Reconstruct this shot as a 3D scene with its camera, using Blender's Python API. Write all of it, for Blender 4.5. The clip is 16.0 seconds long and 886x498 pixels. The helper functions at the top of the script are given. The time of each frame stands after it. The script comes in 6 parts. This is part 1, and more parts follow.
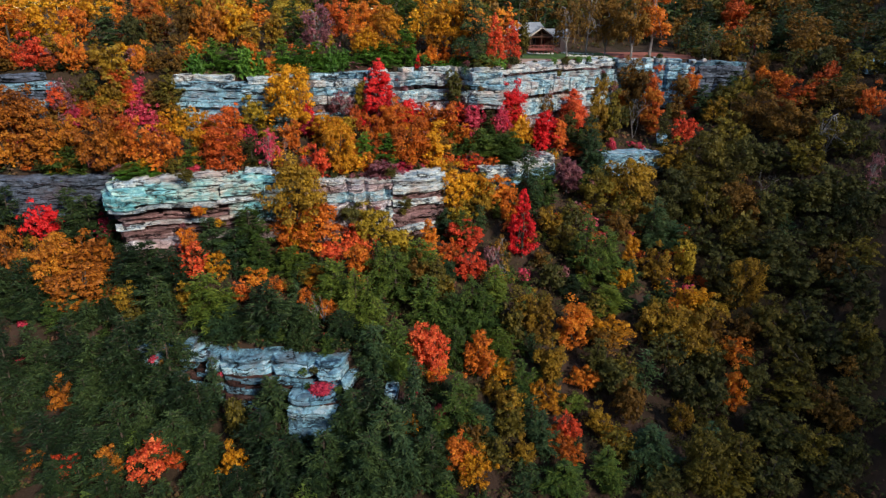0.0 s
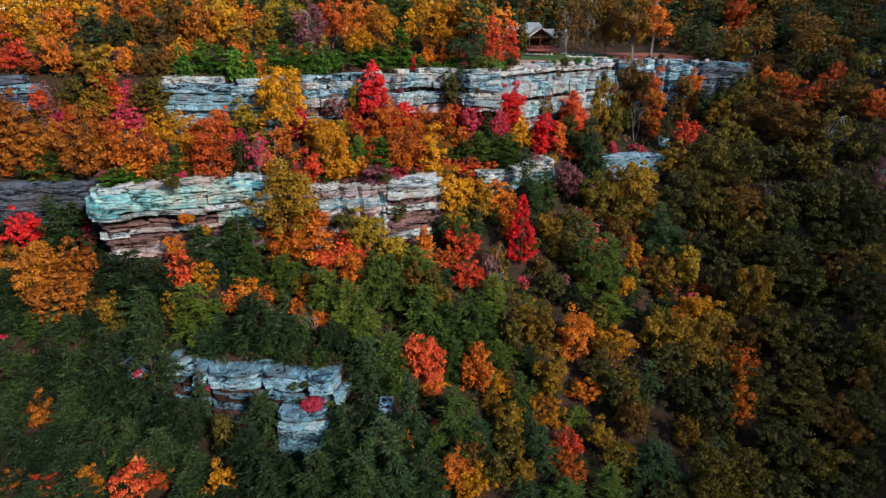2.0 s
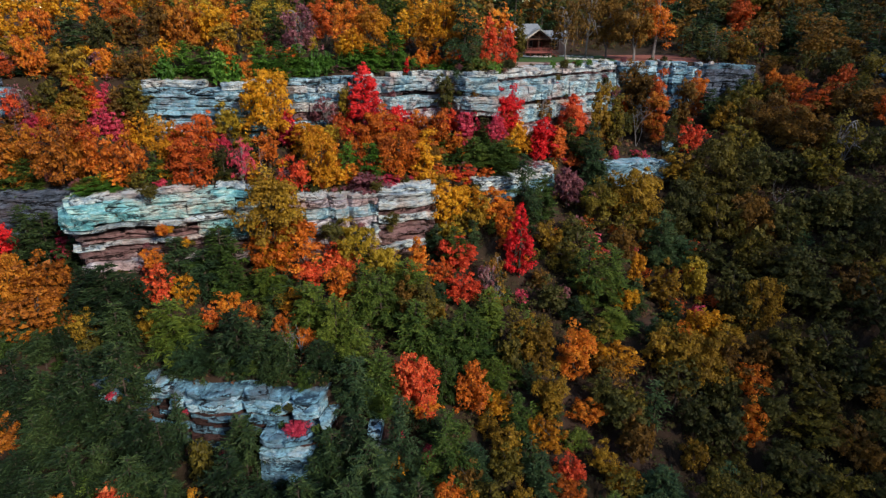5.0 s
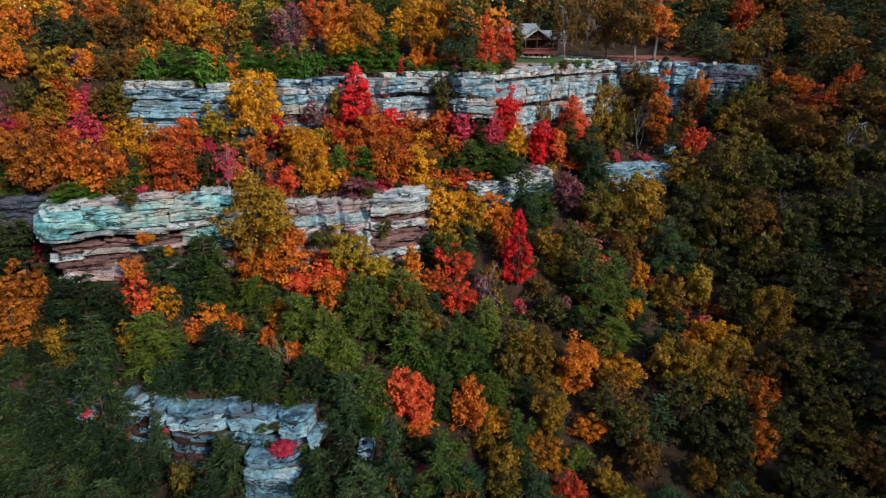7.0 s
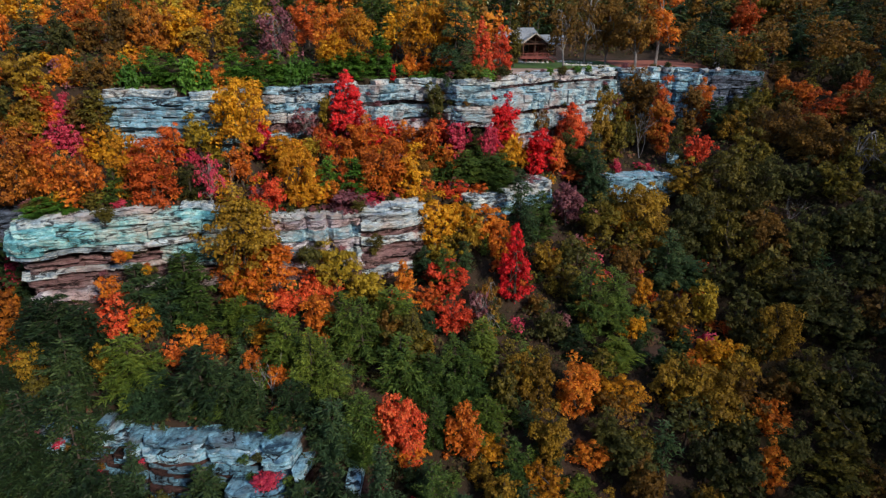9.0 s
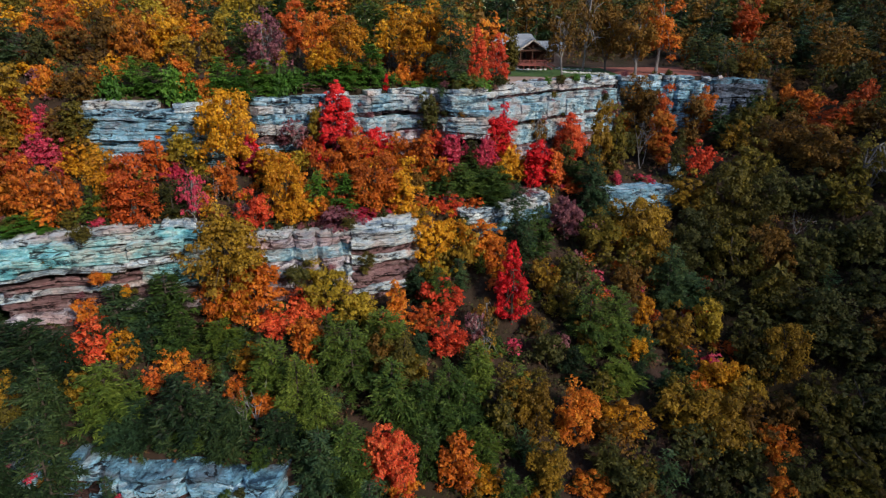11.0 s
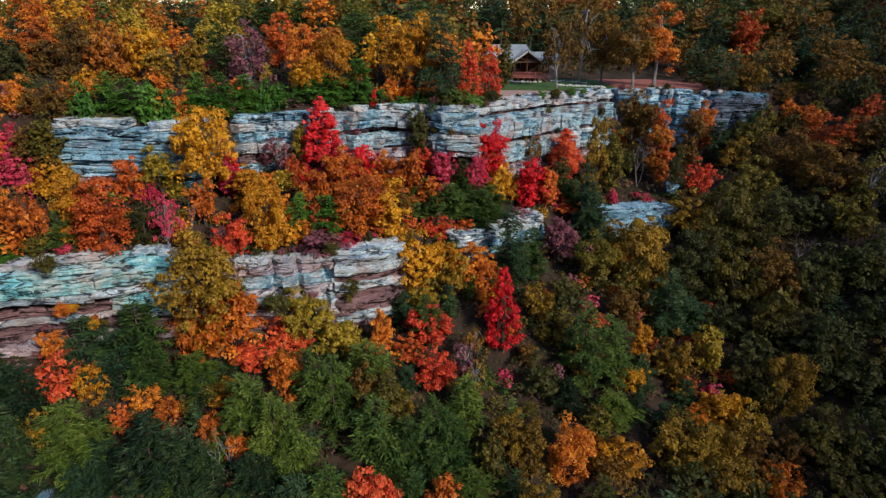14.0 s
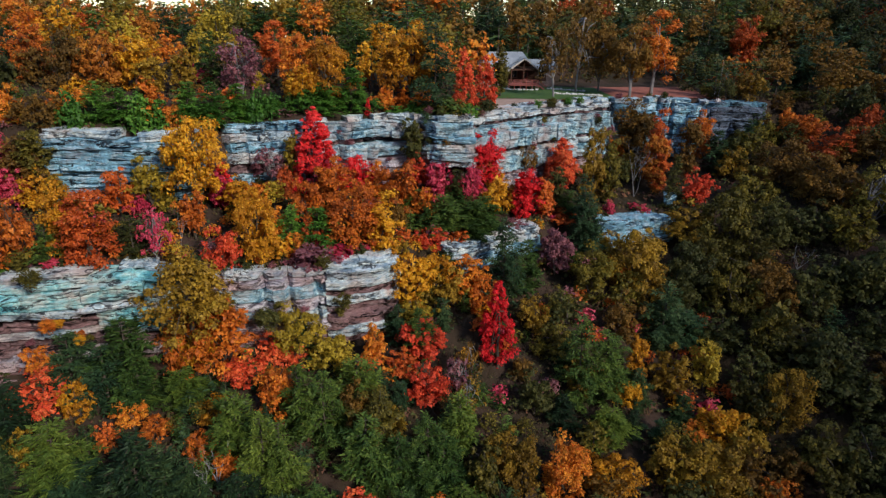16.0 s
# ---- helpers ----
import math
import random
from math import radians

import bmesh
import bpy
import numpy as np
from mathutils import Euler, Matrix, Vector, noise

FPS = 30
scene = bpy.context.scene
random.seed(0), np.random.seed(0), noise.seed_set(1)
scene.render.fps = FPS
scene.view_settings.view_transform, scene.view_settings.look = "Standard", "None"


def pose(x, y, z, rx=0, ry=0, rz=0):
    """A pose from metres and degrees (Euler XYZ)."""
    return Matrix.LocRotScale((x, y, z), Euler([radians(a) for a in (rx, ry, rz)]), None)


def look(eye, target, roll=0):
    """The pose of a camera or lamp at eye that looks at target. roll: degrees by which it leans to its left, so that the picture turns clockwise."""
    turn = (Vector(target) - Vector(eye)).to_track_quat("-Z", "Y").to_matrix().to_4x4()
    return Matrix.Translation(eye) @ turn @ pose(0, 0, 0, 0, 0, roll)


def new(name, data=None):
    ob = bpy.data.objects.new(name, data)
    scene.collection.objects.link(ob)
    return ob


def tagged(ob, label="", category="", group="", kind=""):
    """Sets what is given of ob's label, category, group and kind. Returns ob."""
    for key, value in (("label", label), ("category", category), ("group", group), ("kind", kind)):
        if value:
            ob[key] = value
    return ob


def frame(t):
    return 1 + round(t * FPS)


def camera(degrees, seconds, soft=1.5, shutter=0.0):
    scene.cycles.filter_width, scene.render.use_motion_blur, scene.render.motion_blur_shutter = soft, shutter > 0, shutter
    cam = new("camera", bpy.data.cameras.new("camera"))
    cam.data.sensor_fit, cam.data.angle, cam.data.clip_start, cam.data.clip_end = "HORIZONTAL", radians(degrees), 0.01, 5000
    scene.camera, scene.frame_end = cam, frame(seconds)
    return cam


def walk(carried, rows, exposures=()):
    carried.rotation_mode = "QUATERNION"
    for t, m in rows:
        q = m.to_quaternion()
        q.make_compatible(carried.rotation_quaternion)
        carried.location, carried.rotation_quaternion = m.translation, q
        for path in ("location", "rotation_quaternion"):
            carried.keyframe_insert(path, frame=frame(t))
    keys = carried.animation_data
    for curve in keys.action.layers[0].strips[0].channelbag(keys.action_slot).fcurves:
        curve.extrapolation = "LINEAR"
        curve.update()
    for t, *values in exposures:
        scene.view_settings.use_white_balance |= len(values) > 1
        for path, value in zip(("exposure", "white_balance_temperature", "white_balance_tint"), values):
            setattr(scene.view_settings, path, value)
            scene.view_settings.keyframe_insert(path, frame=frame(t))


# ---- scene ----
cam = camera(70.23, 16.0, soft=1.35)
PATH = [
    (0, (-32.717, -183.534, 10.710), (-32.584, -174.165, 7.215), 0.15),
    (0.5, (-32.570, -182.575, 10.753), (-32.435, -173.207, 7.257), 0.10),
    (1, (-32.443, -181.626, 10.767), (-32.303, -172.258, 7.271), 0.10),
    (1.5, (-32.327, -180.693, 10.741), (-32.181, -171.325, 7.246), 0.10),
    (2, (-32.228, -179.773, 10.677), (-32.077, -170.403, 7.185), 0.07),
    (2.5, (-32.107, -178.857, 10.574), (-31.953, -169.485, 7.090), 0.07),
    (3, (-31.988, -177.906, 10.486), (-31.830, -168.532, 7.007), 0.05),
    (3.5, (-31.854, -176.965, 10.429), (-31.689, -167.589, 6.954), 0.05),
    (4, (-31.679, -176.033, 10.381), (-31.512, -166.655, 6.914), 0.04),
    (6.5, (-30.895, -171.001, 9.744), (-30.707, -161.609, 6.316), 0.01),
    (7, (-30.748, -169.844, 9.731), (-30.549, -160.453, 6.300), 0.01),
    (7.5, (-30.610, -168.685, 9.778), (-30.405, -159.295, 6.344), 0.03),
    (8, (-30.368, -167.411, 9.880), (-30.160, -158.017, 6.460), -0.00),
    (8.5, (-30.184, -166.207, 10.052), (-29.967, -156.812, 6.633), 0.01),
    (9, (-29.988, -164.857, 10.243), (-29.759, -155.458, 6.837), 0.02),
    (11.5, (-29.083, -159.365, 11.642), (-28.813, -149.959, 8.257), 0.08),
    (12, (-28.849, -158.344, 11.877), (-28.570, -148.935, 8.501), 0.12),
    (12.5, (-28.539, -157.524, 12.148), (-28.260, -148.114, 8.775), 0.11),
    (13, (-28.257, -156.685, 12.455), (-27.972, -147.273, 9.090), 0.15),
    (13.5, (-28.021, -155.956, 12.755), (-27.731, -146.542, 9.396), 0.17),
    (14, (-27.773, -155.253, 13.053), (-27.474, -145.836, 9.701), 0.21),
    (14.5, (-27.527, -154.710, 13.322), (-27.224, -145.292, 9.973), 0.23),
    (15, (-27.327, -154.267, 13.586), (-27.017, -144.846, 10.247), 0.29),
    (15.5, (-27.186, -153.889, 13.829), (-26.872, -144.465, 10.497), 0.30),
    (16, (-27.038, -153.516, 14.026), (-26.717, -144.086, 10.711), 0.35),
]
walk(cam, [(t, look(eye, target, roll)) for t, eye, target, roll in PATH],
     exposures=[(0, 0.82, 7450, 12), (4, 0.71, 7400, 12), (8, 0.61, 7350, 12), (12, 0.55, 7050, 12), (16, 0.53, 6850, 10)])

# ---- sky and sun ----
SUN_AZ, SUN_EL = 50.0, 30.0        # degrees: azimuth from +x towards -y, height over the horizon
world = bpy.data.worlds.new("evening_sky")
scene.world = world
world.use_nodes = True
wn, wl = world.node_tree.nodes, world.node_tree.links
sky = wn.new("ShaderNodeTexSky")
sky.sky_type = "NISHITA"
sky.sun_disc = False
sky.sun_elevation = radians(SUN_EL)
sky.sun_rotation = radians(90 + SUN_AZ)
sky.air_density, sky.dust_density, sky.ozone_density = 1.0, 0.3, 1.0
wl.new(sky.outputs["Color"], wn["Background"].inputs["Color"])
wn["Background"].inputs["Strength"].default_value = 0.15
sun_data = bpy.data.lights.new("sun", "SUN")
sun_data.energy, sun_data.angle, sun_data.color = 2.75, radians(9), (1.0, 0.93, 0.84)
sun = new("sun", sun_data)
sun_dir = Vector((math.cos(radians(SUN_AZ)) * math.cos(radians(SUN_EL)),
                  -math.sin(radians(SUN_AZ)) * math.cos(radians(SUN_EL)), math.sin(radians(SUN_EL))))
sun.matrix_world = look(sun_dir * 300, (0, 0, 0))


# ---- materials ----
class Nodes:
    """A small builder for node materials."""

    def __init__(self, name, rough=0.8):
        self.mat = bpy.data.materials.new(name)
        self.mat.use_nodes = True
        self.tree = self.mat.node_tree
        self.bsdf = self.tree.nodes["Principled BSDF"]
        self.out = self.tree.nodes["Material Output"]
        self.bsdf.inputs["Roughness"].default_value = rough
        self.bsdf.inputs["Specular IOR Level"].default_value = 0.25

    def add(self, kind, **values):
        node = self.tree.nodes.new(kind)
        for key, value in values.items():
            node.inputs[key.replace("_", " ")].default_value = value
        return node

    def link(self, a, b):
        self.tree.links.new(a, b)

    def coords(self, space="Object", scale=(1, 1, 1)):
        tc = self.add("ShaderNodeTexCoord")
        mp = self.add("ShaderNodeMapping")
        mp.inputs["Scale"].default_value = scale
        self.link(tc.outputs[space], mp.inputs["Vector"])
        return mp.outputs["Vector"]

    def world_pos(self, scale=(1, 1, 1)):
        geo = self.add("ShaderNodeNewGeometry")
        mp = self.add("ShaderNodeMapping")
        mp.inputs["Scale"].default_value = scale
        self.link(geo.outputs["Position"], mp.inputs["Vector"])
        return mp.outputs["Vector"]

    def noise(self, vec, scale, detail=4.0, rough=0.55, distort=0.0):
        n = self.add("ShaderNodeTexNoise", Scale=scale, Detail=detail, Roughness=rough, Distortion=distort)
        self.link(vec, n.inputs["Vector"])
        return n.outputs["Fac"]

    def ramp(self, fac, stops):
        r = self.add("ShaderNodeValToRGB")
        el = r.color_ramp.elements
        while len(el) < len(stops):
            el.new(0.5)
        for e, (p, c) in zip(el, stops):
            e.position, e.color = p, (*c, 1) if len(c) == 3 else c
        self.link(fac, r.inputs["Fac"])
        return r.outputs["Color"]

    def mix(self, fac, a, b, blend="MIX"):
        m = self.add("ShaderNodeMix")
        m.data_type, m.blend_type = "RGBA", blend
        for sock, v in ((m.inputs["Factor"], fac), (m.inputs[6], a), (m.inputs[7], b)):
            if isinstance(v, (int, float)):
                sock.default_value = v
            elif isinstance(v, tuple):
                sock.default_value = (*v, 1)
            else:
                self.link(v, sock)
        return m.outputs[2]

    def calc(self, op, a, b=0.5):
        m = self.add("ShaderNodeMath")
        m.operation = op
        for sock, v in ((m.inputs[0], a), (m.inputs[1], b)):
            if isinstance(v, (int, float)):
                sock.default_value = v
            else:
                self.link(v, sock)
        return m.outputs[0]

    def bump(self, height, strength=0.5, distance=0.1):
        b = self.add("ShaderNodeBump", Strength=strength, Distance=distance)
        self.link(height, b.inputs["Height"])
        self.link(b.outputs["Normal"], self.bsdf.inputs["Normal"])

    def base(self, col):
        if isinstance(col, tuple):
            self.bsdf.inputs["Base Color"].default_value = (*col, 1)
        else:
            self.link(col, self.bsdf.inputs["Base Color"])


def leaf_material(name, dark, mid, light, through_light=0.30):
    """Foliage: hue differs from tree to tree, from spray to spray and in soft patches over the crown."""
    n = Nodes(name, 0.6)
    info = n.add("ShaderNodeObjectInfo")
    geo = n.add("ShaderNodeNewGeometry")
    patch = n.noise(n.coords("Object"), 0.35, 2.0)
    a = n.calc("MULTIPLY", geo.outputs["Random Per Island"], 0.46)
    b = n.calc("MULTIPLY", info.outputs["Random"], 0.42)
    c = n.calc("MULTIPLY", patch, 0.95)
    fac = n.calc("SUBTRACT", n.calc("ADD", n.calc("ADD", a, b), c), 0.40)
    col = n.ramp(fac, [(0.12, dark), (0.5, mid), (0.9, light)])
    fine = n.noise(n.coords("Object"), 7.0, 3.0, 0.7)
    col = n.mix(0.85, col, n.ramp(fine, [(0.38, (0.42, 0.42, 0.42)), (0.52, (1.0, 1.0, 1.0)), (0.66, (1.45, 1.42, 1.34))]), "MULTIPLY")
    n.base(col)
    tr = n.add("ShaderNodeBsdfTranslucent")
    n.link(col, tr.inputs["Color"])
    ms = n.add("ShaderNodeMixShader", Fac=through_light)
    n.link(n.bsdf.outputs[0], ms.inputs[1])
    n.link(tr.outputs[0], ms.inputs[2])
    n.link(ms.outputs[0], n.out.inputs["Surface"])
    return n.mat


LEAF = {
    "orange": leaf_material("orange_leaves", (0.28, 0.066, 0.014), (0.62, 0.155, 0.020), (0.84, 0.34, 0.040)),
    "gold": leaf_material("golden_leaves", (0.25, 0.094, 0.010), (0.56, 0.235, 0.014), (0.80, 0.43, 0.030)),
    "yellow": leaf_material("yellow_leaves", (0.15, 0.115, 0.014), (0.35, 0.245, 0.024), (0.58, 0.42, 0.045)),
    "amber": leaf_material("amber_leaves", (0.120, 0.068, 0.010), (0.275, 0.160, 0.017), (0.48, 0.30, 0.032)),
    "olive": leaf_material("olive_leaves", (0.043, 0.041, 0.010), (0.108, 0.093, 0.016), (0.235, 0.180, 0.022)),
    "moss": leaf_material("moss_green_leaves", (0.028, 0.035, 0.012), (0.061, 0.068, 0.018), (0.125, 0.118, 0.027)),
    "bronze": leaf_material("bronze_leaves", (0.085, 0.048, 0.012), (0.17, 0.090, 0.017), (0.30, 0.15, 0.024)),
    "russet": leaf_material("russet_leaves", (0.28, 0.050, 0.018), (0.58, 0.105, 0.022), (0.78, 0.22, 0.04)),
    "flame": leaf_material("flame_red_leaves", (0.42, 0.034, 0.018), (0.74, 0.085, 0.036), (0.86, 0.21, 0.068)),
    "red": leaf_material("red_leaves", (0.48, 0.011, 0.018), (0.80, 0.022, 0.032), (0.87, 0.075, 0.07)),
    "crimson": leaf_material("crimson_leaves", (0.28, 0.020, 0.045), (0.60, 0.044, 0.105), (0.78, 0.13, 0.19)),
    "mauve": leaf_material("mauve_leaves", (0.15, 0.055, 0.075), (0.28, 0.10, 0.125), (0.40, 0.18, 0.20)),
    "pine": leaf_material("pine_needles", (0.018, 0.045, 0.012), (0.060, 0.118, 0.026), (0.145, 0.215, 0.040), 0.28),
    "fir": leaf_material("blue_green_needles", (0.016, 0.042, 0.022), (0.040, 0.090, 0.040), (0.092, 0.145, 0.054), 0.28),
    # Deepest needle green, with the lower left slope's shade put into it.
    "hemlock": leaf_material("dark_green_shaded_needles", (0.007, 0.018, 0.009), (0.021, 0.050, 0.020), (0.070, 0.118, 0.038), 0.25),
    "rust": leaf_material("rust_orange_leaves", (0.17, 0.052, 0.012), (0.42, 0.135, 0.018), (0.64, 0.27, 0.032)),
    "spring": leaf_material("light_green_needles", (0.034, 0.070, 0.013), (0.096, 0.155, 0.026), (0.19, 0.25, 0.040), 0.28),
    "laurel": leaf_material("bright_green_leaves", (0.028, 0.090, 0.014), (0.064, 0.185, 0.026), (0.14, 0.30, 0.040), 0.28),
}


def bark_material(name, dark, light):
    n = Nodes(name, 0.9)
    v = n.coords("Object", (1, 1, 0.25))
    f = n.noise(v, 3.0, 6.0, 0.65)
    n.base(n.ramp(f, [(0.3, dark), (0.7, light)]))
    n.bump(f, 0.6, 0.05)
    return n.mat


BARK = bark_material("grey_brown_bark", (0.03, 0.024, 0.02), (0.10, 0.082, 0.07))
PALE_BARK = bark_material("pale_bark", (0.11, 0.105, 0.11), (0.27, 0.26, 0.27))


def rock_material(name, pale, mid, warm, warm_amount, bands=1.0):
    """Bedded sandstone: white patches of pale lichen and painted sun highlight, warm staining, broken level cracks,
    upright joints and dark seeps.
    """
    n = Nodes(name, 0.88)
    blotch = n.noise(n.world_pos((0.17, 0.17, 0.24)), 1.0, 5.0, 0.62)
    patch = n.noise(n.world_pos((0.45, 0.45, 0.95)), 1.0, 7.0, 0.70, 0.5)
    grain = n.noise(n.world_pos((2.6, 2.6, 3.4)), 1.0, 7.0, 0.75)
    body = n.ramp(n.calc("ADD", n.calc("MULTIPLY", blotch, 0.45), n.calc("MULTIPLY", patch, 0.55)),
                  [(0.42, mid), (0.50, pale), (0.60, tuple(min(0.88, c * 1.2 + 0.05) for c in pale))])
    # White patches: the glare of sunlit bed fronts is put into the colour.
    white = n.noise(n.world_pos((0.5, 0.5, 1.1)), 1.0, 6.0, 0.68, 0.6)
    body = n.mix(n.ramp(white, [(0.51, (0, 0, 0)), (0.575, (0.9, 0.9, 0.9))]), body, tuple(min(0.88, 0.75 * c + 0.34) if pale[0] > 0.2 else c * 1.6 for c in pale))
    stain = n.ramp(n.calc("ADD", n.calc("MULTIPLY", patch, 0.3), n.calc("MULTIPLY", blotch, 0.95)),
                   [(0.62 - warm_amount, (0, 0, 0)), (0.78 - warm_amount, (1, 1, 1))])
    col = n.mix(n.calc("MULTIPLY", stain, 0.8), body, warm)
    seep = n.noise(n.world_pos((0.8, 0.8, 0.09)), 1.0, 5.0, 0.62)
    col = n.mix(n.ramp(seep, [(0.58, (0, 0, 0)), (0.75, (0.6, 0.6, 0.6))]), col, (0.11, 0.115, 0.12))
    beds = n.noise(n.world_pos((0.07, 0.07, 1.3)), 1.0, 4.0, 0.6, 0.4)
    col = n.mix(0.8 * bands, col, n.ramp(beds, [(0.36, (0.55, 0.55, 0.57)), (0.50, (1.0, 1.0, 1.0)), (0.66, (1.12, 1.12, 1.12))]), "MULTIPLY")
    # thin broken cracks along the bedding
    level = n.noise(n.world_pos((0.20, 0.20, 0.95)), 1.0, 6.0, 0.60, 0.35)
    line = n.calc("PINGPONG", n.calc("MULTIPLY", level, 3.4), 0.5)
    wide = n.calc("MULTIPLY", n.noise(n.world_pos((0.7, 0.7, 1.1)), 1.0, 4.0, 0.65), 0.62)
    crack = n.calc("DIVIDE", line, n.calc("MAXIMUM", n.calc("SUBTRACT", wide, 0.20), 0.012))
    crack = n.ramp(crack, [(0.40, (0.07, 0.065, 0.075)), (1.0, (1, 1, 1))])
    col = n.mix(bands, col, crack, "MULTIPLY")
    # upright joints
    vor = n.add("ShaderNodeTexVoronoi", Scale=1.0)
    vor.feature = "DISTANCE_TO_EDGE"
    warp = n.add("ShaderNodeVectorMath")
    warp.operation = "MULTIPLY_ADD"
    shift = n.add("ShaderNodeTexNoise", Scale=0.5, Detail=4.0)
    n.link(n.world_pos(), shift.inputs["Vector"])
    n.link(shift.outputs["Color"], warp.inputs[0])
    warp.inputs[1].default_value = (0.9, 0.9, 0.25)
    n.link(n.world_pos((0.34, 0.34, 0.12)), warp.inputs[2])
    n.link(warp.outputs[0], vor.inputs["Vector"])
    joint = n.ramp(n.calc("ADD", vor.outputs["Distance"], n.calc("MULTIPLY", n.calc("SUBTRACT", patch, 0.5), 0.14)), [(0.0, (0.2, 0.19, 0.2)), (0.03, (1, 1, 1))])
    col = n.mix(0.5, col, joint, "MULTIPLY")
    col = n.mix(0.6, col, n.ramp(grain, [(0.34, (0.5, 0.5, 0.52)), (0.5, (1, 1, 1)), (0.68, (1.18, 1.18, 1.18))]), "MULTIPLY")
    n.base(col)
    h = n.calc("ADD", n.calc("MULTIPLY", patch, 1.0), n.calc("ADD", n.calc("MULTIPLY", line, 1.2), n.calc("MULTIPLY", grain, 0.45)))
    n.bump(h, 1.0, 0.55)
    return n.mat


ROCK_BLUE = rock_material("blue_grey_sandstone", (0.25, 0.53, 0.71), (0.065, 0.17, 0.28), (0.22, 0.21, 0.27), -0.05)
ROCK_BLOCK = rock_material("pale_blue_blocky_sandstone", (0.35, 0.62, 0.77), (0.10, 0.25, 0.37), (0.46, 0.36, 0.37), 0.03, 0.7)
ROCK_TEAL = rock_material("turquoise_stained_sandstone", (0.33, 0.74, 0.80), (0.11, 0.42, 0.50), (0.62, 0.49, 0.44), 0.02, 0.95)
ROCK_WARM = rock_material("warm_stained_sandstone", (0.36, 0.30, 0.36), (0.12, 0.08, 0.10), (0.28, 0.14, 0.14), 0.18)
ROCK_PALE = rock_material("pale_sandstone", (0.60, 0.74, 0.83), (0.22, 0.34, 0.45), (0.54, 0.41, 0.40), 0.03, 0.95)
ROCK_PINK = rock_material("pinkish_sandstone", (0.66, 0.64, 0.73), (0.28, 0.26, 0.34), (0.48, 0.32, 0.33), 0.08, 0.75)
# Blue sandstone again, with the low cliff's shade mixed into the colour.
ROCK_LOW = rock_material("blue_sandstone_painted_shade", (0.13, 0.31, 0.44), (0.028, 0.08, 0.14), (0.09, 0.06, 0.07), 0.03)
# Darkened copy of the blue sandstone: deep shade is put into its colour.
ROCK_DARK = rock_material("sandstone_with_painted_shade", (0.11, 0.15, 0.22), (0.035, 0.055, 0.085), (0.10, 0.08, 0.10), 0.0)
# Red-brown soil bands; the shadow under the ledges is part of their colour.
ROCK_EARTH = rock_material("red_brown_rock_with_ledge_shadow", (0.10, 0.06, 0.055), (0.035, 0.022, 0.022), (0.07, 0.03, 0.03), 0.15)


def ground_material():
    n = Nodes("leaf_litter", 0.95)
    p = n.world_pos()
    big, fine = n.noise(p, 0.12, 5.0), n.noise(p, 1.6, 8.0, 0.75)
    # Both ramps stay very dark: shade under the trees is in the colour.
    col = n.mix(fine, n.ramp(big, [(0.35, (0.012, 0.011, 0.007)), (0.65, (0.030, 0.019, 0.014))]),
                n.ramp(big, [(0.35, (0.036, 0.026, 0.012)), (0.65, (0.075, 0.044, 0.037))]))
    n.base(col)
    n.bump(fine, 0.8, 0.25)
    return n.mat


LITTER = ground_material()


# ---- the lie of the land ----
# Cliff edges, from one end of the valley to the other. Each row: x, y and z of the edge, height of the face.
UPPER = [
    (-230, -70, 0, 8), (-130, -66, 0, 9), (-102, -63, 0, 9), (-98, -60, 0, 4),
    (-88, -59, -0.3, 4), (-84, -60.8, -0.3, 10), (-61, -60.3, -0.8, 10), (-55, -53, -0.5, 10),
    (-45, -52, 0, 11), (-34, -46.5, 0, 12), (-27, -46, 0, 12), (-24, -49.2, 0, 12),
    (-18.2, -50.2, 0, 13), (-16.8, -45.5, 0, 13), (3, -29.5, 0, 13.5), (12, -23, 0, 13),
    (20, -22, 0, 12), (32, -25, 0, 10), (45, -22, -0.5, 6), (60, -16, 0, 1),
    # From x = 160: unseen hill on the sun's side, added for its shadow.
    (100, -10, 3, 0), (160, -5, 30, 0), (230, 0, 60, 0), (420, 0, 60, 0),
]
MIDDLE = [
    (-230, -84, -17, 6), (-130, -81, -16, 8), (-98, -76, -16, 10), (-88, -76, -16, 11),
    (-84, -84.5, -15.4, 12.5), (-78, -83.2, -14.8, 12), (-65, -80, -14.3, 12), (-60, -78.8, -14.9, 11.5), (-55, -77, -16.8, 10), (-45, -74.5, -17.5, 10),
    (-34, -72, -17.2, 10.5), (-27, -64.5, -18.2, 6), (-24, -62.5, -18, 5), (-18.2, -60, -18, 4),
    (-9, -54.5, -17, 4), (3, -50, -17.8, 3), (12, -47, -18, 5), (20, -45, -17.8, 5),
    (32, -44, -16, 2), (44, -45, -14, 0), (60, -50, -10, 0), (100, -55, 3, 0),
    # Unseen ridge, raised only to shade the right-hand slope.
    (160, -60, 50, 0), (230, -60, 95, 0), (300, -60, 105, 0), (420, -60, 105, 0),
]
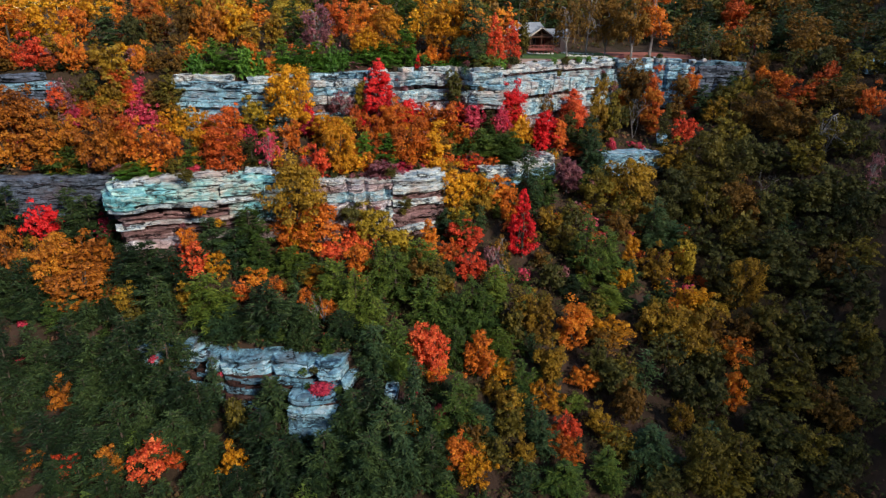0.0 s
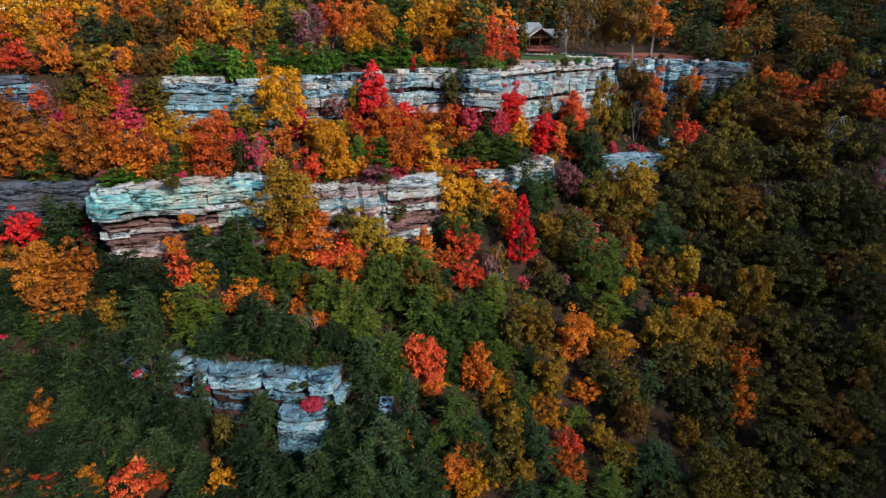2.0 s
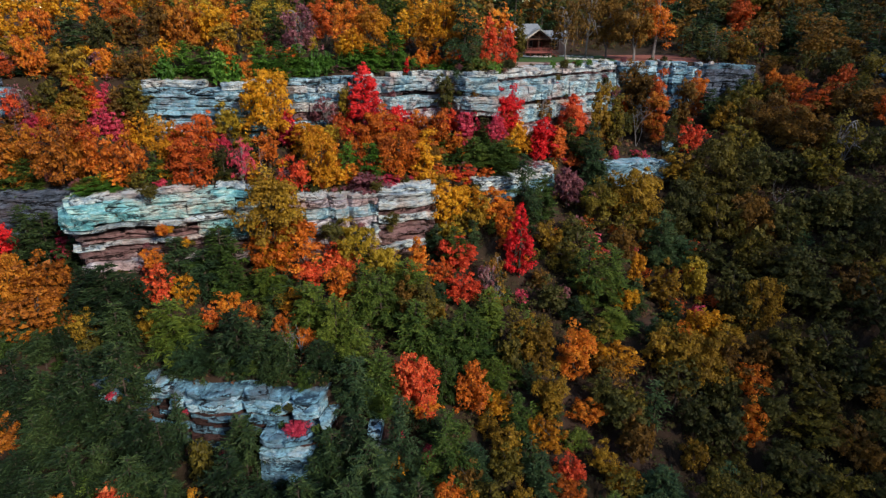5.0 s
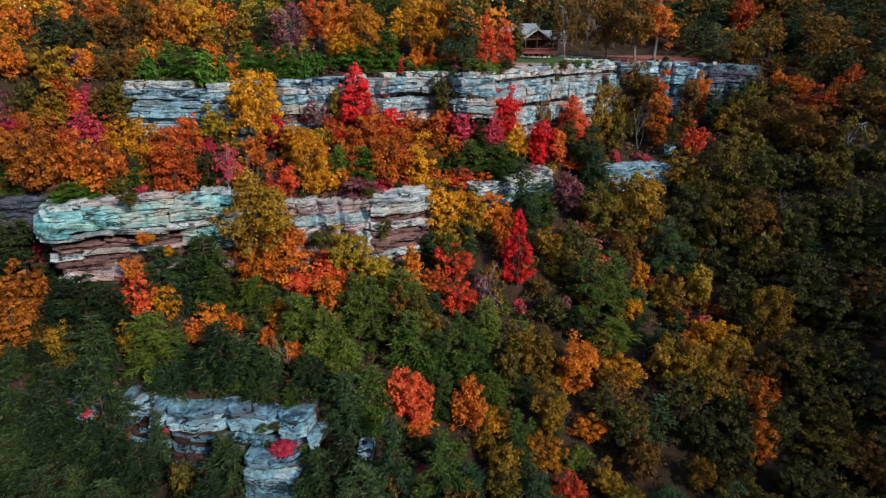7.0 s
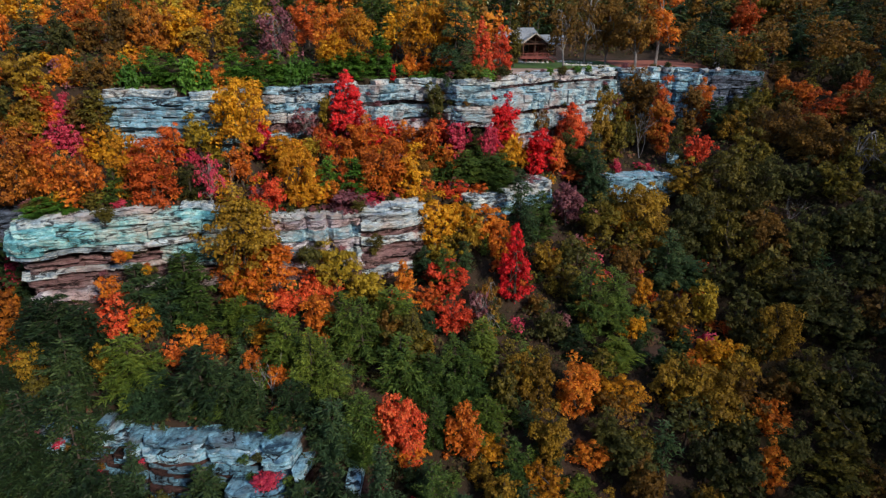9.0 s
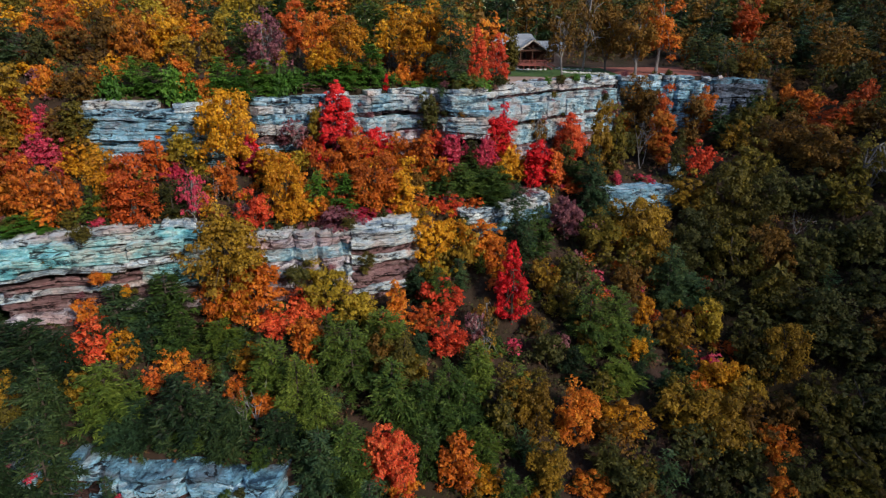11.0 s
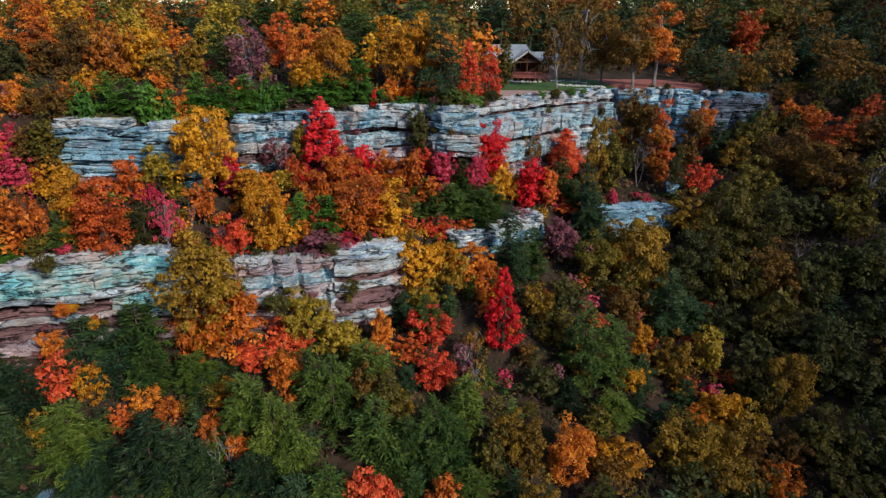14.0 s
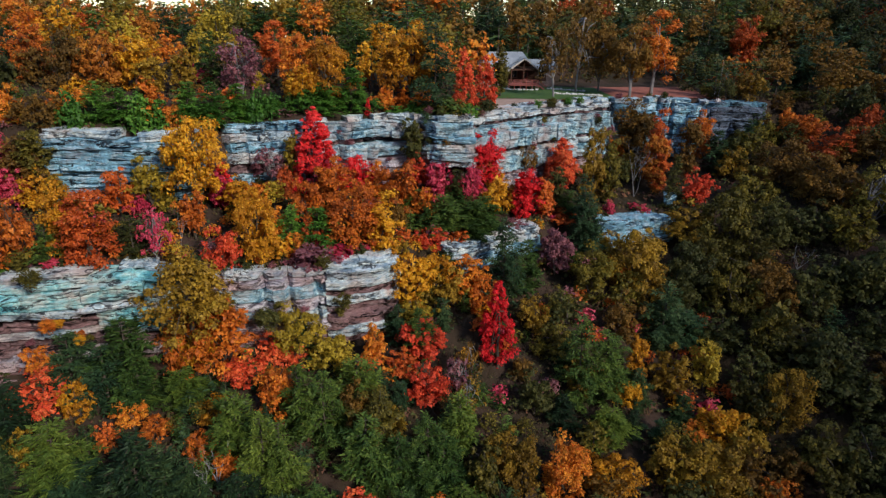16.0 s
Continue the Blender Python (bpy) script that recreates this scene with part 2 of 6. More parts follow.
LOWER = [
    (-230, -98, -37, 4), (-130, -96, -36, 6), (-98, -96, -36, 7), (-88, -96.5, -36, 7),
    (-80, -97, -36.6, 7), (-71.5, -98.5, -36.6, 8), (-70, -98.7, -35.4, 8), (-68, -98.8, -36.8, 8), (-61, -99.2, -37.3, 8), (-55, -100, -37.3, 10),
    (-47, -101, -37.5, 10), (-43.5, -102, -41, 6), (-34, -102.5, -43.8, 4), (-27, -103, -45.5, 2), (-24, -103, -47, 0), (-18.2, -103, -49, 0),
    (-16.8, -103, -49, 0), (-9, -103, -51, 0), (12, -103, -54, 0), (20, -103, -54, 0),
    (32, -103, -52, 0), (44, -103, -47, 0), (60, -103, -38, 0), (100, -103, -12, 0),
    # The same unseen ridge, added to keep sun off the slope.
    (160, -103, 50, 0), (230, -103, 105, 0), (300, -103, 115, 0), (420, -103, 110, 0),
]
EDGES = [np.array(rows).T for rows in (UPPER, MIDDLE, LOWER)]


def land_row(x):
    """y, z and height of the upper, the middle and the lower cliff at x."""
    return [float(np.interp(x, edge[0], edge[k])) for edge in EDGES for k in (1, 2, 3)]


def ground_z(x, y, rough=True):
    y1, z1, h1, y2, z2, h2, y3, z3, h3 = land_row(x)
    b = z3 - h3
    # Past x = 110 the floor climbs to an added, unseen ridge blocking sun.
    floor = max(min(-90.0, b - 50), float(np.interp(x, (110, 170, 260, 420), (-90, 15, 173, 215))))
    if y < y1 + 2.2:
        # Wall beyond y = -240: unseen, added to shade the lower slope.
        ys = (-700, -430, -330, -240, -140, y3 + 0.8, y3 + 2.2, y2 + 0.8, y2 + 2.2, y1 + 0.8, y1 + 2.2)
        z = float(np.interp(y, ys, (max(171, floor + 20), max(164, floor + 10), max(22, floor), floor, max(b - 21, floor) if x > 110 else b - 21, b, z3, z2 - h2, z2, z1 - h1, z1)))
    else:
        # wooded rise behind the rim on one side, level lawn with a rise behind the house on the other
        k = min(1.0, max(0.0, (-18 - x) / 14))
        bank = float(np.interp(y, (y1 + 2.2, y1 + 9, y1 + 45, y1 + 80, y1 + 120, y1 + 220, 800), (0, 3.6, 9.5, 11.3, 4.6, -20, -70)))
        lawn = float(np.interp(y, (y1 + 2.2, y1 + 12, 12, 60, 130, 320, 800), (0, 0.3, 0.8, 13, 17, -10, -70)))
        z = z1 + k * bank + (1 - k) * lawn
    if rough:
        z += (0.15 if -18 < x < 36 and y > y1 else 0.5) * noise.noise((x * 0.11, y * 0.11, 3.1)) + (0.04 if -18 < x < 36 and y > y1 else 0.22) * noise.noise((x * 0.5, y * 0.5, 7.7))
    return z


def link_mesh(name, verts, faces, material, parent=None, smooth=False):
    me = bpy.data.meshes.new(name)
    me.from_pydata(verts, [], faces)
    me.materials.append(material)
    if smooth:
        me.polygons.foreach_set("use_smooth", [True] * len(me.polygons))
    ob = new(name, me)
    ob.parent = parent
    return ob


def build_ground():
    xs = np.concatenate([np.linspace(-900, -140, 20), np.arange(-136, 100, 1.6), np.linspace(102, 440, 70), np.linspace(480, 1500, 10)])
    ys = np.concatenate([np.linspace(-700, -150, 34), np.arange(-146, 40, 1.0), np.linspace(42, 280, 60), np.linspace(320, 2500, 12)])
    verts = [(x, y, ground_z(x, y)) for y in ys for x in xs]
    w = len(xs)
    faces = [(j * w + i, j * w + i + 1, (j + 1) * w + i + 1, (j + 1) * w + i) for j in range(len(ys) - 1) for i in range(w - 1)]
    ob = link_mesh("ground", verts, faces, LITTER, smooth=True)
    tagged(ob, "steep wooded slope covered in brown fallen leaves", "ground", kind="structure")


build_ground()


# ---- cliffs: beds of sandstone, each laid from blocks ----
def block_mesh(rng, face, here, s0, s1, z0, thick, out, deep, laminae, top=False):
    """One weathered block of bedded rock between two joints, with level laminae and open cracks; corners relative to here."""
    off = rng.uniform(0, 900)
    cols = max(5, min(12, int((s1 - s0) / 0.55)))
    inset = [rng.choice((0.0, 0.0, 0.12, 0.3, 0.6)) for _ in range(laminae)]
    cuts = sorted(rng.uniform(0.1, 0.9) for _ in range(laminae - 1))
    edges = [0.0] + cuts + [1.0]
    rows = []
    for k in range(laminae):
        lo, hi = edges[k], edges[k + 1]
        gap = min(0.06 / thick, (hi - lo) * 0.3)
        rows += [(lo + gap, k, 0), (hi - gap, k, 0)]
        if k < laminae - 1:
            rows.append((hi, k, 1))
    verts, faces = [], []
    groove = (rng.choice((0, 0, 0, 0.25)), rng.choice((0, 0, 0, 0.25)))

    def corner(u, v, k, crack, inward=0.0):
        s = s0 + (s1 - s0) * u
        z = z0 - thick * (1 - v) + 0.16 * noise.noise((s * 0.25 + off, v, 4.0))
        if top and v > 0.5:
            z += 0.2 * noise.noise((s * 0.5 + off, 3.0, 8.0))
        d = inset[k] * (0.5 + noise.noise((s * 0.4 + off, k * 3.1, 2.2)))
        d += groove[0] * (1 - u) ** 14 + groove[1] * u ** 14
        d += 0.07 * abs(2 * v - 1) ** 8
        d -= 0.16 * noise.noise((s * 1.3 + off, z * 1.3, 5.2))
        if crack:
            d += max(0.0, 0.25 + 0.9 * noise.noise((s * 0.35 + off, k * 5.0, 1.0)))
        return face(s + 0.12 * noise.noise((z * 0.8, off, 1.0)) * (4 * u * (1 - u) < 0.5), z, out - d - inward)

    for v, k, crack in rows:
        for i in range(cols):
            verts.append(corner(i / (cols - 1), v, k, crack))
    nr = len(rows)
    for j in range(nr - 1):
        for i in range(cols - 1):
            a = j * cols + i
            faces.append((a, a + 1, a + cols + 1, a + cols))
    n = len(verts)
    for v, k, crack in rows:                    # the two ends
        verts += [corner(0, v, k, 0, deep), corner(1, v, k, 0, deep)]
    for j in range(nr - 1):
        faces.append((j * cols, (j + 1) * cols, n + 2 * (j + 1), n + 2 * j))
        a = j * cols + cols - 1
        faces.append((a, n + 2 * j + 1, n + 2 * j + 3, a + cols))
    t, m = (nr - 1) * cols, len(verts)          # top and underside
    for i in range(cols):
        verts += [corner(i / (cols - 1), 1.0, laminae - 1, 0, deep), corner(i / (cols - 1), 0.0, 0, 0, deep)]
    for i in range(cols - 1):
        faces.append((t + i, t + i + 1, m + 2 * i + 2, m + 2 * i))
        faces.append((i + 1, i, m + 2 * i + 1, m + 2 * i + 3))
    mid = verts[len(rows) // 2 * cols + cols // 2]
    me = bpy.data.meshes.new("rock_block")
    me.from_pydata([tuple(v - mid) for v in verts], [], faces)
    return me, mid - here


def rim(level, x):
    """Edge of a cliff at x: y, z, height. level: 0 upper, 1 middle, 2 lower."""
    row = land_row(x)
    return row[level * 3], row[level * 3 + 1], row[level * 3 + 2]


def cliff(label, level, x0, x1, beds, seed, extra_top=0.3, jumble=0.25, shift=0.0, ends=(0, 0), cleft=99.0):
    """A rock face along the rim from x0 to x1. beds, from the top: thickness, how far it stands out, block length, laminae, material.
    ends: how far the face runs back at either end; cleft: usual distance between upright clefts."""
    rng = random.Random(seed)
    thing = new("cliff")
    y, z, _ = rim(level, (x0 + x1) / 2)
    thing.location = ((x0 + x1) / 2, y, z)
    here = Vector(thing.location)
    tagged(thing, label, "cliff")
    line = []
    if ends[0]:
        y, z, _ = rim(level, x0)
        line += [Vector((x0 + 0.12 * k, y + k, z)) for k in np.arange(ends[0], 0.2, -1.0)]
    for x in np.arange(x0, x1 + 0.01, 0.5):
        y, z, _ = rim(level, x)
        line.append(Vector((x, y, z)))
    if ends[1]:
        y, z, _ = rim(level, x1)
        line += [Vector((x1 - 0.12 * k, y + k, z)) for k in np.arange(0.5, ends[1], 1.0)]
    dist = [0.0]
    for a, b in zip(line, line[1:]):
        dist.append(dist[-1] + (b.xy - a.xy).length)

    def at(s):
        return Vector([float(np.interp(s, dist, [p[k] for p in line])) for k in range(3)])

    off = rng.uniform(0, 500)
    total = dist[-1]
    clefts = []
    c = cleft * rng.uniform(0.3, 0.9)
    while c < total - 1:
        clefts.append((c, rng.uniform(1.0, 2.4), rng.uniform(0.2, 0.5)))
        c += cleft * rng.uniform(0.5, 1.5)

    def face(s, z, out):
        """A point of the rock face: s along the rim, z its height, out its distance in front."""
        s += 0.5 * noise.noise((s * 0.45 + off, z * 0.55, 9.0))
        z += 0.42 * noise.noise((s * 0.15 + off, z * 0.22, 5.0)) + 0.15 * noise.noise((s * 0.6 + off, z * 0.6, 3.0))
        a, b = at(max(0.0, s - 1.0)), at(min(total, s + 1.0))
        n = Vector((b.y - a.y, a.x - b.x, 0)).normalized()
        p = at(min(max(s, 0.0), total))
        o = out + 0.8 + 0.8 * noise.noise((s * 0.12 + off, z * 0.07, 1.0)) + 0.4 * noise.noise((s * 0.42 + off, z * 0.5, 7.0))
        for cs, deep, wide in clefts:
            if abs(s - cs) < 2:
                o -= deep * math.exp(-((s - cs + 0.3 * noise.noise((z * 0.3, cs, 0))) / wide) ** 2)
        for e, end in ((s, ends[0]), (total - s, ends[1])):
            if not end and e < 2.5:
                o -= 0.7 * (1 - max(e, 0) / 2.5) ** 2
        return Vector((p.x + n.x * o, p.y + n.y * o, z))

    depth = -extra_top
    for number, (thick, out, long, lam, mat, *trim) in enumerate(beds):
        s = rng.uniform(-0.5, 0.0) * long
        start = trim[0] if trim else 0.0
        while s < total:
            ln = long * rng.uniform(0.45, 1.35)
            for cs, _, _ in clefts:
                if abs(s + ln - cs) < 0.9:
                    ln = cs - s
            ln = max(ln, 0.7)
            a, b = max(s, start - 0.4 * rng.random()), min(s + ln, total)
            s += ln
            if b - a < 0.5 or (number == 0 and rng.random() < 0.12):
                continue
            z0 = at((a + b) / 2).z - depth + 0.22 * noise.noise((a * 0.1 + off, number * 0.4, 2.0))
            me, place = block_mesh(rng, face, here, a - 0.01, b - rng.choice((0, 0, 0, 0.06)), z0, thick * rng.choice((0.92, 0.97, 1.0)),
                                   out + shift + rng.gauss(0, jumble * 0.6), 4.0, lam + 1, number < 2)
            me.materials.append(mat)
            ob = new("rock_block", me)
            ob.parent = thing
            ob.location = place
        depth += thick
    return thing


def boulder(x, y, z, size, mat, seed, label, flat=0.75):
    rng = random.Random(seed)
    bm = bmesh.new()
    for _ in range(16):
        d = Vector((rng.gauss(0, 1), rng.gauss(0, 1), rng.gauss(0, 1))).normalized()
        bm.verts.new(d * rng.uniform(0.42, 0.62))
    hull = bmesh.ops.convex_hull(bm, input=bm.verts[:])
    bmesh.ops.delete(bm, geom=[v for v in hull["geom_interior"] if isinstance(v, bmesh.types.BMVert)], context="VERTS")
    bmesh.ops.bevel(bm, geom=bm.edges[:], offset=0.03, segments=1, affect="EDGES")
    me = bpy.data.meshes.new("boulder")
    bm.to_mesh(me)
    bm.free()
    me.materials.append(mat)
    ob = new("boulder", me)
    ob.matrix_world = Matrix.Translation((x, y, z)) @ Euler((rng.uniform(-.3, .3), rng.uniform(-.3, .3), rng.uniform(0, 6))).to_matrix().to_4x4() \
        @ Matrix.Diagonal((size, size * rng.uniform(0.7, 1), size * flat, 1))
    tagged(ob, label, "boulder")
    return ob


B, W, P, T, K, M, D, E, L = ROCK_BLUE, ROCK_WARM, ROCK_PALE, ROCK_TEAL, ROCK_BLOCK, ROCK_PINK, ROCK_DARK, ROCK_EARTH, ROCK_LOW
cliff("blue-grey layered sandstone cliff end below green shrubs", 0, -81.2, -60.8,
      [(1.3, 0.0, 6, 3, P), (1.7, 0.35, 8, 4, B), (1.2, 0.1, 7, 3, B), (1.6, 0.4, 9, 3, B), (1.1, -0.3, 6, 3, B), (1.6, 0.1, 7, 4, B), (2.0, -0.4, 6, 3, B)],
      11, 0.4, 0.22, 0.3, (7, 7))
cliff("blue-grey sandstone face with painted shade behind autumn trees", 0, -120, -103,
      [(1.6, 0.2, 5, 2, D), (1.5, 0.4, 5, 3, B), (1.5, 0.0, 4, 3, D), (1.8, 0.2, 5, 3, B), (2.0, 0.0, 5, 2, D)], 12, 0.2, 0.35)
cliff("broken pale sandstone outcrop under purple shrubs", 0, -57, -46,
      [(1.3, -0.6, 2.2, 3, B), (1.4, 0.1, 2.6, 3, P), (1.6, 0.3, 2.4, 3, B), (1.6, 0.8, 2.4, 3, P), (1.8, 0.4, 3, 3, W), (2.0, 0.2, 3, 3, B)], 13, 0.1, 0.6, 0.4)
cliff("long pale blue sandstone cliff with open joints", 0, -45, -24,
      [(0.9, -0.6, 3, 1, P), (1.6, 0.1, 4.6, 2, K), (1.3, 0.5, 4.0, 2, K), (0.7, -0.8, 5, 1, W), (2.4, 0.6, 4.2, 2, K), (1.9, 0.1, 5, 2, M), (2.0, 0.0, 5, 2, M), (2.4, -0.6, 5, 2, W)],
      14, 0.3, 0.4, 0.3, (0, 0), 6.5)
cliff("jutting sandstone cliff with a dark overhang at its foot", 0, -25.5, -19.0,
      [(1.0, -0.5, 3, 1, P), (2.4, 0.2, 4, 3, K), (1.2, 0.6, 4, 3, B), (1.4, 0.2, 3.4, 3, P), (1.3, 0.8, 4, 2, K), (1.0, 0.5, 3.5, 2, P), (1.6, -1.8, 3, 2, W), (2.4, -2.2, 3, 2, W)],
      15, 0.4, 0.25, 0.0, (0, 4))
cliff("blocky pale blue sandstone cliff below the lawn", 0, -17.8, 12,
      [(0.8, -1.4, 3, 1, P), (0.9, -0.4, 3.4, 1, P), (0.6, -1.3, 3.8, 1, W), (1.2, 0.0, 4.2, 2, K), (3.0, 0.9, 5.6, 2, K), (0.6, -0.7, 5, 1, W), (1.0, 0.2, 5, 1, P), (2.8, 0.6, 4.5, 2, K), (0.6, -0.6, 4, 1, W), (2.2, 0.3, 5, 2, M), (2.4, -0.2, 4, 2, M)],
      16, 0.6, 0.5, 0.3, (0, 0), 7.0)
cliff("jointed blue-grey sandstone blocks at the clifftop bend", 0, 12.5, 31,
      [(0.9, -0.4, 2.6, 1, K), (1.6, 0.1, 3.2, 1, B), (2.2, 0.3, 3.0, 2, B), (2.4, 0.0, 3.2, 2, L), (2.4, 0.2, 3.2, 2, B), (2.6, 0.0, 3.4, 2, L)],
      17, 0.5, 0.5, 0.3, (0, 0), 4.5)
cliff("sandstone cliff with painted shade among trees", 0, 31, 45,
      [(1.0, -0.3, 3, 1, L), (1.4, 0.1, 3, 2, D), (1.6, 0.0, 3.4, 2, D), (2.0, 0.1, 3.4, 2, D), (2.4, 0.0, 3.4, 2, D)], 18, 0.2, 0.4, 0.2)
cliff("turquoise-white sandstone overhang above thin brown beds", 1, -86, -58.5,
      [(0.8, -0.9, 2.6, 1, P), (1.1, 0.2, 5, 1, T), (2.2, 1.2, 6.5, 2, T), (0.8, 0.9, 6, 2, P, 12), (1.0, -1.4, 7, 3, W, 10), (0.6, -0.3, 6, 2, W, 10.5), (0.9, -1.1, 6, 4, W, 11), (0.5, -0.2, 6, 1, P, 11), (1.2, -0.8, 6, 4, W, 12), (1.1, -1.1, 5, 4, W, 12), (1.5, -0.2, 5, 2, M, 13), (1.3, -1.0, 5, 4, W, 13), (1.2, -0.5, 3.5, 3, W, 13), (1.6, -1.2, 4, 3, W, 13)],
      21, 0.5, 0.28, 0.4, (8, 3))
cliff("turquoise rock block below the overhang", 1, -67.5, -60.5,
      [(1.5, 1.0, 4, 2, T), (1.4, 0.8, 5, 3, T), (0.8, 0.2, 4, 2, P)], 27, -4.3, 0.3, 0.4)
cliff("blue-grey rock face with deep shade painted in", 1, -108, -88,
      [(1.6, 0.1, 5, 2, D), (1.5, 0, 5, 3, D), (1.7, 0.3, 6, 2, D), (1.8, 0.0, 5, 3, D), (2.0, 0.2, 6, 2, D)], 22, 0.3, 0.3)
cliff("pale banded sandstone face streaked with turquoise", 1, -57.5, -39.2,
      [(0.7, -0.6, 3, 1, P), (1.4, 0.0, 3.6, 2, M), (2.0, 0.3, 4.4, 2, K), (1.4, 0.2, 4.2, 3, M), (1.5, 0.0, 4, 2, P), (1.6, -0.2, 4, 3, M), (1.6, -0.4, 4, 3, W), (1.8, -0.2, 4, 3, W)],
      23, 0.6, 0.35, 0.2, (0, 0), 5.0)
cliff("white-topped sandstone nose with brown laminated flank", 1, -40.4, -32.2,
      [(0.8, -0.7, 2.6, 2, P), (1.5, 0.6, 4.2, 4, P), (1.2, 0.9, 4.5, 3, P), (1.2, 0.2, 4.2, 5, W), (1.3, 0.6, 4, 5, P), (1.3, 0.0, 4.2, 5, W), (1.2, 0.4, 3.6, 4, W), (1.2, -0.2, 3, 3, W), (1.2, 0.0, 3, 3, P), (1.2, -0.9, 3, 3, W)],
      24, 1.4, 0.25, 0.5, (0, 6))
cliff("low pale sandstone ledge under autumn trees", 1, -24, -7.5,
      [(0.8, 0.0, 2.8, 2, P), (1.2, 0.2, 3.2, 3, P), (1.2, 0.0, 3, 3, B), (1.4, 0.2, 3, 3, B)], 25, 0.5, 0.4, 0.3)
cliff("low blue-grey sandstone wall among trees", 1, 3, 18.5,
      [(0.9, 0.0, 2.6, 2, B), (1.3, 0.3, 3.4, 3, B), (1.4, 0.2, 3.6, 3, B), (1.5, 0.0, 3, 3, B)], 26, 0.7, 0.3, 0.3)
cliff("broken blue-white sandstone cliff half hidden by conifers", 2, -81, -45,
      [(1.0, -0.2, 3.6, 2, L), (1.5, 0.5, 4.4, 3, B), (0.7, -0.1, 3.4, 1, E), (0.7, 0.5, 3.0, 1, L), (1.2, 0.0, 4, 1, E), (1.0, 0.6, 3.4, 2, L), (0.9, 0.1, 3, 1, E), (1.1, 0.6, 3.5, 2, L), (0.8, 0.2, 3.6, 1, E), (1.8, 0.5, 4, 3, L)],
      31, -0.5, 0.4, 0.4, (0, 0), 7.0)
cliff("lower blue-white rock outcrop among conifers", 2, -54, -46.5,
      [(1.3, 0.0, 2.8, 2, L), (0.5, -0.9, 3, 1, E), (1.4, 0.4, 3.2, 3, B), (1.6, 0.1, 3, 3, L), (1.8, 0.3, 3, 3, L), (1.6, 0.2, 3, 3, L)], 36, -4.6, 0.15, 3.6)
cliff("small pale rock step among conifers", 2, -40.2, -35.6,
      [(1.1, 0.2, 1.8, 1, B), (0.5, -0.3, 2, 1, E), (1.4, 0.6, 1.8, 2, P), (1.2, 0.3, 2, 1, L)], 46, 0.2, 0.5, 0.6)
boulder(18.7, -41.3, -15.7, 3.2, ROCK_BLUE, 41, "single blue-grey boulder standing on the slope", 1.1)
boulder(-55.5, -99.0, -40.6, 3.4, ROCK_PALE, 43, "squared pale blue rock block", 0.8)
boulder(73.0, -28.0, -0.8, 7.0, ROCK_BLUE, 44, "dark blue-grey rock outcrop in deep shade", 0.55)
boulder(33.0, -24.4, 0.2, 1.6, ROCK_PALE, 45, "small pale boulder at the cliff edge", 0.7)


# ---- trees ----
def sprays(centres, us, vs):
    """Flat leaf sprays: three corners round each centre."""
    c, u, v = np.asarray(centres), np.asarray(us), np.asarray(vs)
    return np.stack([c - u * 0.45 - v * 0.55, c - u * 0.35 + v * 0.55, c + u * 0.65], 1).reshape(-1, 3)


def unit(a):
    return a / np.maximum(np.linalg.norm(a, axis=-1, keepdims=True), 1e-6)


def sprays_on(rng, centres, normals, size):
    """Leaf sprays of about the given size, tilted round the given normals."""
    n = unit(normals + rng.normal(0, 0.30, normals.shape))
    t = unit(np.cross(n, rng.normal(0, 1, n.shape)))
    b = np.cross(n, t)
    s = size * rng.uniform(0.6, 1.35, (len(n), 1))
    return sprays(centres, t * s, b * s)


def mesh_of_sprays(name, points):
    k = len(points) // 3
    me = bpy.data.meshes.new(name)
    me.from_pydata(points.tolist(), [], np.arange(3 * k).reshape(k, 3).tolist())
    return me


def tube(path, radii, sides=5):
    """A tapered limb along a path."""
    verts, faces = [], []
    for k, (p, r) in enumerate(zip(path, radii)):
        p = Vector(p)
        d = (Vector(path[min(k + 1, len(path) - 1)]) - Vector(path[max(k - 1, 0)])).normalized()
        a = d.orthogonal().normalized()
        b = d.cross(a)
        for s in range(sides):
            w = 2 * math.pi * s / sides
            verts.append(tuple(p + (a * math.cos(w) + b * math.sin(w)) * r))
    for k in range(len(path) - 1):
        for s in range(sides):
            s2 = (s + 1) % sides
            faces.append((k * sides + s, k * sides + s2, (k + 1) * sides + s2, (k + 1) * sides + s))
    return verts, faces


def join(parts):
    verts, faces = [], []
    for v, f in parts:
        o = len(verts)
        verts += v
        faces += [tuple(i + o for i in q) for q in f]
    return verts, faces


def limb_path(rng, start, way, length, bend=0.25, steps=4, rise=0.15):
    p, d, out = Vector(start), Vector(way).normalized(), [tuple(start)]
    for _ in range(steps):
        d = (d + Vector(rng.normal(0, bend, 3)) + Vector((0, 0, rise))).normalized()
        p = p + d * (length / steps)
        out.append(tuple(p))
    return out


def crown_blobs(rng, count, centre, radii, low=-0.45, size=(0.8, 1.35)):
    """Clumps of foliage: places and sizes on the crown's shell."""
    d = unit(rng.normal(0, 1, (count * 4, 3)))
    d = d[d[:, 2] > low][:count]
    r = rng.uniform(0.45, 0.95, (len(d), 1))
    bulge = np.array([0.86 + 0.30 * noise.noise((v[0] * 1.6 + count, v[1] * 1.6, v[2] * 1.6)) for v in d])[:, None]
    return np.array(centre) + d * r * bulge * np.array(radii), rng.uniform(*size, len(d))


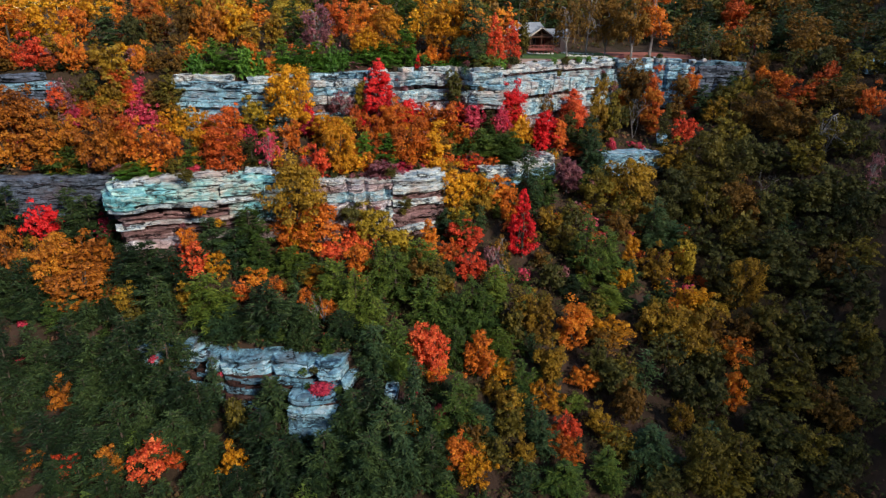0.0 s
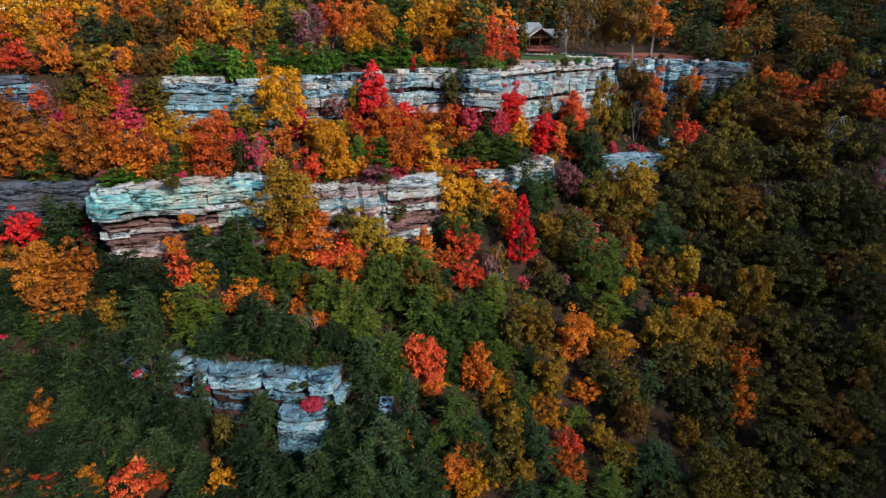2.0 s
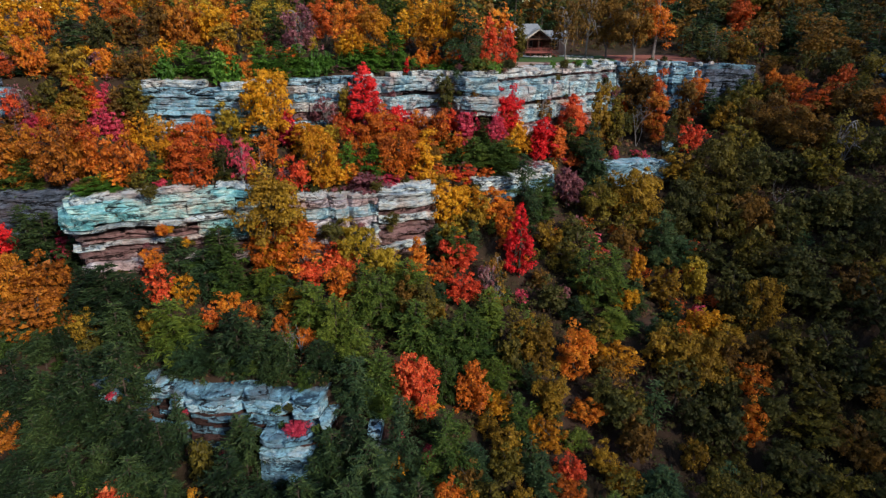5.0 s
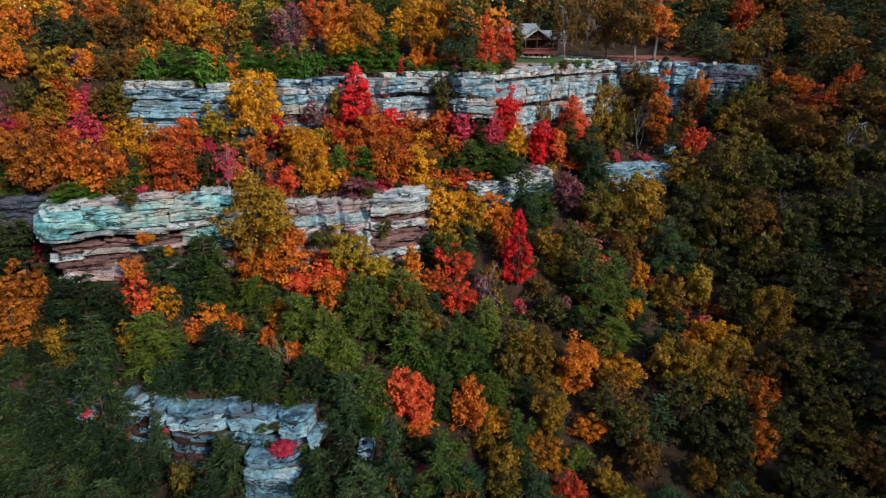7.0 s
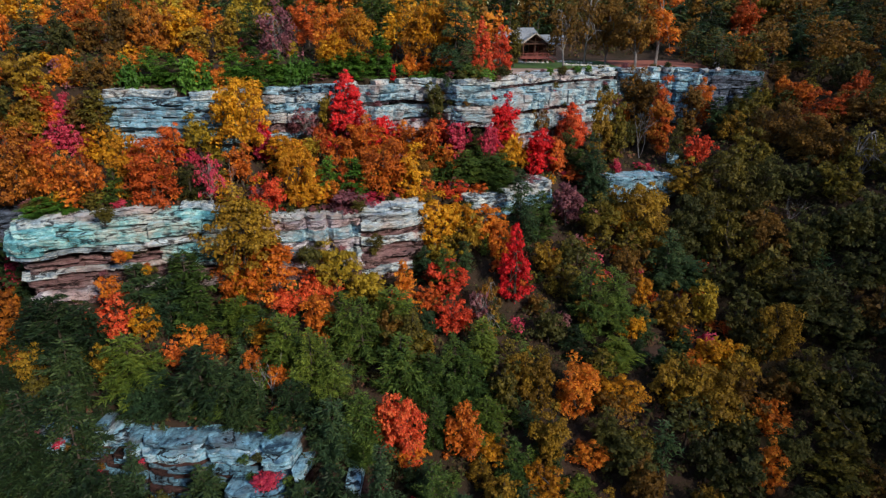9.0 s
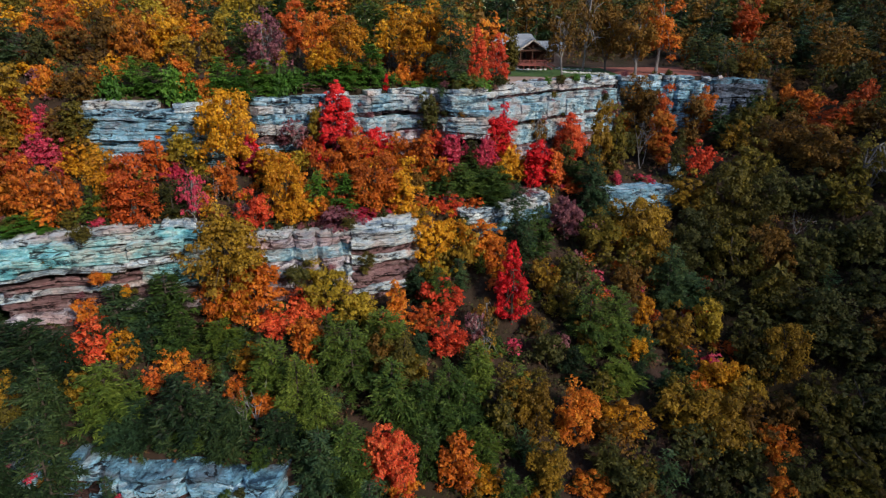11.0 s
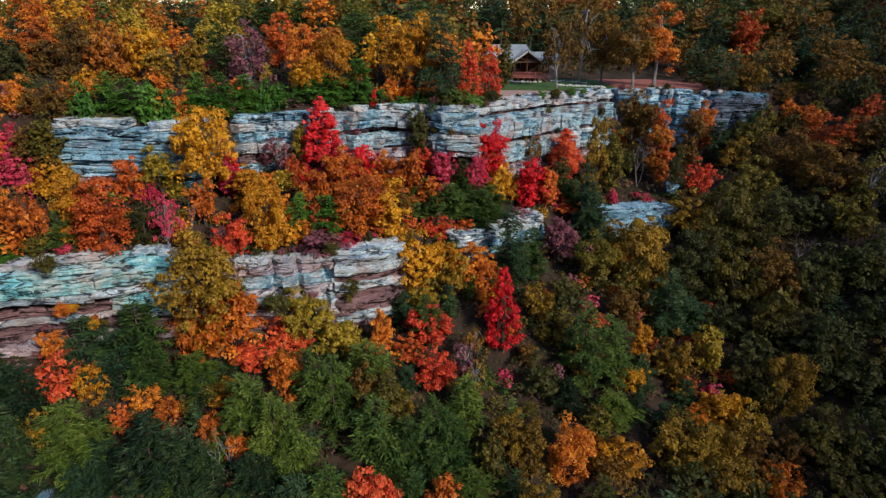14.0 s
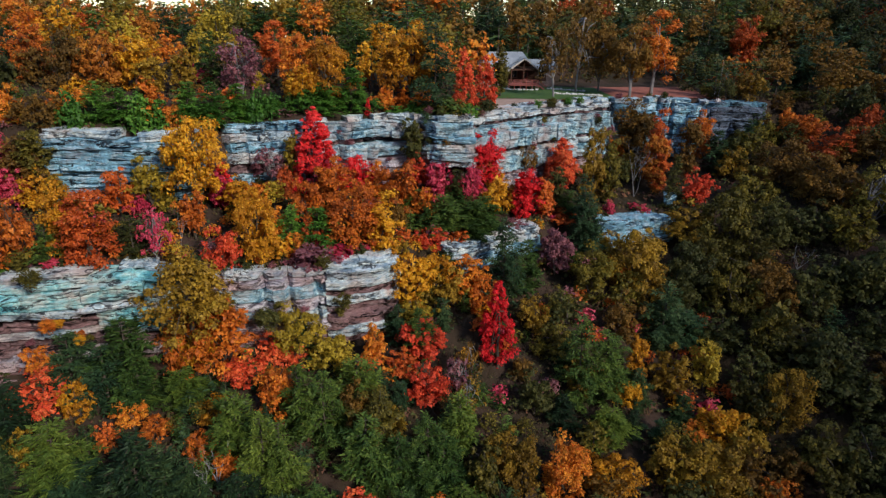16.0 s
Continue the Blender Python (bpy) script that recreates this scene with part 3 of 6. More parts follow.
def make_broadleaf(seed, shape, coarse=False):
    """Trunk with limbs and a crown of clumped leaf sprays, ten metres high. shape: 'round', 'tall', 'slim', 'cone', 'bush', 'scrub' or 'thin'.
    coarse: fewer and larger sprays, for small trees."""
    rng = np.random.default_rng(seed)
    kind = {"round": ((0, 0, 5.7), (3.9, 3.9, 4.2), 78, (0.42, 1.02), 92, 0.200),
            "tall": ((0, 0, 5.4), (2.6, 2.6, 4.5), 64, (0.45, 0.9), 84, 0.200),
            "slim": ((0, 0, 5.4), (1.65, 1.65, 4.6), 54, (0.42, 0.8), 70, 0.200),
            "cone": ((0, 0, 5.4), (2.6, 2.6, 4.4), 84, (0.45, 0.8), 64, 0.215),
            "bush": ((0, 0, 4.6), (5.2, 5.2, 4.6), 50, (0.9, 1.7), 38, 0.45),
            "scrub": ((0, 0, 4.6), (5.2, 5.2, 4.6), 14, (1.6, 2.8), 26, 1.0),
            "thin": ((0, 0, 6.3), (3.2, 3.2, 3.3), 48, (0.5, 1.0), 40, 0.22)}[shape]
    centre, radii, count, size, leaves, leaf = kind
    if coarse:
        count, leaves, leaf = int(count * 0.75), int(leaves * 0.5), leaf * 1.45
    cs, ns = [], []
    if shape == "cone":                        # pointed crown, broken into clumps
        places = []
        for _ in range(count):
            t = 1 - rng.random() ** 0.62
            w = rng.uniform(0, 2 * math.pi)
            r = 2.7 * (1 - t ** 1.4) * min(1, (t + 0.25) / 0.4) * rng.uniform(0.6, 1.0)
            places.append((math.cos(w) * r, math.sin(w) * r, 1.2 + 8.2 * t))
        places = np.array(places)
        sizes = rng.uniform(*size, count) * (1.15 - 0.055 * places[:, 2])
    else:
        places, sizes = crown_blobs(rng, count, centre, radii, -0.8, size)
        places += rng.normal(0, 0.22, places.shape)
    for p, s in zip(places, sizes):
        d = unit(rng.normal(0, 1, (leaves, 3)))
        d[:, 2] = np.where(rng.random(leaves) < 0.75, np.abs(d[:, 2]), d[:, 2])
        cs.append(p + d * s * rng.uniform(0.45, 1.08, (leaves, 1)) * np.array((1, 1, 0.75)))
        ns.append(unit(d + np.array((0, 0, 0.5))))
    inner = 30 if shape == "scrub" else 130
    d = unit(rng.normal(0, 1, (inner, 3))) * rng.uniform(0.1, 0.7, (inner, 1))
    if shape != "thin":
        cs.append(np.array(centre) + d * np.array(radii))
        ns.append(unit(rng.normal(0, 1, (inner, 3)) + np.array((0, 0, 1.0))))
    centres = np.concatenate(cs)
    sizes = np.full((len(centres), 1), leaf)
    if shape not in ("thin", "scrub"):
        sizes[-inner:] *= 2.0
    pts = sprays_on(rng, centres, np.concatenate(ns), sizes)
    pts[:, 2] = np.maximum(pts[:, 2], 0.15)
    crown = mesh_of_sprays(shape + "_crown", pts)
    parts = []
    if shape in ("bush", "scrub"):
        for k in range(5):
            path = limb_path(rng, (0, 0, -0.4), (math.cos(k * 1.26), math.sin(k * 1.26), 0.9), 5.5)
            parts.append(tube(path, (0.16, 0.13, 0.1, 0.07, 0.03), 4))
    else:
        top = 8.2
        trunk = [(0, 0, -1.2)] + [(rng.normal(0, 0.05) * z, rng.normal(0, 0.05) * z, z) for z in (1.0, 2.6, 4.4, 6.2, top)]
        parts.append(tube(trunk, (0.26, 0.20, 0.17, 0.14, 0.09, 0.04), 6))
        for k in rng.permutation(len(places))[:22 if shape == "thin" else 10]:
            base = Vector(trunk[(3 if shape == "thin" else 2) + int(rng.integers(0, 3))])
            end = Vector(places[k])
            mid = base.lerp(end, 0.5) + Vector((0, 0, 0.5))
            parts.append(tube([tuple(base), tuple(mid), tuple(end)], (0.085, 0.055, 0.02), 4))
    verts, faces = join(parts)
    wood = bpy.data.meshes.new(shape + "_trunk")
    wood.from_pydata(verts, [], faces)
    return wood, crown


def make_conifer(seed, full=1.0, coarse=False):
    """Hemlock or pine, ten metres high: uneven, plumed boughs round a straight trunk, a rounded top."""
    rng = np.random.default_rng(seed)
    cs, us, vs, parts = [], [], [], []
    parts.append(tube([(0, 0, -1.2), (0.05, 0, 3), (-0.05, 0.05, 6), (0, 0, 9.4)], (0.16, 0.12, 0.08, 0.02), 5))
    z = 0.9
    while z < 9.6:
        t = (z - 0.9) / 8.9
        reach = full * 3.3 * (1 - t ** 1.7) ** 0.8 * (0.74 + 0.26 * min(1, t * 4)) + 0.45
        for k in range(5 if t < 0.7 else 4):
            w = rng.uniform(0, 2 * math.pi)
            ln = reach * (0.84 + 0.42 * noise.noise((math.cos(w) * 1.3 + seed, math.sin(w) * 1.3, z * 0.42))) * rng.uniform(0.62, 1.12)
            way = np.array((math.cos(w), math.sin(w), 0.0))
            side = np.array((-way[1], way[0], 0.0))
            lift, droop = rng.uniform(0.05, 0.40), rng.uniform(0.12, 0.34)
            steps = max(3, int(ln * (3.0 if coarse else 5.4)))
            tip = way * ln + np.array((0, 0, z + lift * ln - droop * ln))
            parts.append(tube([(0, 0, z), tuple(tip)], (0.05, 0.012), 3))
            for s in range(steps):
                f = 0.06 + 0.98 * (s + 0.5) / steps
                at = way * ln * f + np.array((0, 0, z + lift * ln * f - droop * ln * f * f))
                wide = (0.30 + 0.40 * math.sin(math.pi * min(1, f * 0.8 + 0.1))) * (0.55 + 0.45 * ln / 3) * (1.4 if coarse else 1.0)
                for sgn in (-1, 1, 0.35, -0.5, 0.0):
                    d = unit(way * rng.uniform(0.3, 0.9) + side * sgn + np.array((0, 0, rng.uniform(-0.45, 0.35))))
                    ln2 = wide * rng.uniform(0.5, 1.2)
                    cs.append(at + d * ln2 * 0.5 + rng.normal(0, 0.12, 3))
                    us.append(d * ln2)
                    vs.append(unit(np.cross(d, rng.normal(0, 0.45, 3) + np.array((0, 0, 1.0)))) * rng.uniform(0.10, 0.19) * (1.5 if coarse else 1.0))
        z += rng.uniform(0.30, 0.75)
    crown = mesh_of_sprays("conifer_crown", sprays(cs, us, vs))
    verts, faces = join(parts)
    wood = bpy.data.meshes.new("conifer_trunk")
    wood.from_pydata(verts, [], faces)
    return wood, crown


def make_bare(seed):
    """A leafless tree: trunk, limbs and twigs."""
    rng = np.random.default_rng(seed)
    parts = []

    def grow(start, way, length, radius, depth):
        path = limb_path(rng, start, way, length, 0.16, 3, 0.10)
        parts.append(tube(path, [radius, radius * 0.85, radius * 0.7, radius * 0.5], 5 if depth < 2 else 3))
        if depth < 3:
            for k in range(4 if depth == 0 else 3):
                f = rng.uniform(0.45, 1.0)
                at = Vector(path[1 + min(2, int(f * 3))])
                d = Vector(way).normalized() + Vector(rng.normal(0, 0.62, 3))
                grow(tuple(at), d, length * rng.uniform(0.45, 0.68), radius * 0.5, depth + 1)

    grow((0, 0, -0.8), (0.05, 0, 1), 5.2, 0.17, 0)
    verts, faces = join(parts)
    wood = bpy.data.meshes.new("bare_branches")
    wood.from_pydata(verts, [], faces)
    return wood, None


FORMS = {s: [make_broadleaf(100 * i + k, s) for k in range(n)] for i, (s, n) in
         enumerate((("round", 8), ("tall", 5), ("cone", 4), ("bush", 5), ("thin", 4), ("scrub", 4), ("slim", 4)))}
FORMS["conifer"] = [make_conifer(900 + k, (0.9, 1.05, 1.2, 0.8, 1.12, 1.0)[k]) for k in range(6)]
FORMS["bare"] = [make_bare(950 + k) for k in range(4)]
SMALL = {s: [make_broadleaf(500 + 20 * i + k, s, True) for k in range(6)] for i, s in enumerate(("round", "tall", "cone", "bush", "thin", "slim"))}
SMALL["conifer"] = [make_conifer(980 + k, (0.95, 1.1, 1.2, 0.85, 1.0)[k], True) for k in range(5)]
NAMES = {"round": ("broadleaf_tree", "tree"), "tall": ("broadleaf_tree", "tree"), "slim": ("broadleaf_tree", "tree"), "cone": ("maple_tree", "tree"), 
         "bush": ("shrub", "shrub"), "scrub": ("small_shrub", "shrub"), "thin": ("thinning_tree", "tree"), "conifer": ("conifer_tree", "tree"), "bare": ("bare_tree", "tree")}
WORDS = {"orange": "orange autumn leaves", "gold": "golden orange leaves", "yellow": "yellow autumn leaves", "amber": "amber brown-yellow leaves", "olive": "olive green turning leaves",
         "moss": "dull dark green leaves", "bronze": "bronze brown leaves", "russet": "russet red-orange leaves", "flame": "flame red-orange leaves",
         "red": "bright red leaves", "crimson": "deep crimson leaves", "mauve": "dull purple leaves", "pine": "dark green needles",
         "fir": "blue-green needles", "hemlock": "deep dark green needles", "rust": "rust orange leaves", "spring": "fresh light green needles", "laurel": "bright green evergreen leaves"}
SHAPES = {"round": "broad rounded tree with {}", "tall": "tall narrow tree with {}", "slim": "slender upright tree with {}", "cone": "pointed maple tree with {}", "bush": "low spreading shrub with {}", "scrub": "small low shrub with {}",
          "thin": "half-bare open tree with {}", "conifer": "feathery conifer tree with {}", "bare": "leafless tree with pale grey branches"}
WHERE = ("on the clifftop", "below the upper cliff", "below the middle cliff", "on the lower slope")
tree_rng = random.Random(5)
PLANTED = []


def plant(form, colour, x, y, high, wide=1.0, sink=0.0, where=None, z=None):
    """One tree with its trunk and crown. high in metres; wide stretches it sideways."""
    wood, crown = tree_rng.choice(FORMS[form])
    if form in ("round", "tall"):
        sink = 0.15 * high                      # low skirts, standing on a slope
    zg = ground_z(x, y) if z is None else z
    name, cat = NAMES[form]
    tree = new(name)
    tree.empty_display_size = 0.5
    s = high / 10
    tree.matrix_world = Matrix.Translation((x, y, zg - sink)) @ Euler((tree_rng.gauss(0, 0.03), tree_rng.gauss(0, 0.03), tree_rng.uniform(0, 6.28))).to_matrix().to_4x4() \
        @ Matrix.Diagonal((s * wide, s * wide, s, 1))
    stem = new("trunk", wood)
    if not wood.materials:
        wood.materials.append(PALE_BARK if form in ("bare", "thin") else BARK)
    stem.parent = tree
    if crown:
        if not crown.materials:
            crown.materials.append(LEAF["olive"])
        top = new("crown", crown)
        top.parent = tree
        top.material_slots[0].link = "OBJECT"
        top.material_slots[0].material = LEAF[colour]
    y1, _, _, y2, _, _, y3, _, _ = land_row(x)
    zone = 0 if y > y1 else 1 if y > y2 else 2 if y > y3 else 3
    if form == "round" and colour in ("olive", "moss", "bronze", "amber"):
        tree.name = "oak_tree"
    tagged(tree, SHAPES[form].format(WORDS[colour]) + " " + (where or WHERE[zone]), cat, NAMES[form][0].replace("_", " ") + "s " + WHERE[zone])
    PLANTED.append((x, y, high * wide * (0.36 if form in ("round", "bush", "scrub") else 0.26)))
    return tree


EXTENT = {}


def extent(mesh):
    """Lowest and highest corner of a crown, and its usual half width."""
    if mesh.name not in EXTENT:
        co = np.empty(len(mesh.vertices) * 3)
        mesh.vertices.foreach_get("co", co)
        co = co.reshape(-1, 3)
        EXTENT[mesh.name] = (*np.percentile(co[:, 2], (2, 99.3)), float(np.percentile(np.abs(co[:, :2]), 97)))
    return EXTENT[mesh.name]


def stem_mesh():
    verts, faces = tube([(0, 0, -0.12), (0.01, 0, 0.3), (0, 0.01, 0.7), (0, 0, 1.0)], (1.25, 1.05, 0.95, 0.85), 6)
    me = bpy.data.meshes.new("lower_trunk")
    me.from_pydata(verts, [], faces)
    return me


STEM = stem_mesh()


def grow(form, colour, x, y, clear, high, wide, where=None):
    """A tree by its crown: clear, height of the crown's foot over the ground; high, of its top; wide, its breadth. Metres."""
    if form in ("round", "tall"):
        aspect = (high - clear) / wide
        form = "round" if aspect < 1.45 else "tall" if aspect < 2.1 else "slim"
    wood, crown = tree_rng.choice((SMALL if high - clear < (10.0 if form == "conifer" else 7.8) and form in SMALL else FORMS)[form])
    name, cat = NAMES[form]
    tree = new("oak_tree" if form == "round" and colour in ("olive", "moss", "bronze", "amber") else name)
    tree.empty_display_size = 0.5
    tree.matrix_world = Matrix.Translation((x, y, ground_z(x, y)))
    lo, hi, half = extent(crown or wood)
    sz, sx = (high - clear) / (hi - lo), wide / (2 * half)
    foot = clear - lo * sz
    turn = Euler((tree_rng.gauss(0, 0.02), tree_rng.gauss(0, 0.02), tree_rng.uniform(0, 6.28))).to_matrix().to_4x4()
    m = Matrix.Translation((0, 0, foot)) @ turn @ Matrix.Diagonal((sx, sx, sz, 1))
    bark = PALE_BARK if form in ("bare", "thin") or colour == "mauve" or (clear > 2.9 and -12 < x < 40 and y > -22) else BARK
    for mesh, what, mat in ((wood, "trunk", bark), (crown, "crown", LEAF[colour])):
        if mesh:
            if not mesh.materials:
                mesh.materials.append(mat)
            ob = new(what, mesh)
            ob.parent = tree
            ob.matrix_local = m
            ob.material_slots[0].link = "OBJECT"
            ob.material_slots[0].material = mat
    if foot - 1.0 * sz > 0.2 and form not in ("bush", "bare"):
        if not STEM.materials:
            STEM.materials.append(BARK)
        ob = new("lower_trunk", STEM)
        ob.parent = tree
        r = min(0.3, 0.02 * high)
        ob.matrix_local = Matrix.Diagonal((r, r, foot, 1))
    y1, _, _, y2, _, _, y3, _, _ = land_row(x)
    zone = 0 if y > y1 else 1 if y > y2 else 2 if y > y3 else 3
    tagged(tree, SHAPES[form].format(WORDS[colour]) + " " + (where or WHERE[zone]), cat, name.replace("_", " ") + "s " + WHERE[zone])
    PLANTED.append((x, y, wide * 0.42))
    return tree


WOODS = {}
POLE = bpy.data.meshes.new("pole")
POLE.from_pydata(*(lambda v, f: (v, [], f))(*tube([(0, 0, -1.0), (0.1, 0, 4.0), (0, 0.1, 8.0)], (0.2, 0.14, 0.05), 5)))


def moved(mesh, m, step):
    """Corners of a mesh at a pose; above 1, step keeps only every so many leaf sprays, made larger."""
    k = len(mesh.vertices)
    co = np.empty(k * 3)
    mesh.vertices.foreach_get("co", co)
    co = co.reshape(-1, 3)
    if step > 1:
        q = co.reshape(-1, 3, 3)[::step]
        mid = q.mean(1, keepdims=True)
        co = (mid + (q - mid) * (step ** 0.33)).reshape(-1, 3)
    a = np.array(m)
    return co @ a[:3, :3].T + a[:3, 3]


def fill(x0, x1, y0, y1, count, mix, low, high, gap=0.75, seed=1, step=10):
    """Woods between the trees placed one by one. mix: (form, colour, weight)."""
    rng = random.Random(seed)
    forms, weights = [m[:2] for m in mix], [m[2] for m in mix]
    made = tries = 0
    while made < count and tries < count * 30:
        tries += 1
        x, y = rng.uniform(x0, x1), rng.uniform(y0, y1)
        h = rng.uniform(low, high)
        h = min(h, near_cliff(x, y))
        r = h * 0.3
        if any((x - a) ** 2 + (y - b) ** 2 < (gap * (r + c)) ** 2 for a, b, c in PLANTED) or not allowed(x, y):
            continue
        f, c = rng.choices(forms, weights)[0]
        wood, crown = rng.choice(FORMS[f])
        k = h / 10
        w = k * rng.uniform(0.95, 1.2)
        m = Matrix.Translation((x, y, ground_z(x, y))) @ Matrix.Rotation(rng.uniform(0, 6.28), 4, "Z") @ Matrix.Diagonal((w, w, k, 1))
        for mesh, what in ((crown, c), (POLE, "bark")):
            WOODS.setdefault(what, []).append((moved(mesh, m, 1 if what == "bark" else step), None if what != "bark" else mesh))
        PLANTED.append((x, y, h * 0.34))
        made += 1


def near_cliff(x, y):
    """Growth stays low close under a cliff."""
    y1, _, h1, y2, _, h2, y3, _, h3 = land_row(x)
    room = 99.0
    for yc, h in ((y1, h1), (y2, h2), (y3, h3)):
        if h > 3 and y < yc:
            room = min(room, 2.5 + 0.45 * (yc - y))
    return room


def allowed(x, y):
    """No tree on a cliff's face or rim, on the lawn, or in the house."""
    y1, _, h1, y2, _, h2, y3, _, h3 = land_row(x)
    for yc, h in ((y1, h1), (y2, h2), (y3, h3)):
        if h > 2 and -2.2 < y - yc < 1.5:
            return False
    return not (-16 < x < 34 and y1 - 0.5 < y < 14)


def settle_woods():
    """The woods that nobody could count: one object."""
    verts, faces, index, mats, base = [], [], [], [], 0
    for slot, (what, chunks) in enumerate(WOODS.items()):
        mats.append(BARK if what == "bark" else LEAF[what])
        for co, mesh in chunks:
            if mesh is None:
                f = (np.arange(len(co)).reshape(-1, 3) + base)
            else:
                f = np.array([p.vertices[:] for p in mesh.polygons]) + base
            verts.append(co)
            faces += f.tolist()
            index.append(np.full(len(f), slot))
            base += len(co)
    me = bpy.data.meshes.new("woods")
    me.from_pydata(np.concatenate(verts).tolist(), [], faces)
    for m in mats:
        me.materials.append(m)
    me.polygons.foreach_set("material_index", np.concatenate(index).astype(np.int32))
    tagged(new("woods", me), "dense mixed woodland of conifers and turning oaks", "woodland", kind="stuff")

# Trees told apart one by one: form, leaf colour, place, foot and top of the crown over the ground, breadth.
grow("round", "amber", 52.4, 56.7, 1.0, 10.7, 9.0)
grow("round", "russet", 28.4, 55.1, 1.0, 11.4, 8.9)
grow("round", "olive", 36.2, 53.6, 0.9, 9.5, 11.5)
grow("round", "gold", -19.7, 53.4, 1.1, 11.3, 9.7)
grow("bush", "crimson", 89.0, 51.3, -0.1, 5.2, 6.4)
grow("round", "russet", 17.0, 51.1, 1.1, 12.2, 8.7)
grow("conifer", "fir", 53.3, 45.3, -0.3, 14.1, 10.3)
grow("conifer", "pine", 3.7, 43.8, -0.3, 13.8, 10.1)
grow("round", "russet", 107.5, 42.8, 0.9, 6.7, 7.1)
grow("round", "rust", -138.5, 35.0, 5.4, 14.1, 9.4)
grow("round", "gold", -123.2, 35.0, 5.3, 13.9, 7.9)
grow("round", "olive", -110.1, 35.0, 5.0, 13.6, 7.9)
grow("round", "amber", -50.8, 35.0, 6.3, 12.2, 6.3)
grow("round", "moss", 84.1, 32.7, 1.4, 13.7, 12.1)
grow("round", "bronze", 6.7, 32.0, 1.4, 15.0, 8.0)
grow("tall", "bronze", 1.1, 30.2, 0.8, 7.8, 5.1)
grow("conifer", "pine", 55.8, 29.2, -0.3, 17.7, 10.3)
grow("conifer", "fir", -28.7, 28.8, -0.2, 12.4, 8.5)
grow("round", "moss", 89.6, 28.3, 1.5, 14.1, 10.3)
grow("conifer", "pine", -15.7, 27.9, -0.3, 17.3, 9.3)
grow("tall", "bronze", -3.6, 27.2, 0.9, 9.1, 4.7)
grow("round", "olive", 65.7, 25.0, 1.7, 16.9, 10.1)
grow("conifer", "pine", -54.8, 24.7, -0.2, 11.4, 11.3)
grow("conifer", "fir", -8.5, 22.7, -0.3, 17.8, 9.1)
grow("tall", "amber", -13.0, 21.7, 1.0, 9.8, 5.3)
grow("round", "russet", 58.8, 19.3, 1.4, 13.9, 7.9)
grow("round", "olive", -45.3, 19.2, 1.0, 10.3, 8.8)
grow("bush", "orange", 41.4, 15.1, -0.1, 5.0, 3.7)
grow("bush", "orange", 45.8, 12.9, -0.0, 4.6, 6.2)
grow("conifer", "hemlock", 44.9, 11.2, -0.1, 16.3, 8.7)
grow("round", "bronze", 13.0, -8.0, 4.2, 14.7, 7.5)
grow("conifer", "pine", -70.3, 7.9, -0.2, 10.4, 6.8)
grow("round", "orange", -113.5, 6.9, 0.8, 8.6, 8.0)
grow("round", "russet", -103.0, 6.8, 0.9, 9.3, 8.0)
grow("round", "moss", 82.5, 5.9, 1.6, 15.1, 7.7)
grow("conifer", "fir", 70.9, 5.7, -0.0, 11.7, 9.1)
grow("conifer", "fir", -86.8, 3.7, -0.2, 9.3, 5.9)
grow("round", "crimson", 55.9, 1.9, 0.6, 5.2, 5.0)
grow("conifer", "pine", -63.9, 0.4, -0.2, 9.6, 8.5)
grow("conifer", "fir", 59.1, -8.1, -0.1, 10.0, 8.4)
grow("round", "orange", 43.7, -9.0, 0.6, 6.4, 5.4)
grow("thin", "bronze", 7.3, -9.7, 5.1, 16.8, 7.7)
grow("conifer", "pine", -54.1, -11.4, -0.2, 9.2, 9.1)
grow("round", "orange", 23.0, -13.8, 5.1, 17.4, 7.8)
grow("round", "olive", 54.1, -14.7, -0.3, 2.5, 6.2)
grow("conifer", "pine", -35.9, -15.6, -0.2, 10.4, 8.8)
grow("round", "bronze", 17.5, -16.5, 4.4, 16.2, 9.2)
grow("tall", "amber", 61.1, -17.2, 0.9, 7.7, 3.7)
grow("thin", "bronze", 0.9, -17.7, 4.3, 14.4, 7.1)
grow("round", "olive", -68.1, -17.8, 0.9, 9.8, 6.9)
grow("round", "bronze", 68.8, -17.8, 0.8, 6.6, 7.3)
grow("tall", "olive", -10.9, -19.1, 1.2, 10.9, 4.0)
grow("round", "amber", 41.7, -20.0, 0.7, 7.9, 5.9)
grow("bare", "mauve", 34.2, -21.4, -0.0, 8.8, 2.4)
grow("round", "flame", -102.5, -21.8, 0.6, 6.5, 5.0)
grow("round", "moss", 60.6, -25.4, 1.0, 7.7, 6.4)
grow("tall", "orange", 12.9, -25.7, 2.5, 6.9, 2.7)
grow("tall", "bronze", 15.5, -25.7, 4.8, 14.2, 6.3)
grow("tall", "orange", 47.0, -27.2, 0.9, 7.0, 4.6)
grow("tall", "orange", 29.2, -27.4, 1.2, 10.6, 4.6)
grow("conifer", "pine", -39.4, -28.8, -0.1, 8.9, 7.0)
grow("round", "amber", 14.4, -29.8, 0.7, 5.7, 4.3)
grow("round", "rust", -79.4, -29.9, 1.0, 9.8, 7.3)
grow("round", "orange", 49.9, -30.0, 0.9, 6.5, 6.9)
grow("round", "orange", -103.4, -31.2, 0.6, 6.6, 5.2)
grow("conifer", "fir", -68.8, -31.2, -0.1, 10.4, 4.2)
grow("round", "olive", 37.9, -31.4, 0.9, 7.2, 6.9)
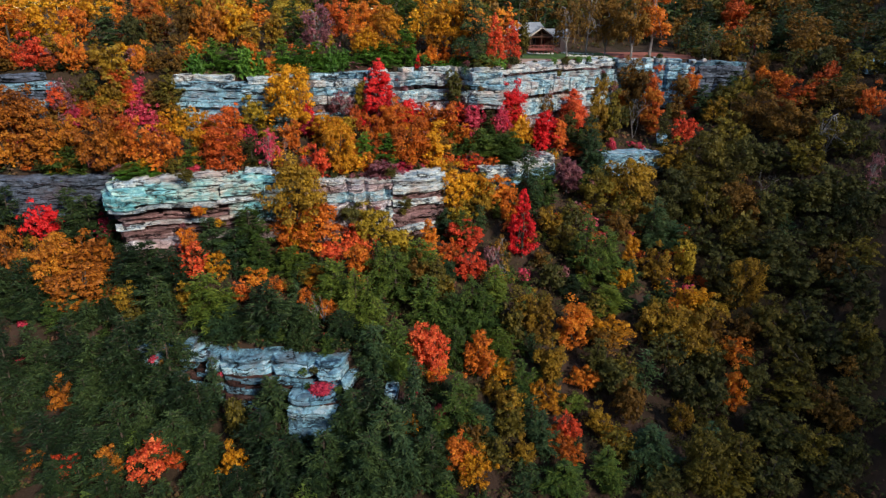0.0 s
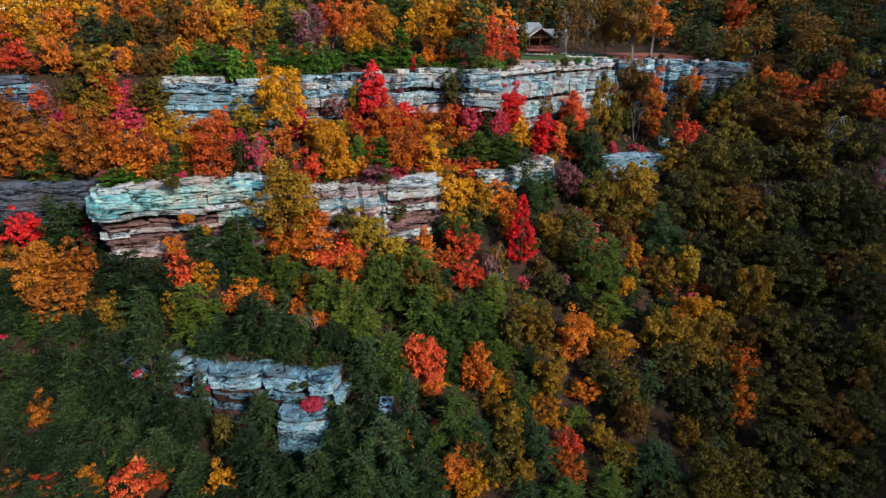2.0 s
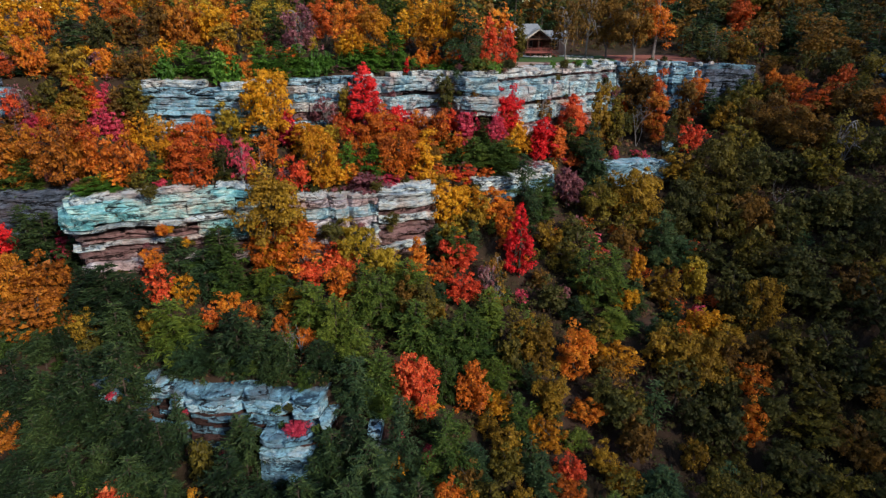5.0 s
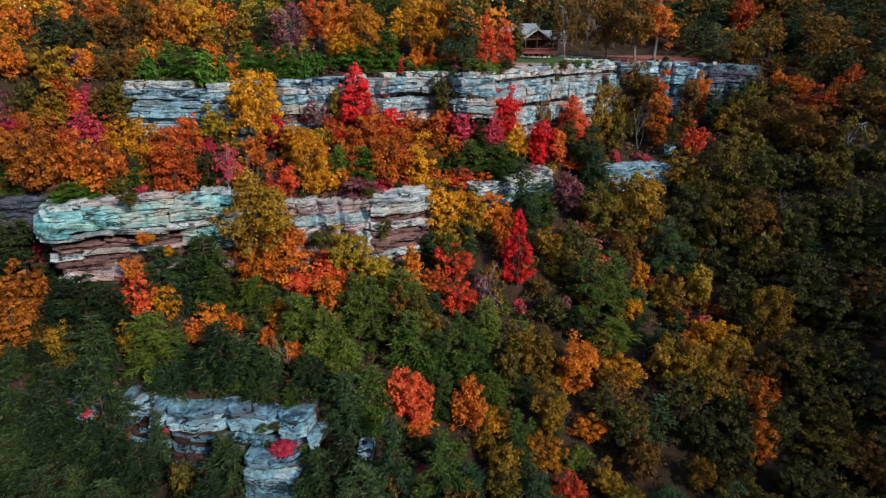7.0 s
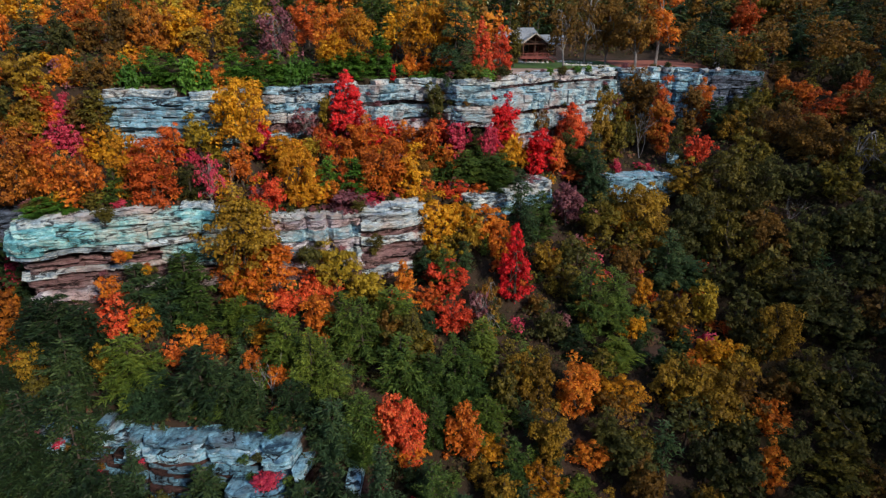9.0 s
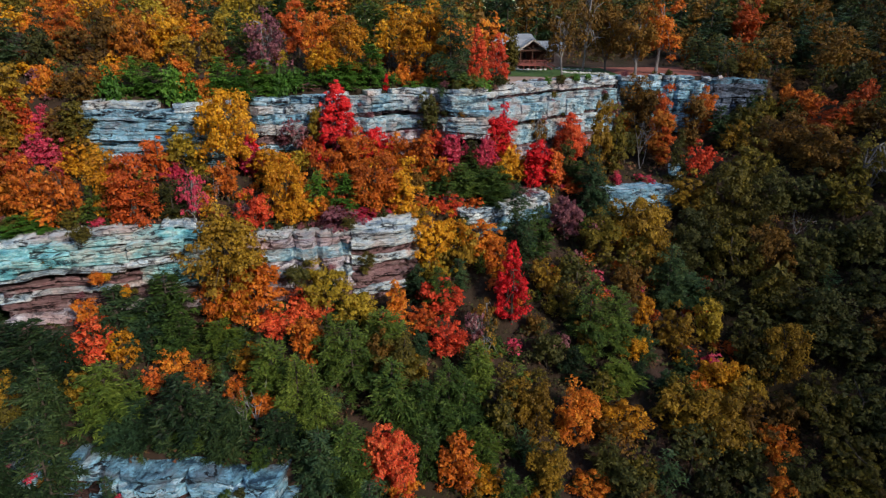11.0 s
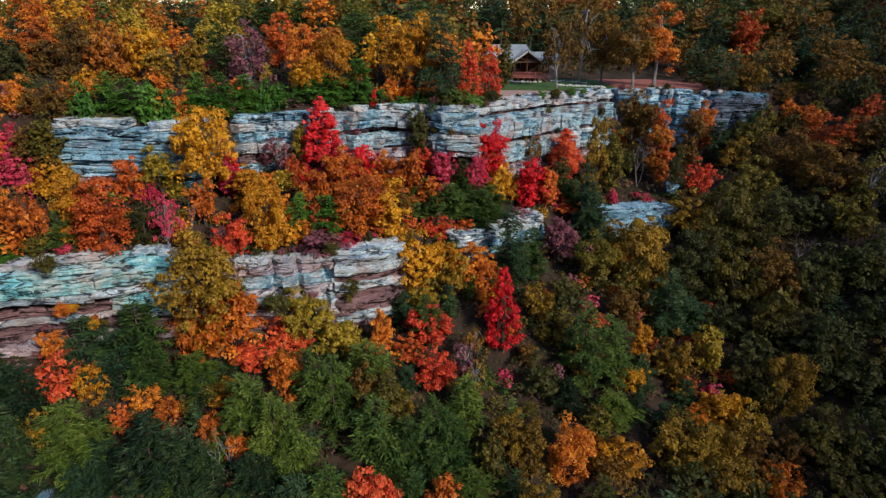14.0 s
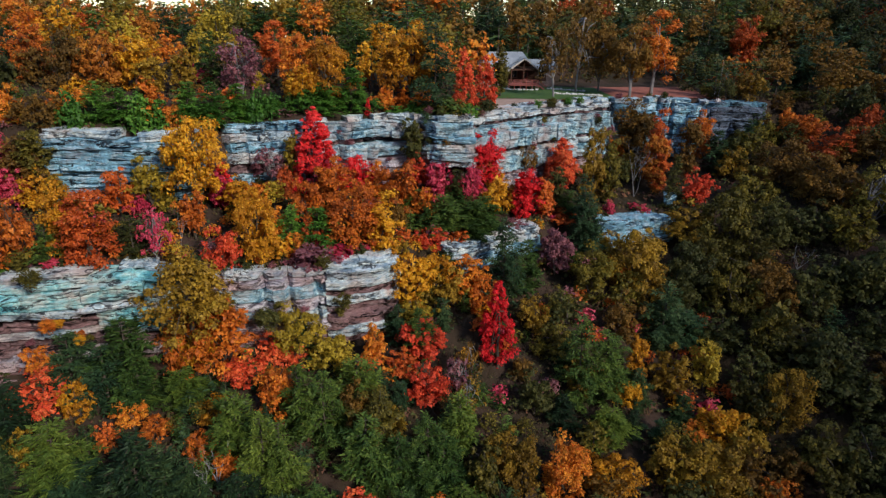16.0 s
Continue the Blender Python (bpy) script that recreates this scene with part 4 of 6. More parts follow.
grow("conifer", "fir", 31.2, -31.8, 0.1, 8.0, 5.3)
grow("round", "russet", -53.3, -32.5, 0.9, 9.8, 5.7)
grow("tall", "russet", 18.2, -32.8, 1.6, 14.7, 4.2)
grow("tall", "bronze", 24.9, -33.4, 1.5, 11.9, 4.2)
grow("round", "russet", 58.1, -34.6, 1.0, 7.7, 5.9)
grow("tall", "amber", 32.5, -35.7, 0.8, 6.3, 5.9)
grow("tall", "russet", 18.1, -36.4, 1.1, 10.1, 3.5)
grow("round", "orange", -37.2, -37.2, 0.4, 4.5, 3.2)
grow("round", "russet", 50.5, -37.2, 1.0, 7.0, 7.9)
grow("cone", "flame", -1.2, -37.7, 1.0, 9.5, 5.3)
grow("bare", "mauve", 13.9, -37.8, 0.0, 11.0, 4.6)
grow("cone", "flame", -15.8, -39.2, 1.0, 9.2, 4.0)
grow("conifer", "fir", -97.1, -39.3, -0.0, 8.0, 4.8)
grow("round", "bronze", 40.1, -39.5, 1.2, 9.2, 9.1)
grow("round", "bronze", 53.9, -39.5, 0.9, 6.9, 7.8)
grow("thin", "bronze", -7.7, -40.4, 2.4, 9.7, 3.7)
grow("bush", "red", -25.1, -40.5, -0.0, 2.8, 1.6)
grow("bush", "yellow", -55.4, -40.6, -0.0, 2.9, 2.4)
grow("bush", "crimson", -65.8, -40.7, -0.1, 3.0, 4.4)
grow("bush", "olive", -15.3, -40.7, -0.2, 2.1, 4.0)
grow("round", "gold", -26.7, -40.9, 2.3, 9.1, 4.4)
grow("round", "bronze", 6.4, -40.9, 0.7, 6.7, 4.0)
grow("round", "orange", -92.6, -41.1, 0.8, 8.9, 6.1)
grow("round", "gold", -29.1, -41.3, 4.1, 13.9, 8.6)
grow("tall", "olive", 7.0, -41.6, 1.4, 13.4, 4.0)
grow("bush", "orange", -27.2, -41.8, -0.1, 3.3, 3.9)
grow("bush", "orange", -30.4, -41.9, -0.0, 3.4, 3.1)
grow("round", "flame", 23.4, -41.9, 0.9, 7.4, 5.7)
grow("conifer", "pine", -62.2, -42.0, -0.1, 8.5, 4.3)
grow("conifer", "moss", 18.9, -42.0, 0.0, 9.8, 4.0)
grow("round", "gold", -32.3, -42.0, 3.3, 10.0, 4.1)
grow("bush", "orange", -33.5, -42.9, 0.0, 3.8, 3.7)
grow("round", "bronze", -90.9, -43.3, 0.8, 7.2, 5.6)
grow("round", "orange", -46.9, -43.3, 1.0, 9.5, 6.7)
grow("bush", "laurel", -27.7, -43.5, -0.2, 2.2, 3.9)
grow("cone", "flame", -19.6, -43.5, 1.1, 10.6, 3.7)
grow("bush", "laurel", -31.6, -43.7, -0.2, 1.5, 3.9)
grow("thin", "mauve", -56.7, -44.1, 1.1, 10.1, 7.6)
grow("bush", "crimson", 13.2, -44.1, -0.2, 1.9, 2.5)
grow("bush", "olive", -24.8, -44.5, -0.2, 1.7, 4.8)
grow("round", "olive", 32.9, -44.6, 1.4, 9.2, 7.6)
grow("round", "gold", -43.1, -44.7, 1.0, 10.0, 7.6)
grow("round", "orange", -106.1, -44.8, 0.8, 8.1, 5.7)
grow("round", "bronze", 58.1, -45.0, 1.2, 8.2, 7.5)
grow("round", "gold", -47.3, -45.0, 0.6, 5.4, 5.7)
grow("cone", "red", -36.2, -45.0, -0.1, 2.5, 1.0)
grow("bush", "crimson", 6.6, -45.3, -0.0, 2.8, 2.0)
grow("round", "gold", -115.8, -45.4, 0.7, 7.9, 6.8)
grow("conifer", "fir", -24.9, -45.7, -0.2, 15.6, 6.4)
grow("bush", "olive", -20.5, -45.8, -0.3, 2.5, 5.8)
grow("tall", "moss", -3.6, -46.0, 0.8, 7.3, 3.1)
grow("conifer", "laurel", -38.9, -46.0, 0.0, 7.0, 5.2)
grow("round", "rust", -78.4, -46.3, 1.0, 9.2, 6.9)
grow("round", "bronze", 43.5, -46.7, 1.3, 9.6, 8.7)
grow("round", "gold", -73.2, -47.1, 0.9, 8.6, 4.6)
grow("round", "amber", -65.3, -47.2, 0.8, 7.1, 4.1)
grow("cone", "crimson", -16.0, -47.4, 5.5, 11.8, 3.5)
grow("round", "amber", -70.5, -47.5, 0.7, 7.0, 5.5)
grow("round", "russet", -15.9, -47.6, 2.2, 7.5, 5.0)
grow("round", "rust", -80.5, -47.6, 0.8, 8.1, 5.4)
grow("tall", "amber", 1.8, -47.6, 1.2, 15.6, 3.8)
grow("conifer", "laurel", -43.3, -48.3, -0.1, 5.0, 5.5)
grow("round", "amber", 19.8, -48.4, 4.0, 11.0, 7.5)
grow("round", "gold", -119.5, -48.5, 0.8, 7.8, 6.6)
grow("thin", "mauve", -49.8, -48.6, -0.1, 1.2, 5.1)
grow("round", "gold", -107.9, -49.0, 0.6, 6.5, 5.3)
grow("round", "flame", -28.1, -49.2, 2.6, 7.8, 4.2)
grow("round", "bronze", 45.9, -49.3, 1.2, 8.1, 6.2)
grow("bush", "laurel", -51.3, -49.4, 0.0, 3.9, 3.7)
grow("round", "russet", 59.3, -49.4, 1.3, 8.1, 4.9)
grow("tall", "bronze", -82.9, -49.4, 1.1, 10.5, 5.3)
grow("bush", "laurel", -53.3, -50.3, -0.5, 5.2, 4.1)
grow("round", "olive", 25.0, -50.5, 1.8, 12.3, 9.6)
grow("tall", "russet", -6.8, -50.7, 0.8, 7.1, 3.0)
grow("conifer", "laurel", -56.3, -50.7, -0.5, 5.2, 5.0)
grow("round", "moss", -91.9, -51.2, 0.7, 7.6, 5.2)
grow("conifer", "fir", -97.1, -51.2, -0.2, 8.2, 6.5)
grow("cone", "red", -10.2, -51.3, 0.9, 8.1, 3.4)
grow("round", "gold", -15.0, -51.6, 0.9, 7.3, 4.9)
grow("round", "red", -36.9, -51.6, 0.7, 6.8, 4.6)
grow("bush", "orange", -68.9, -51.9, -0.1, 2.4, 3.5)
grow("round", "moss", 33.5, -52.4, 1.4, 9.5, 7.3)
grow("bush", "orange", -80.2, -52.5, -0.1, 2.0, 1.7)
grow("cone", "crimson", -24.8, -52.6, 0.9, 7.4, 4.1)
grow("conifer", "moss", -21.4, -52.9, 0.4, 6.6, 4.8)
grow("round", "red", -40.5, -53.0, 2.5, 6.6, 4.1)
grow("round", "moss", 38.9, -53.2, 1.2, 8.0, 7.2)
grow("round", "amber", 4.3, -53.5, 0.7, 5.6, 4.9)
grow("bush", "mauve", -11.7, -53.5, -0.1, 1.4, 4.6)
grow("thin", "olive", 49.0, -53.6, 1.9, 11.0, 8.3)
grow("round", "orange", -34.4, -53.8, 0.9, 7.5, 4.1)
grow("conifer", "fir", 0.3, -54.0, 1.0, 11.5, 5.6)
grow("bare", "mauve", 50.4, -54.2, 0.1, 6.8, 4.6)
grow("round", "olive", 28.4, -54.5, 1.4, 9.5, 7.3)
grow("cone", "crimson", -43.4, -54.6, 1.6, 8.5, 5.1)
grow("bush", "orange", -59.6, -55.0, -0.2, 1.7, 3.5)
grow("tall", "yellow", -47.1, -55.1, 3.8, 10.3, 1.4)
grow("round", "orange", -30.4, -55.1, 0.9, 8.7, 5.2)
grow("cone", "red", -44.0, -55.2, 5.8, 15.1, 5.9)
grow("round", "olive", 22.6, -55.2, 1.5, 9.5, 8.2)
grow("round", "amber", -88.6, -55.3, -0.2, 2.1, 4.5)
grow("round", "orange", -89.4, -55.3, -0.5, 5.2, 4.9)
grow("conifer", "laurel", -58.7, -55.4, 0.8, 7.5, 4.7)
grow("cone", "red", -46.7, -55.8, 0.6, 5.7, 2.2)
grow("thin", "mauve", -50.6, -55.8, 3.4, 8.3, 4.6)
grow("round", "amber", -97.1, -55.9, 0.5, 5.0, 4.5)
grow("round", "bronze", -86.1, -56.1, -0.5, 4.7, 4.9)
grow("round", "amber", -105.5, -56.2, 0.4, 4.9, 5.0)
grow("round", "orange", -81.2, -56.4, 0.4, 4.4, 3.0)
grow("round", "orange", -119.2, -56.5, 0.7, 7.3, 6.3)
grow("round", "russet", -48.5, -56.6, 0.6, 5.9, 3.7)
grow("bare", "mauve", 34.6, -56.7, 0.1, 6.1, 5.8)
grow("round", "orange", -26.8, -56.8, 0.6, 6.0, 3.6)
grow("conifer", "laurel", -72.1, -56.8, -0.5, 5.1, 4.7)
grow("conifer", "laurel", -62.0, -56.8, -0.0, 6.2, 4.7)
grow("round", "bronze", -99.2, -56.9, -0.3, 2.8, 4.5)
grow("conifer", "laurel", -75.3, -57.0, -0.6, 5.9, 4.2)
grow("round", "olive", 43.7, -57.1, 1.4, 8.0, 7.1)
grow("round", "moss", 53.8, -57.2, 1.4, 9.2, 7.0)
grow("round", "moss", 17.3, -57.2, 1.3, 10.6, 7.2)
grow("bare", "mauve", -79.4, -57.3, -0.1, 1.3, 3.4)
grow("round", "olive", -80.8, -57.3, -0.3, 2.7, 3.4)
grow("conifer", "pine", -19.0, -57.4, 0.1, 5.7, 6.9)
grow("round", "mauve", -5.4, -57.4, 1.0, 7.9, 6.3)
grow("round", "amber", 7.6, -57.5, 1.2, 11.2, 9.0)
grow("round", "orange", -63.4, -57.8, -0.2, 4.3, 3.2)
grow("round", "orange", -63.5, -57.8, 0.3, 4.3, 2.9)
grow("bush", "laurel", -65.4, -57.8, -0.1, 4.4, 3.8)
grow("bush", "laurel", -68.4, -57.9, -0.2, 5.2, 4.6)
grow("bush", "laurel", -78.1, -58.1, -0.5, 5.2, 4.6)
grow("round", "bronze", -81.7, -58.2, 0.0, 5.8, 4.4)
grow("conifer", "fir", -101.6, -58.5, -0.2, 1.8, 5.5)
grow("conifer", "pine", -23.6, -58.8, 0.1, 6.3, 6.8)
grow("conifer", "pine", -26.4, -58.9, 0.1, 4.4, 4.6)
grow("round", "orange", -40.4, -59.0, 1.1, 9.8, 5.7)
grow("cone", "red", -57.2, -59.1, 0.7, 5.7, 3.2)
grow("round", "bronze", 29.1, -59.2, 1.3, 8.3, 7.1)
grow("round", "flame", -108.3, -59.4, 0.6, 6.6, 4.9)
grow("round", "bronze", -30.7, -59.5, 0.5, 5.0, 3.3)
grow("round", "amber", 9.8, -59.6, 1.0, 8.9, 5.9)
grow("conifer", "pine", -105.2, -59.7, -0.1, 1.1, 4.2)
grow("round", "orange", -100.5, -59.7, 0.6, 7.2, 4.7)
grow("round", "orange", -112.8, -59.9, 0.6, 6.6, 5.1)
grow("round", "moss", 14.3, -60.1, 1.2, 9.1, 7.1)
grow("round", "bronze", -113.4, -60.3, -0.2, 1.9, 5.2)
grow("round", "russet", -104.6, -60.5, 0.3, 3.4, 3.3)
grow("round", "olive", 23.0, -60.9, 1.5, 9.3, 8.2)
grow("round", "olive", -0.4, -61.2, 1.0, 9.5, 5.8)
grow("round", "flame", -26.2, -61.4, -0.1, 3.1, 5.0)
grow("tall", "crimson", -87.9, -61.6, 0.8, 6.3, 3.3)
grow("round", "orange", -44.5, -61.6, 0.8, 7.1, 4.9)
grow("conifer", "pine", -10.9, -61.6, -0.1, 8.7, 5.3)
grow("round", "amber", -115.9, -62.0, 0.2, 6.1, 5.6)
grow("tall", "flame", -89.6, -62.2, 1.8, 6.1, 2.9)
grow("round", "moss", 37.5, -62.3, 1.5, 7.8, 9.1)
grow("tall", "rust", -96.7, -62.5, 0.6, 5.3, 2.6)
grow("round", "bronze", 28.9, -62.6, 1.3, 9.1, 6.9)
grow("round", "russet", -90.9, -62.7, 5.3, 9.3, 4.1)
grow("round", "bronze", -84.9, -62.8, 3.3, 9.2, 3.9)
grow("round", "bronze", -94.9, -62.9, 1.4, 6.3, 3.9)
grow("round", "amber", -91.9, -62.9, 5.5, 13.0, 4.9)
grow("round", "gold", -53.7, -63.1, 0.8, 7.2, 4.4)
grow("bush", "yellow", -64.6, -63.2, 0.0, 2.8, 3.1)
grow("round", "olive", -82.3, -63.6, 6.0, 12.3, 4.3)
grow("tall", "bronze", -82.1, -63.6, 4.4, 9.3, 3.3)
grow("round", "yellow", -66.4, -63.7, 2.3, 8.2, 5.2)
grow("round", "amber", -80.0, -63.8, 2.0, 5.8, 3.3)
grow("round", "gold", -59.5, -63.9, 3.9, 13.7, 8.0)
grow("round", "amber", -91.7, -64.0, 0.9, 7.6, 4.3)
grow("round", "moss", 46.5, -64.3, 1.7, 9.1, 7.8)
grow("round", "orange", -20.9, -64.4, 0.9, 5.9, 6.7)
grow("round", "olive", -96.7, -64.4, 4.4, 9.7, 4.2)
grow("thin", "mauve", 52.5, -64.6, 1.2, 7.6, 3.4)
grow("round", "crimson", -87.4, -64.6, 0.6, 4.9, 4.7)
grow("round", "crimson", -84.2, -64.7, 1.0, 5.9, 3.7)
grow("round", "gold", -81.7, -64.8, 0.7, 6.7, 5.1)
grow("conifer", "fir", 14.3, -64.8, 0.3, 6.0, 6.9)
grow("bush", "crimson", -67.8, -64.8, 0.1, 3.3, 3.3)
grow("round", "moss", 34.3, -64.9, 1.6, 9.2, 6.8)
grow("conifer", "fir", -14.9, -64.9, 0.0, 13.9, 6.0)
grow("round", "amber", -30.8, -64.9, -0.2, 2.1, 4.5)
grow("round", "olive", -5.9, -65.0, 0.8, 5.4, 4.6)
grow("round", "russet", -70.1, -65.3, 0.8, 7.1, 4.3)
grow("round", "moss", 41.1, -65.4, 1.6, 9.1, 7.8)
grow("thin", "mauve", -100.6, -65.5, 0.6, 9.7, 4.5)
grow("round", "moss", 19.5, -65.8, 1.0, 7.4, 6.8)
grow("conifer", "fir", 10.3, -66.1, 0.1, 10.8, 6.8)
grow("round", "gold", -25.1, -66.2, 3.7, 9.0, 4.8)
grow("round", "flame", -101.3, -66.2, 5.7, 9.8, 3.0)
grow("round", "orange", -48.7, -66.4, 0.7, 5.7, 4.3)
grow("round", "crimson", -98.2, -66.4, 0.4, 5.0, 4.0)
grow("conifer", "laurel", -37.8, -66.5, 0.1, 3.8, 3.3)
grow("round", "orange", -36.7, -66.8, 1.2, 9.3, 7.4)
grow("round", "orange", -18.1, -66.9, 0.7, 6.4, 4.5)
grow("round", "bronze", 3.5, -66.9, 1.0, 8.6, 5.6)
grow("tall", "gold", -32.7, -66.9, -0.4, 9.3, 4.3)
grow("round", "amber", -23.7, -67.0, 1.1, 8.3, 5.5)
grow("conifer", "laurel", -45.5, -67.6, 0.0, 6.1, 4.3)
grow("conifer", "fir", -112.9, -67.9, 2.1, 13.9, 5.4)
grow("round", "amber", -10.3, -68.3, 0.8, 5.9, 4.5)
grow("round", "olive", 26.9, -68.3, 1.4, 9.2, 6.7)
grow("round", "russet", -42.6, -68.3, 0.6, 5.0, 3.1)
grow("conifer", "laurel", -41.7, -68.7, 0.1, 7.0, 5.3)
grow("round", "rust", -109.8, -68.8, 1.2, 10.7, 6.1)
grow("bush", "crimson", -42.2, -68.9, 0.0, 2.4, 4.3)
grow("bush", "crimson", -39.0, -69.1, 0.1, 2.0, 5.1)
grow("round", "russet", -88.7, -69.4, 0.8, 7.2, 4.2)
grow("round", "rust", -105.2, -69.4, 1.3, 11.0, 6.1)
grow("round", "gold", -28.8, -69.7, 5.6, 12.4, 6.4)
grow("round", "orange", -58.5, -69.7, 0.9, 6.5, 3.6)
grow("round", "orange", -44.9, -70.0, 0.4, 3.8, 3.2)
grow("round", "rust", -97.5, -70.5, 0.8, 7.1, 4.7)
grow("round", "yellow", -27.8, -70.9, 0.8, 6.3, 5.4)
grow("round", "olive", -8.0, -71.1, 0.8, 6.0, 5.5)
grow("round", "gold", -49.5, -71.2, 1.2, 9.9, 6.1)
grow("round", "olive", 28.9, -71.2, 1.6, 8.8, 9.8)
grow("round", "gold", -48.7, -71.2, 0.6, 4.1, 4.8)
grow("round", "rust", -113.2, -71.3, 1.4, 10.7, 6.0)
grow("tall", "yellow", 15.5, -71.9, 1.1, 8.6, 4.2)
grow("round", "moss", 40.3, -72.1, 1.5, 8.7, 7.5)
grow("conifer", "fir", -101.2, -72.7, -0.2, 1.7, 4.7)
grow("round", "moss", 46.3, -72.9, 1.7, 10.0, 6.4)
grow("tall", "gold", 4.3, -73.0, 0.8, 8.0, 3.1)
grow("round", "amber", 9.1, -73.1, 0.9, 8.4, 5.5)
grow("tall", "russet", -103.4, -73.2, -0.1, 1.2, 3.9)
grow("bare", "mauve", -59.5, -73.4, 0.1, 5.7, 2.1)
grow("round", "rust", -90.2, -73.4, 1.2, 12.0, 8.2)
grow("conifer", "pine", -97.2, -73.4, -0.5, 4.5, 6.2)
grow("round", "rust", -103.3, -73.7, 0.7, 6.4, 4.3)
grow("cone", "red", -16.4, -73.8, 1.5, 13.0, 4.7)
grow("conifer", "fir", -108.8, -73.8, -0.1, 1.2, 4.9)
grow("round", "rust", -99.8, -73.9, 1.3, 11.3, 5.9)
grow("round", "flame", -53.5, -74.1, 0.4, 6.3, 4.5)
grow("conifer", "pine", -112.3, -74.2, -0.5, 5.1, 5.8)
grow("round", "flame", -26.9, -74.3, 0.8, 5.4, 6.3)
grow("round", "rust", -107.3, -74.4, 0.9, 7.0, 4.8)
grow("bush", "bronze", -13.1, -74.9, 0.1, 3.4, 3.1)
grow("round", "moss", 31.7, -75.9, 2.1, 11.3, 9.4)
grow("tall", "amber", -5.2, -76.0, 0.7, 6.4, 3.1)
grow("conifer", "pine", -1.3, -76.0, 0.2, 11.0, 6.3)
grow("round", "orange", -82.7, -76.1, 0.9, 8.1, 5.6)
grow("tall", "orange", -33.7, -76.4, 0.9, 6.9, 3.2)
grow("conifer", "moss", -64.0, -76.4, 0.1, 5.5, 3.8)
grow("round", "gold", -72.5, -76.5, 1.1, 9.6, 5.2)
grow("thin", "crimson", -61.2, -76.6, 0.8, 7.1, 3.8)
grow("round", "gold", 2.0, -76.7, 0.7, 4.4, 4.3)
grow("round", "olive", 20.4, -76.8, 1.3, 8.5, 6.4)
grow("conifer", "pine", -5.2, -77.0, 0.2, 13.5, 6.3)
grow("thin", "bronze", -21.1, -77.3, 0.9, 7.2, 3.6)
grow("round", "russet", -30.0, -77.4, 0.6, 4.5, 4.2)
grow("round", "yellow", -39.7, -77.6, 1.0, 6.6, 6.5)
grow("round", "yellow", -43.9, -77.7, 3.7, 9.9, 6.0)
grow("round", "flame", -44.4, -77.7, 0.5, 3.6, 3.1)
grow("round", "amber", 23.8, -78.0, 1.7, 10.1, 6.3)
grow("round", "olive", 44.2, -78.1, 1.5, 7.3, 6.2)
grow("round", "russet", -67.9, -78.3, 0.5, 9.4, 6.1)
grow("round", "flame", -47.2, -78.3, 0.8, 5.6, 5.1)
grow("thin", "mauve", -22.3, -78.3, 0.6, 5.5, 3.6)
grow("round", "bronze", 39.4, -78.4, 1.6, 8.4, 7.2)
grow("round", "orange", -77.7, -78.4, 1.0, 8.4, 5.7)
grow("conifer", "pine", -73.4, -78.5, 0.1, 5.6, 3.5)
grow("tall", "crimson", -89.7, -79.0, 2.6, 7.2, 2.9)
grow("conifer", "hemlock", -87.5, -79.2, -0.1, 6.2, 5.9)
grow("round", "moss", -11.8, -79.3, 0.9, 6.8, 5.2)
grow("conifer", "hemlock", -94.8, -79.4, 1.7, 11.6, 5.7)
grow("conifer", "hemlock", -92.3, -79.4, 1.6, 10.3, 6.6)
grow("round", "moss", 34.3, -79.6, 1.7, 8.5, 7.2)
grow("round", "gold", 14.5, -79.7, 1.0, 6.8, 6.3)
grow("conifer", "laurel", -80.0, -80.0, -0.2, 1.6, 3.8)
grow("round", "red", -100.3, -80.0, 3.0, 9.5, 5.8)
grow("round", "orange", -53.0, -80.3, 2.8, 10.1, 8.5)
grow("round", "flame", -26.6, -80.4, 1.0, 6.1, 5.4)
grow("conifer", "laurel", -83.1, -80.5, -0.3, 2.5, 4.6)
grow("round", "gold", -55.8, -80.7, 2.3, 8.4, 4.9)
grow("conifer", "hemlock", -105.0, -80.9, 1.7, 11.4, 5.1)
grow("round", "orange", -57.1, -81.2, 1.4, 9.3, 5.9)
grow("thin", "amber", -20.9, -81.2, 0.8, 6.7, 4.1)
grow("conifer", "spring", -1.6, -81.3, 0.3, 5.2, 6.1)
grow("conifer", "hemlock", -108.8, -81.6, 1.9, 12.6, 5.5)
grow("round", "amber", -55.9, -81.8, 8.7, 18.2, 9.6)
grow("round", "flame", -50.3, -81.8, 0.8, 4.1, 5.9)
grow("round", "amber", 17.1, -82.4, 1.2, 7.6, 6.0)
grow("round", "moss", 40.0, -82.9, 1.8, 8.5, 7.0)
grow("conifer", "pine", -63.9, -83.3, 0.5, 9.3, 8.3)
grow("conifer", "spring", -35.7, -84.3, 0.3, 9.5, 6.8)
grow("bush", "russet", -43.2, -84.5, 0.1, 3.6, 3.0)
grow("round", "rust", -104.6, -84.6, 1.3, 9.2, 5.5)
grow("conifer", "spring", -56.7, -84.6, 0.3, 5.0, 5.7)
grow("conifer", "fir", -69.8, -84.7, 1.2, 8.1, 5.6)
grow("conifer", "fir", -65.9, -85.2, 0.4, 7.6, 5.7)
grow("round", "bronze", 21.9, -85.3, 1.3, 7.1, 5.1)
grow("round", "orange", -45.2, -85.3, 1.0, 7.7, 4.3)
grow("round", "orange", -73.2, -85.4, 3.5, 6.7, 3.2)
grow("tall", "amber", -30.6, -85.4, 0.7, 4.9, 2.4)
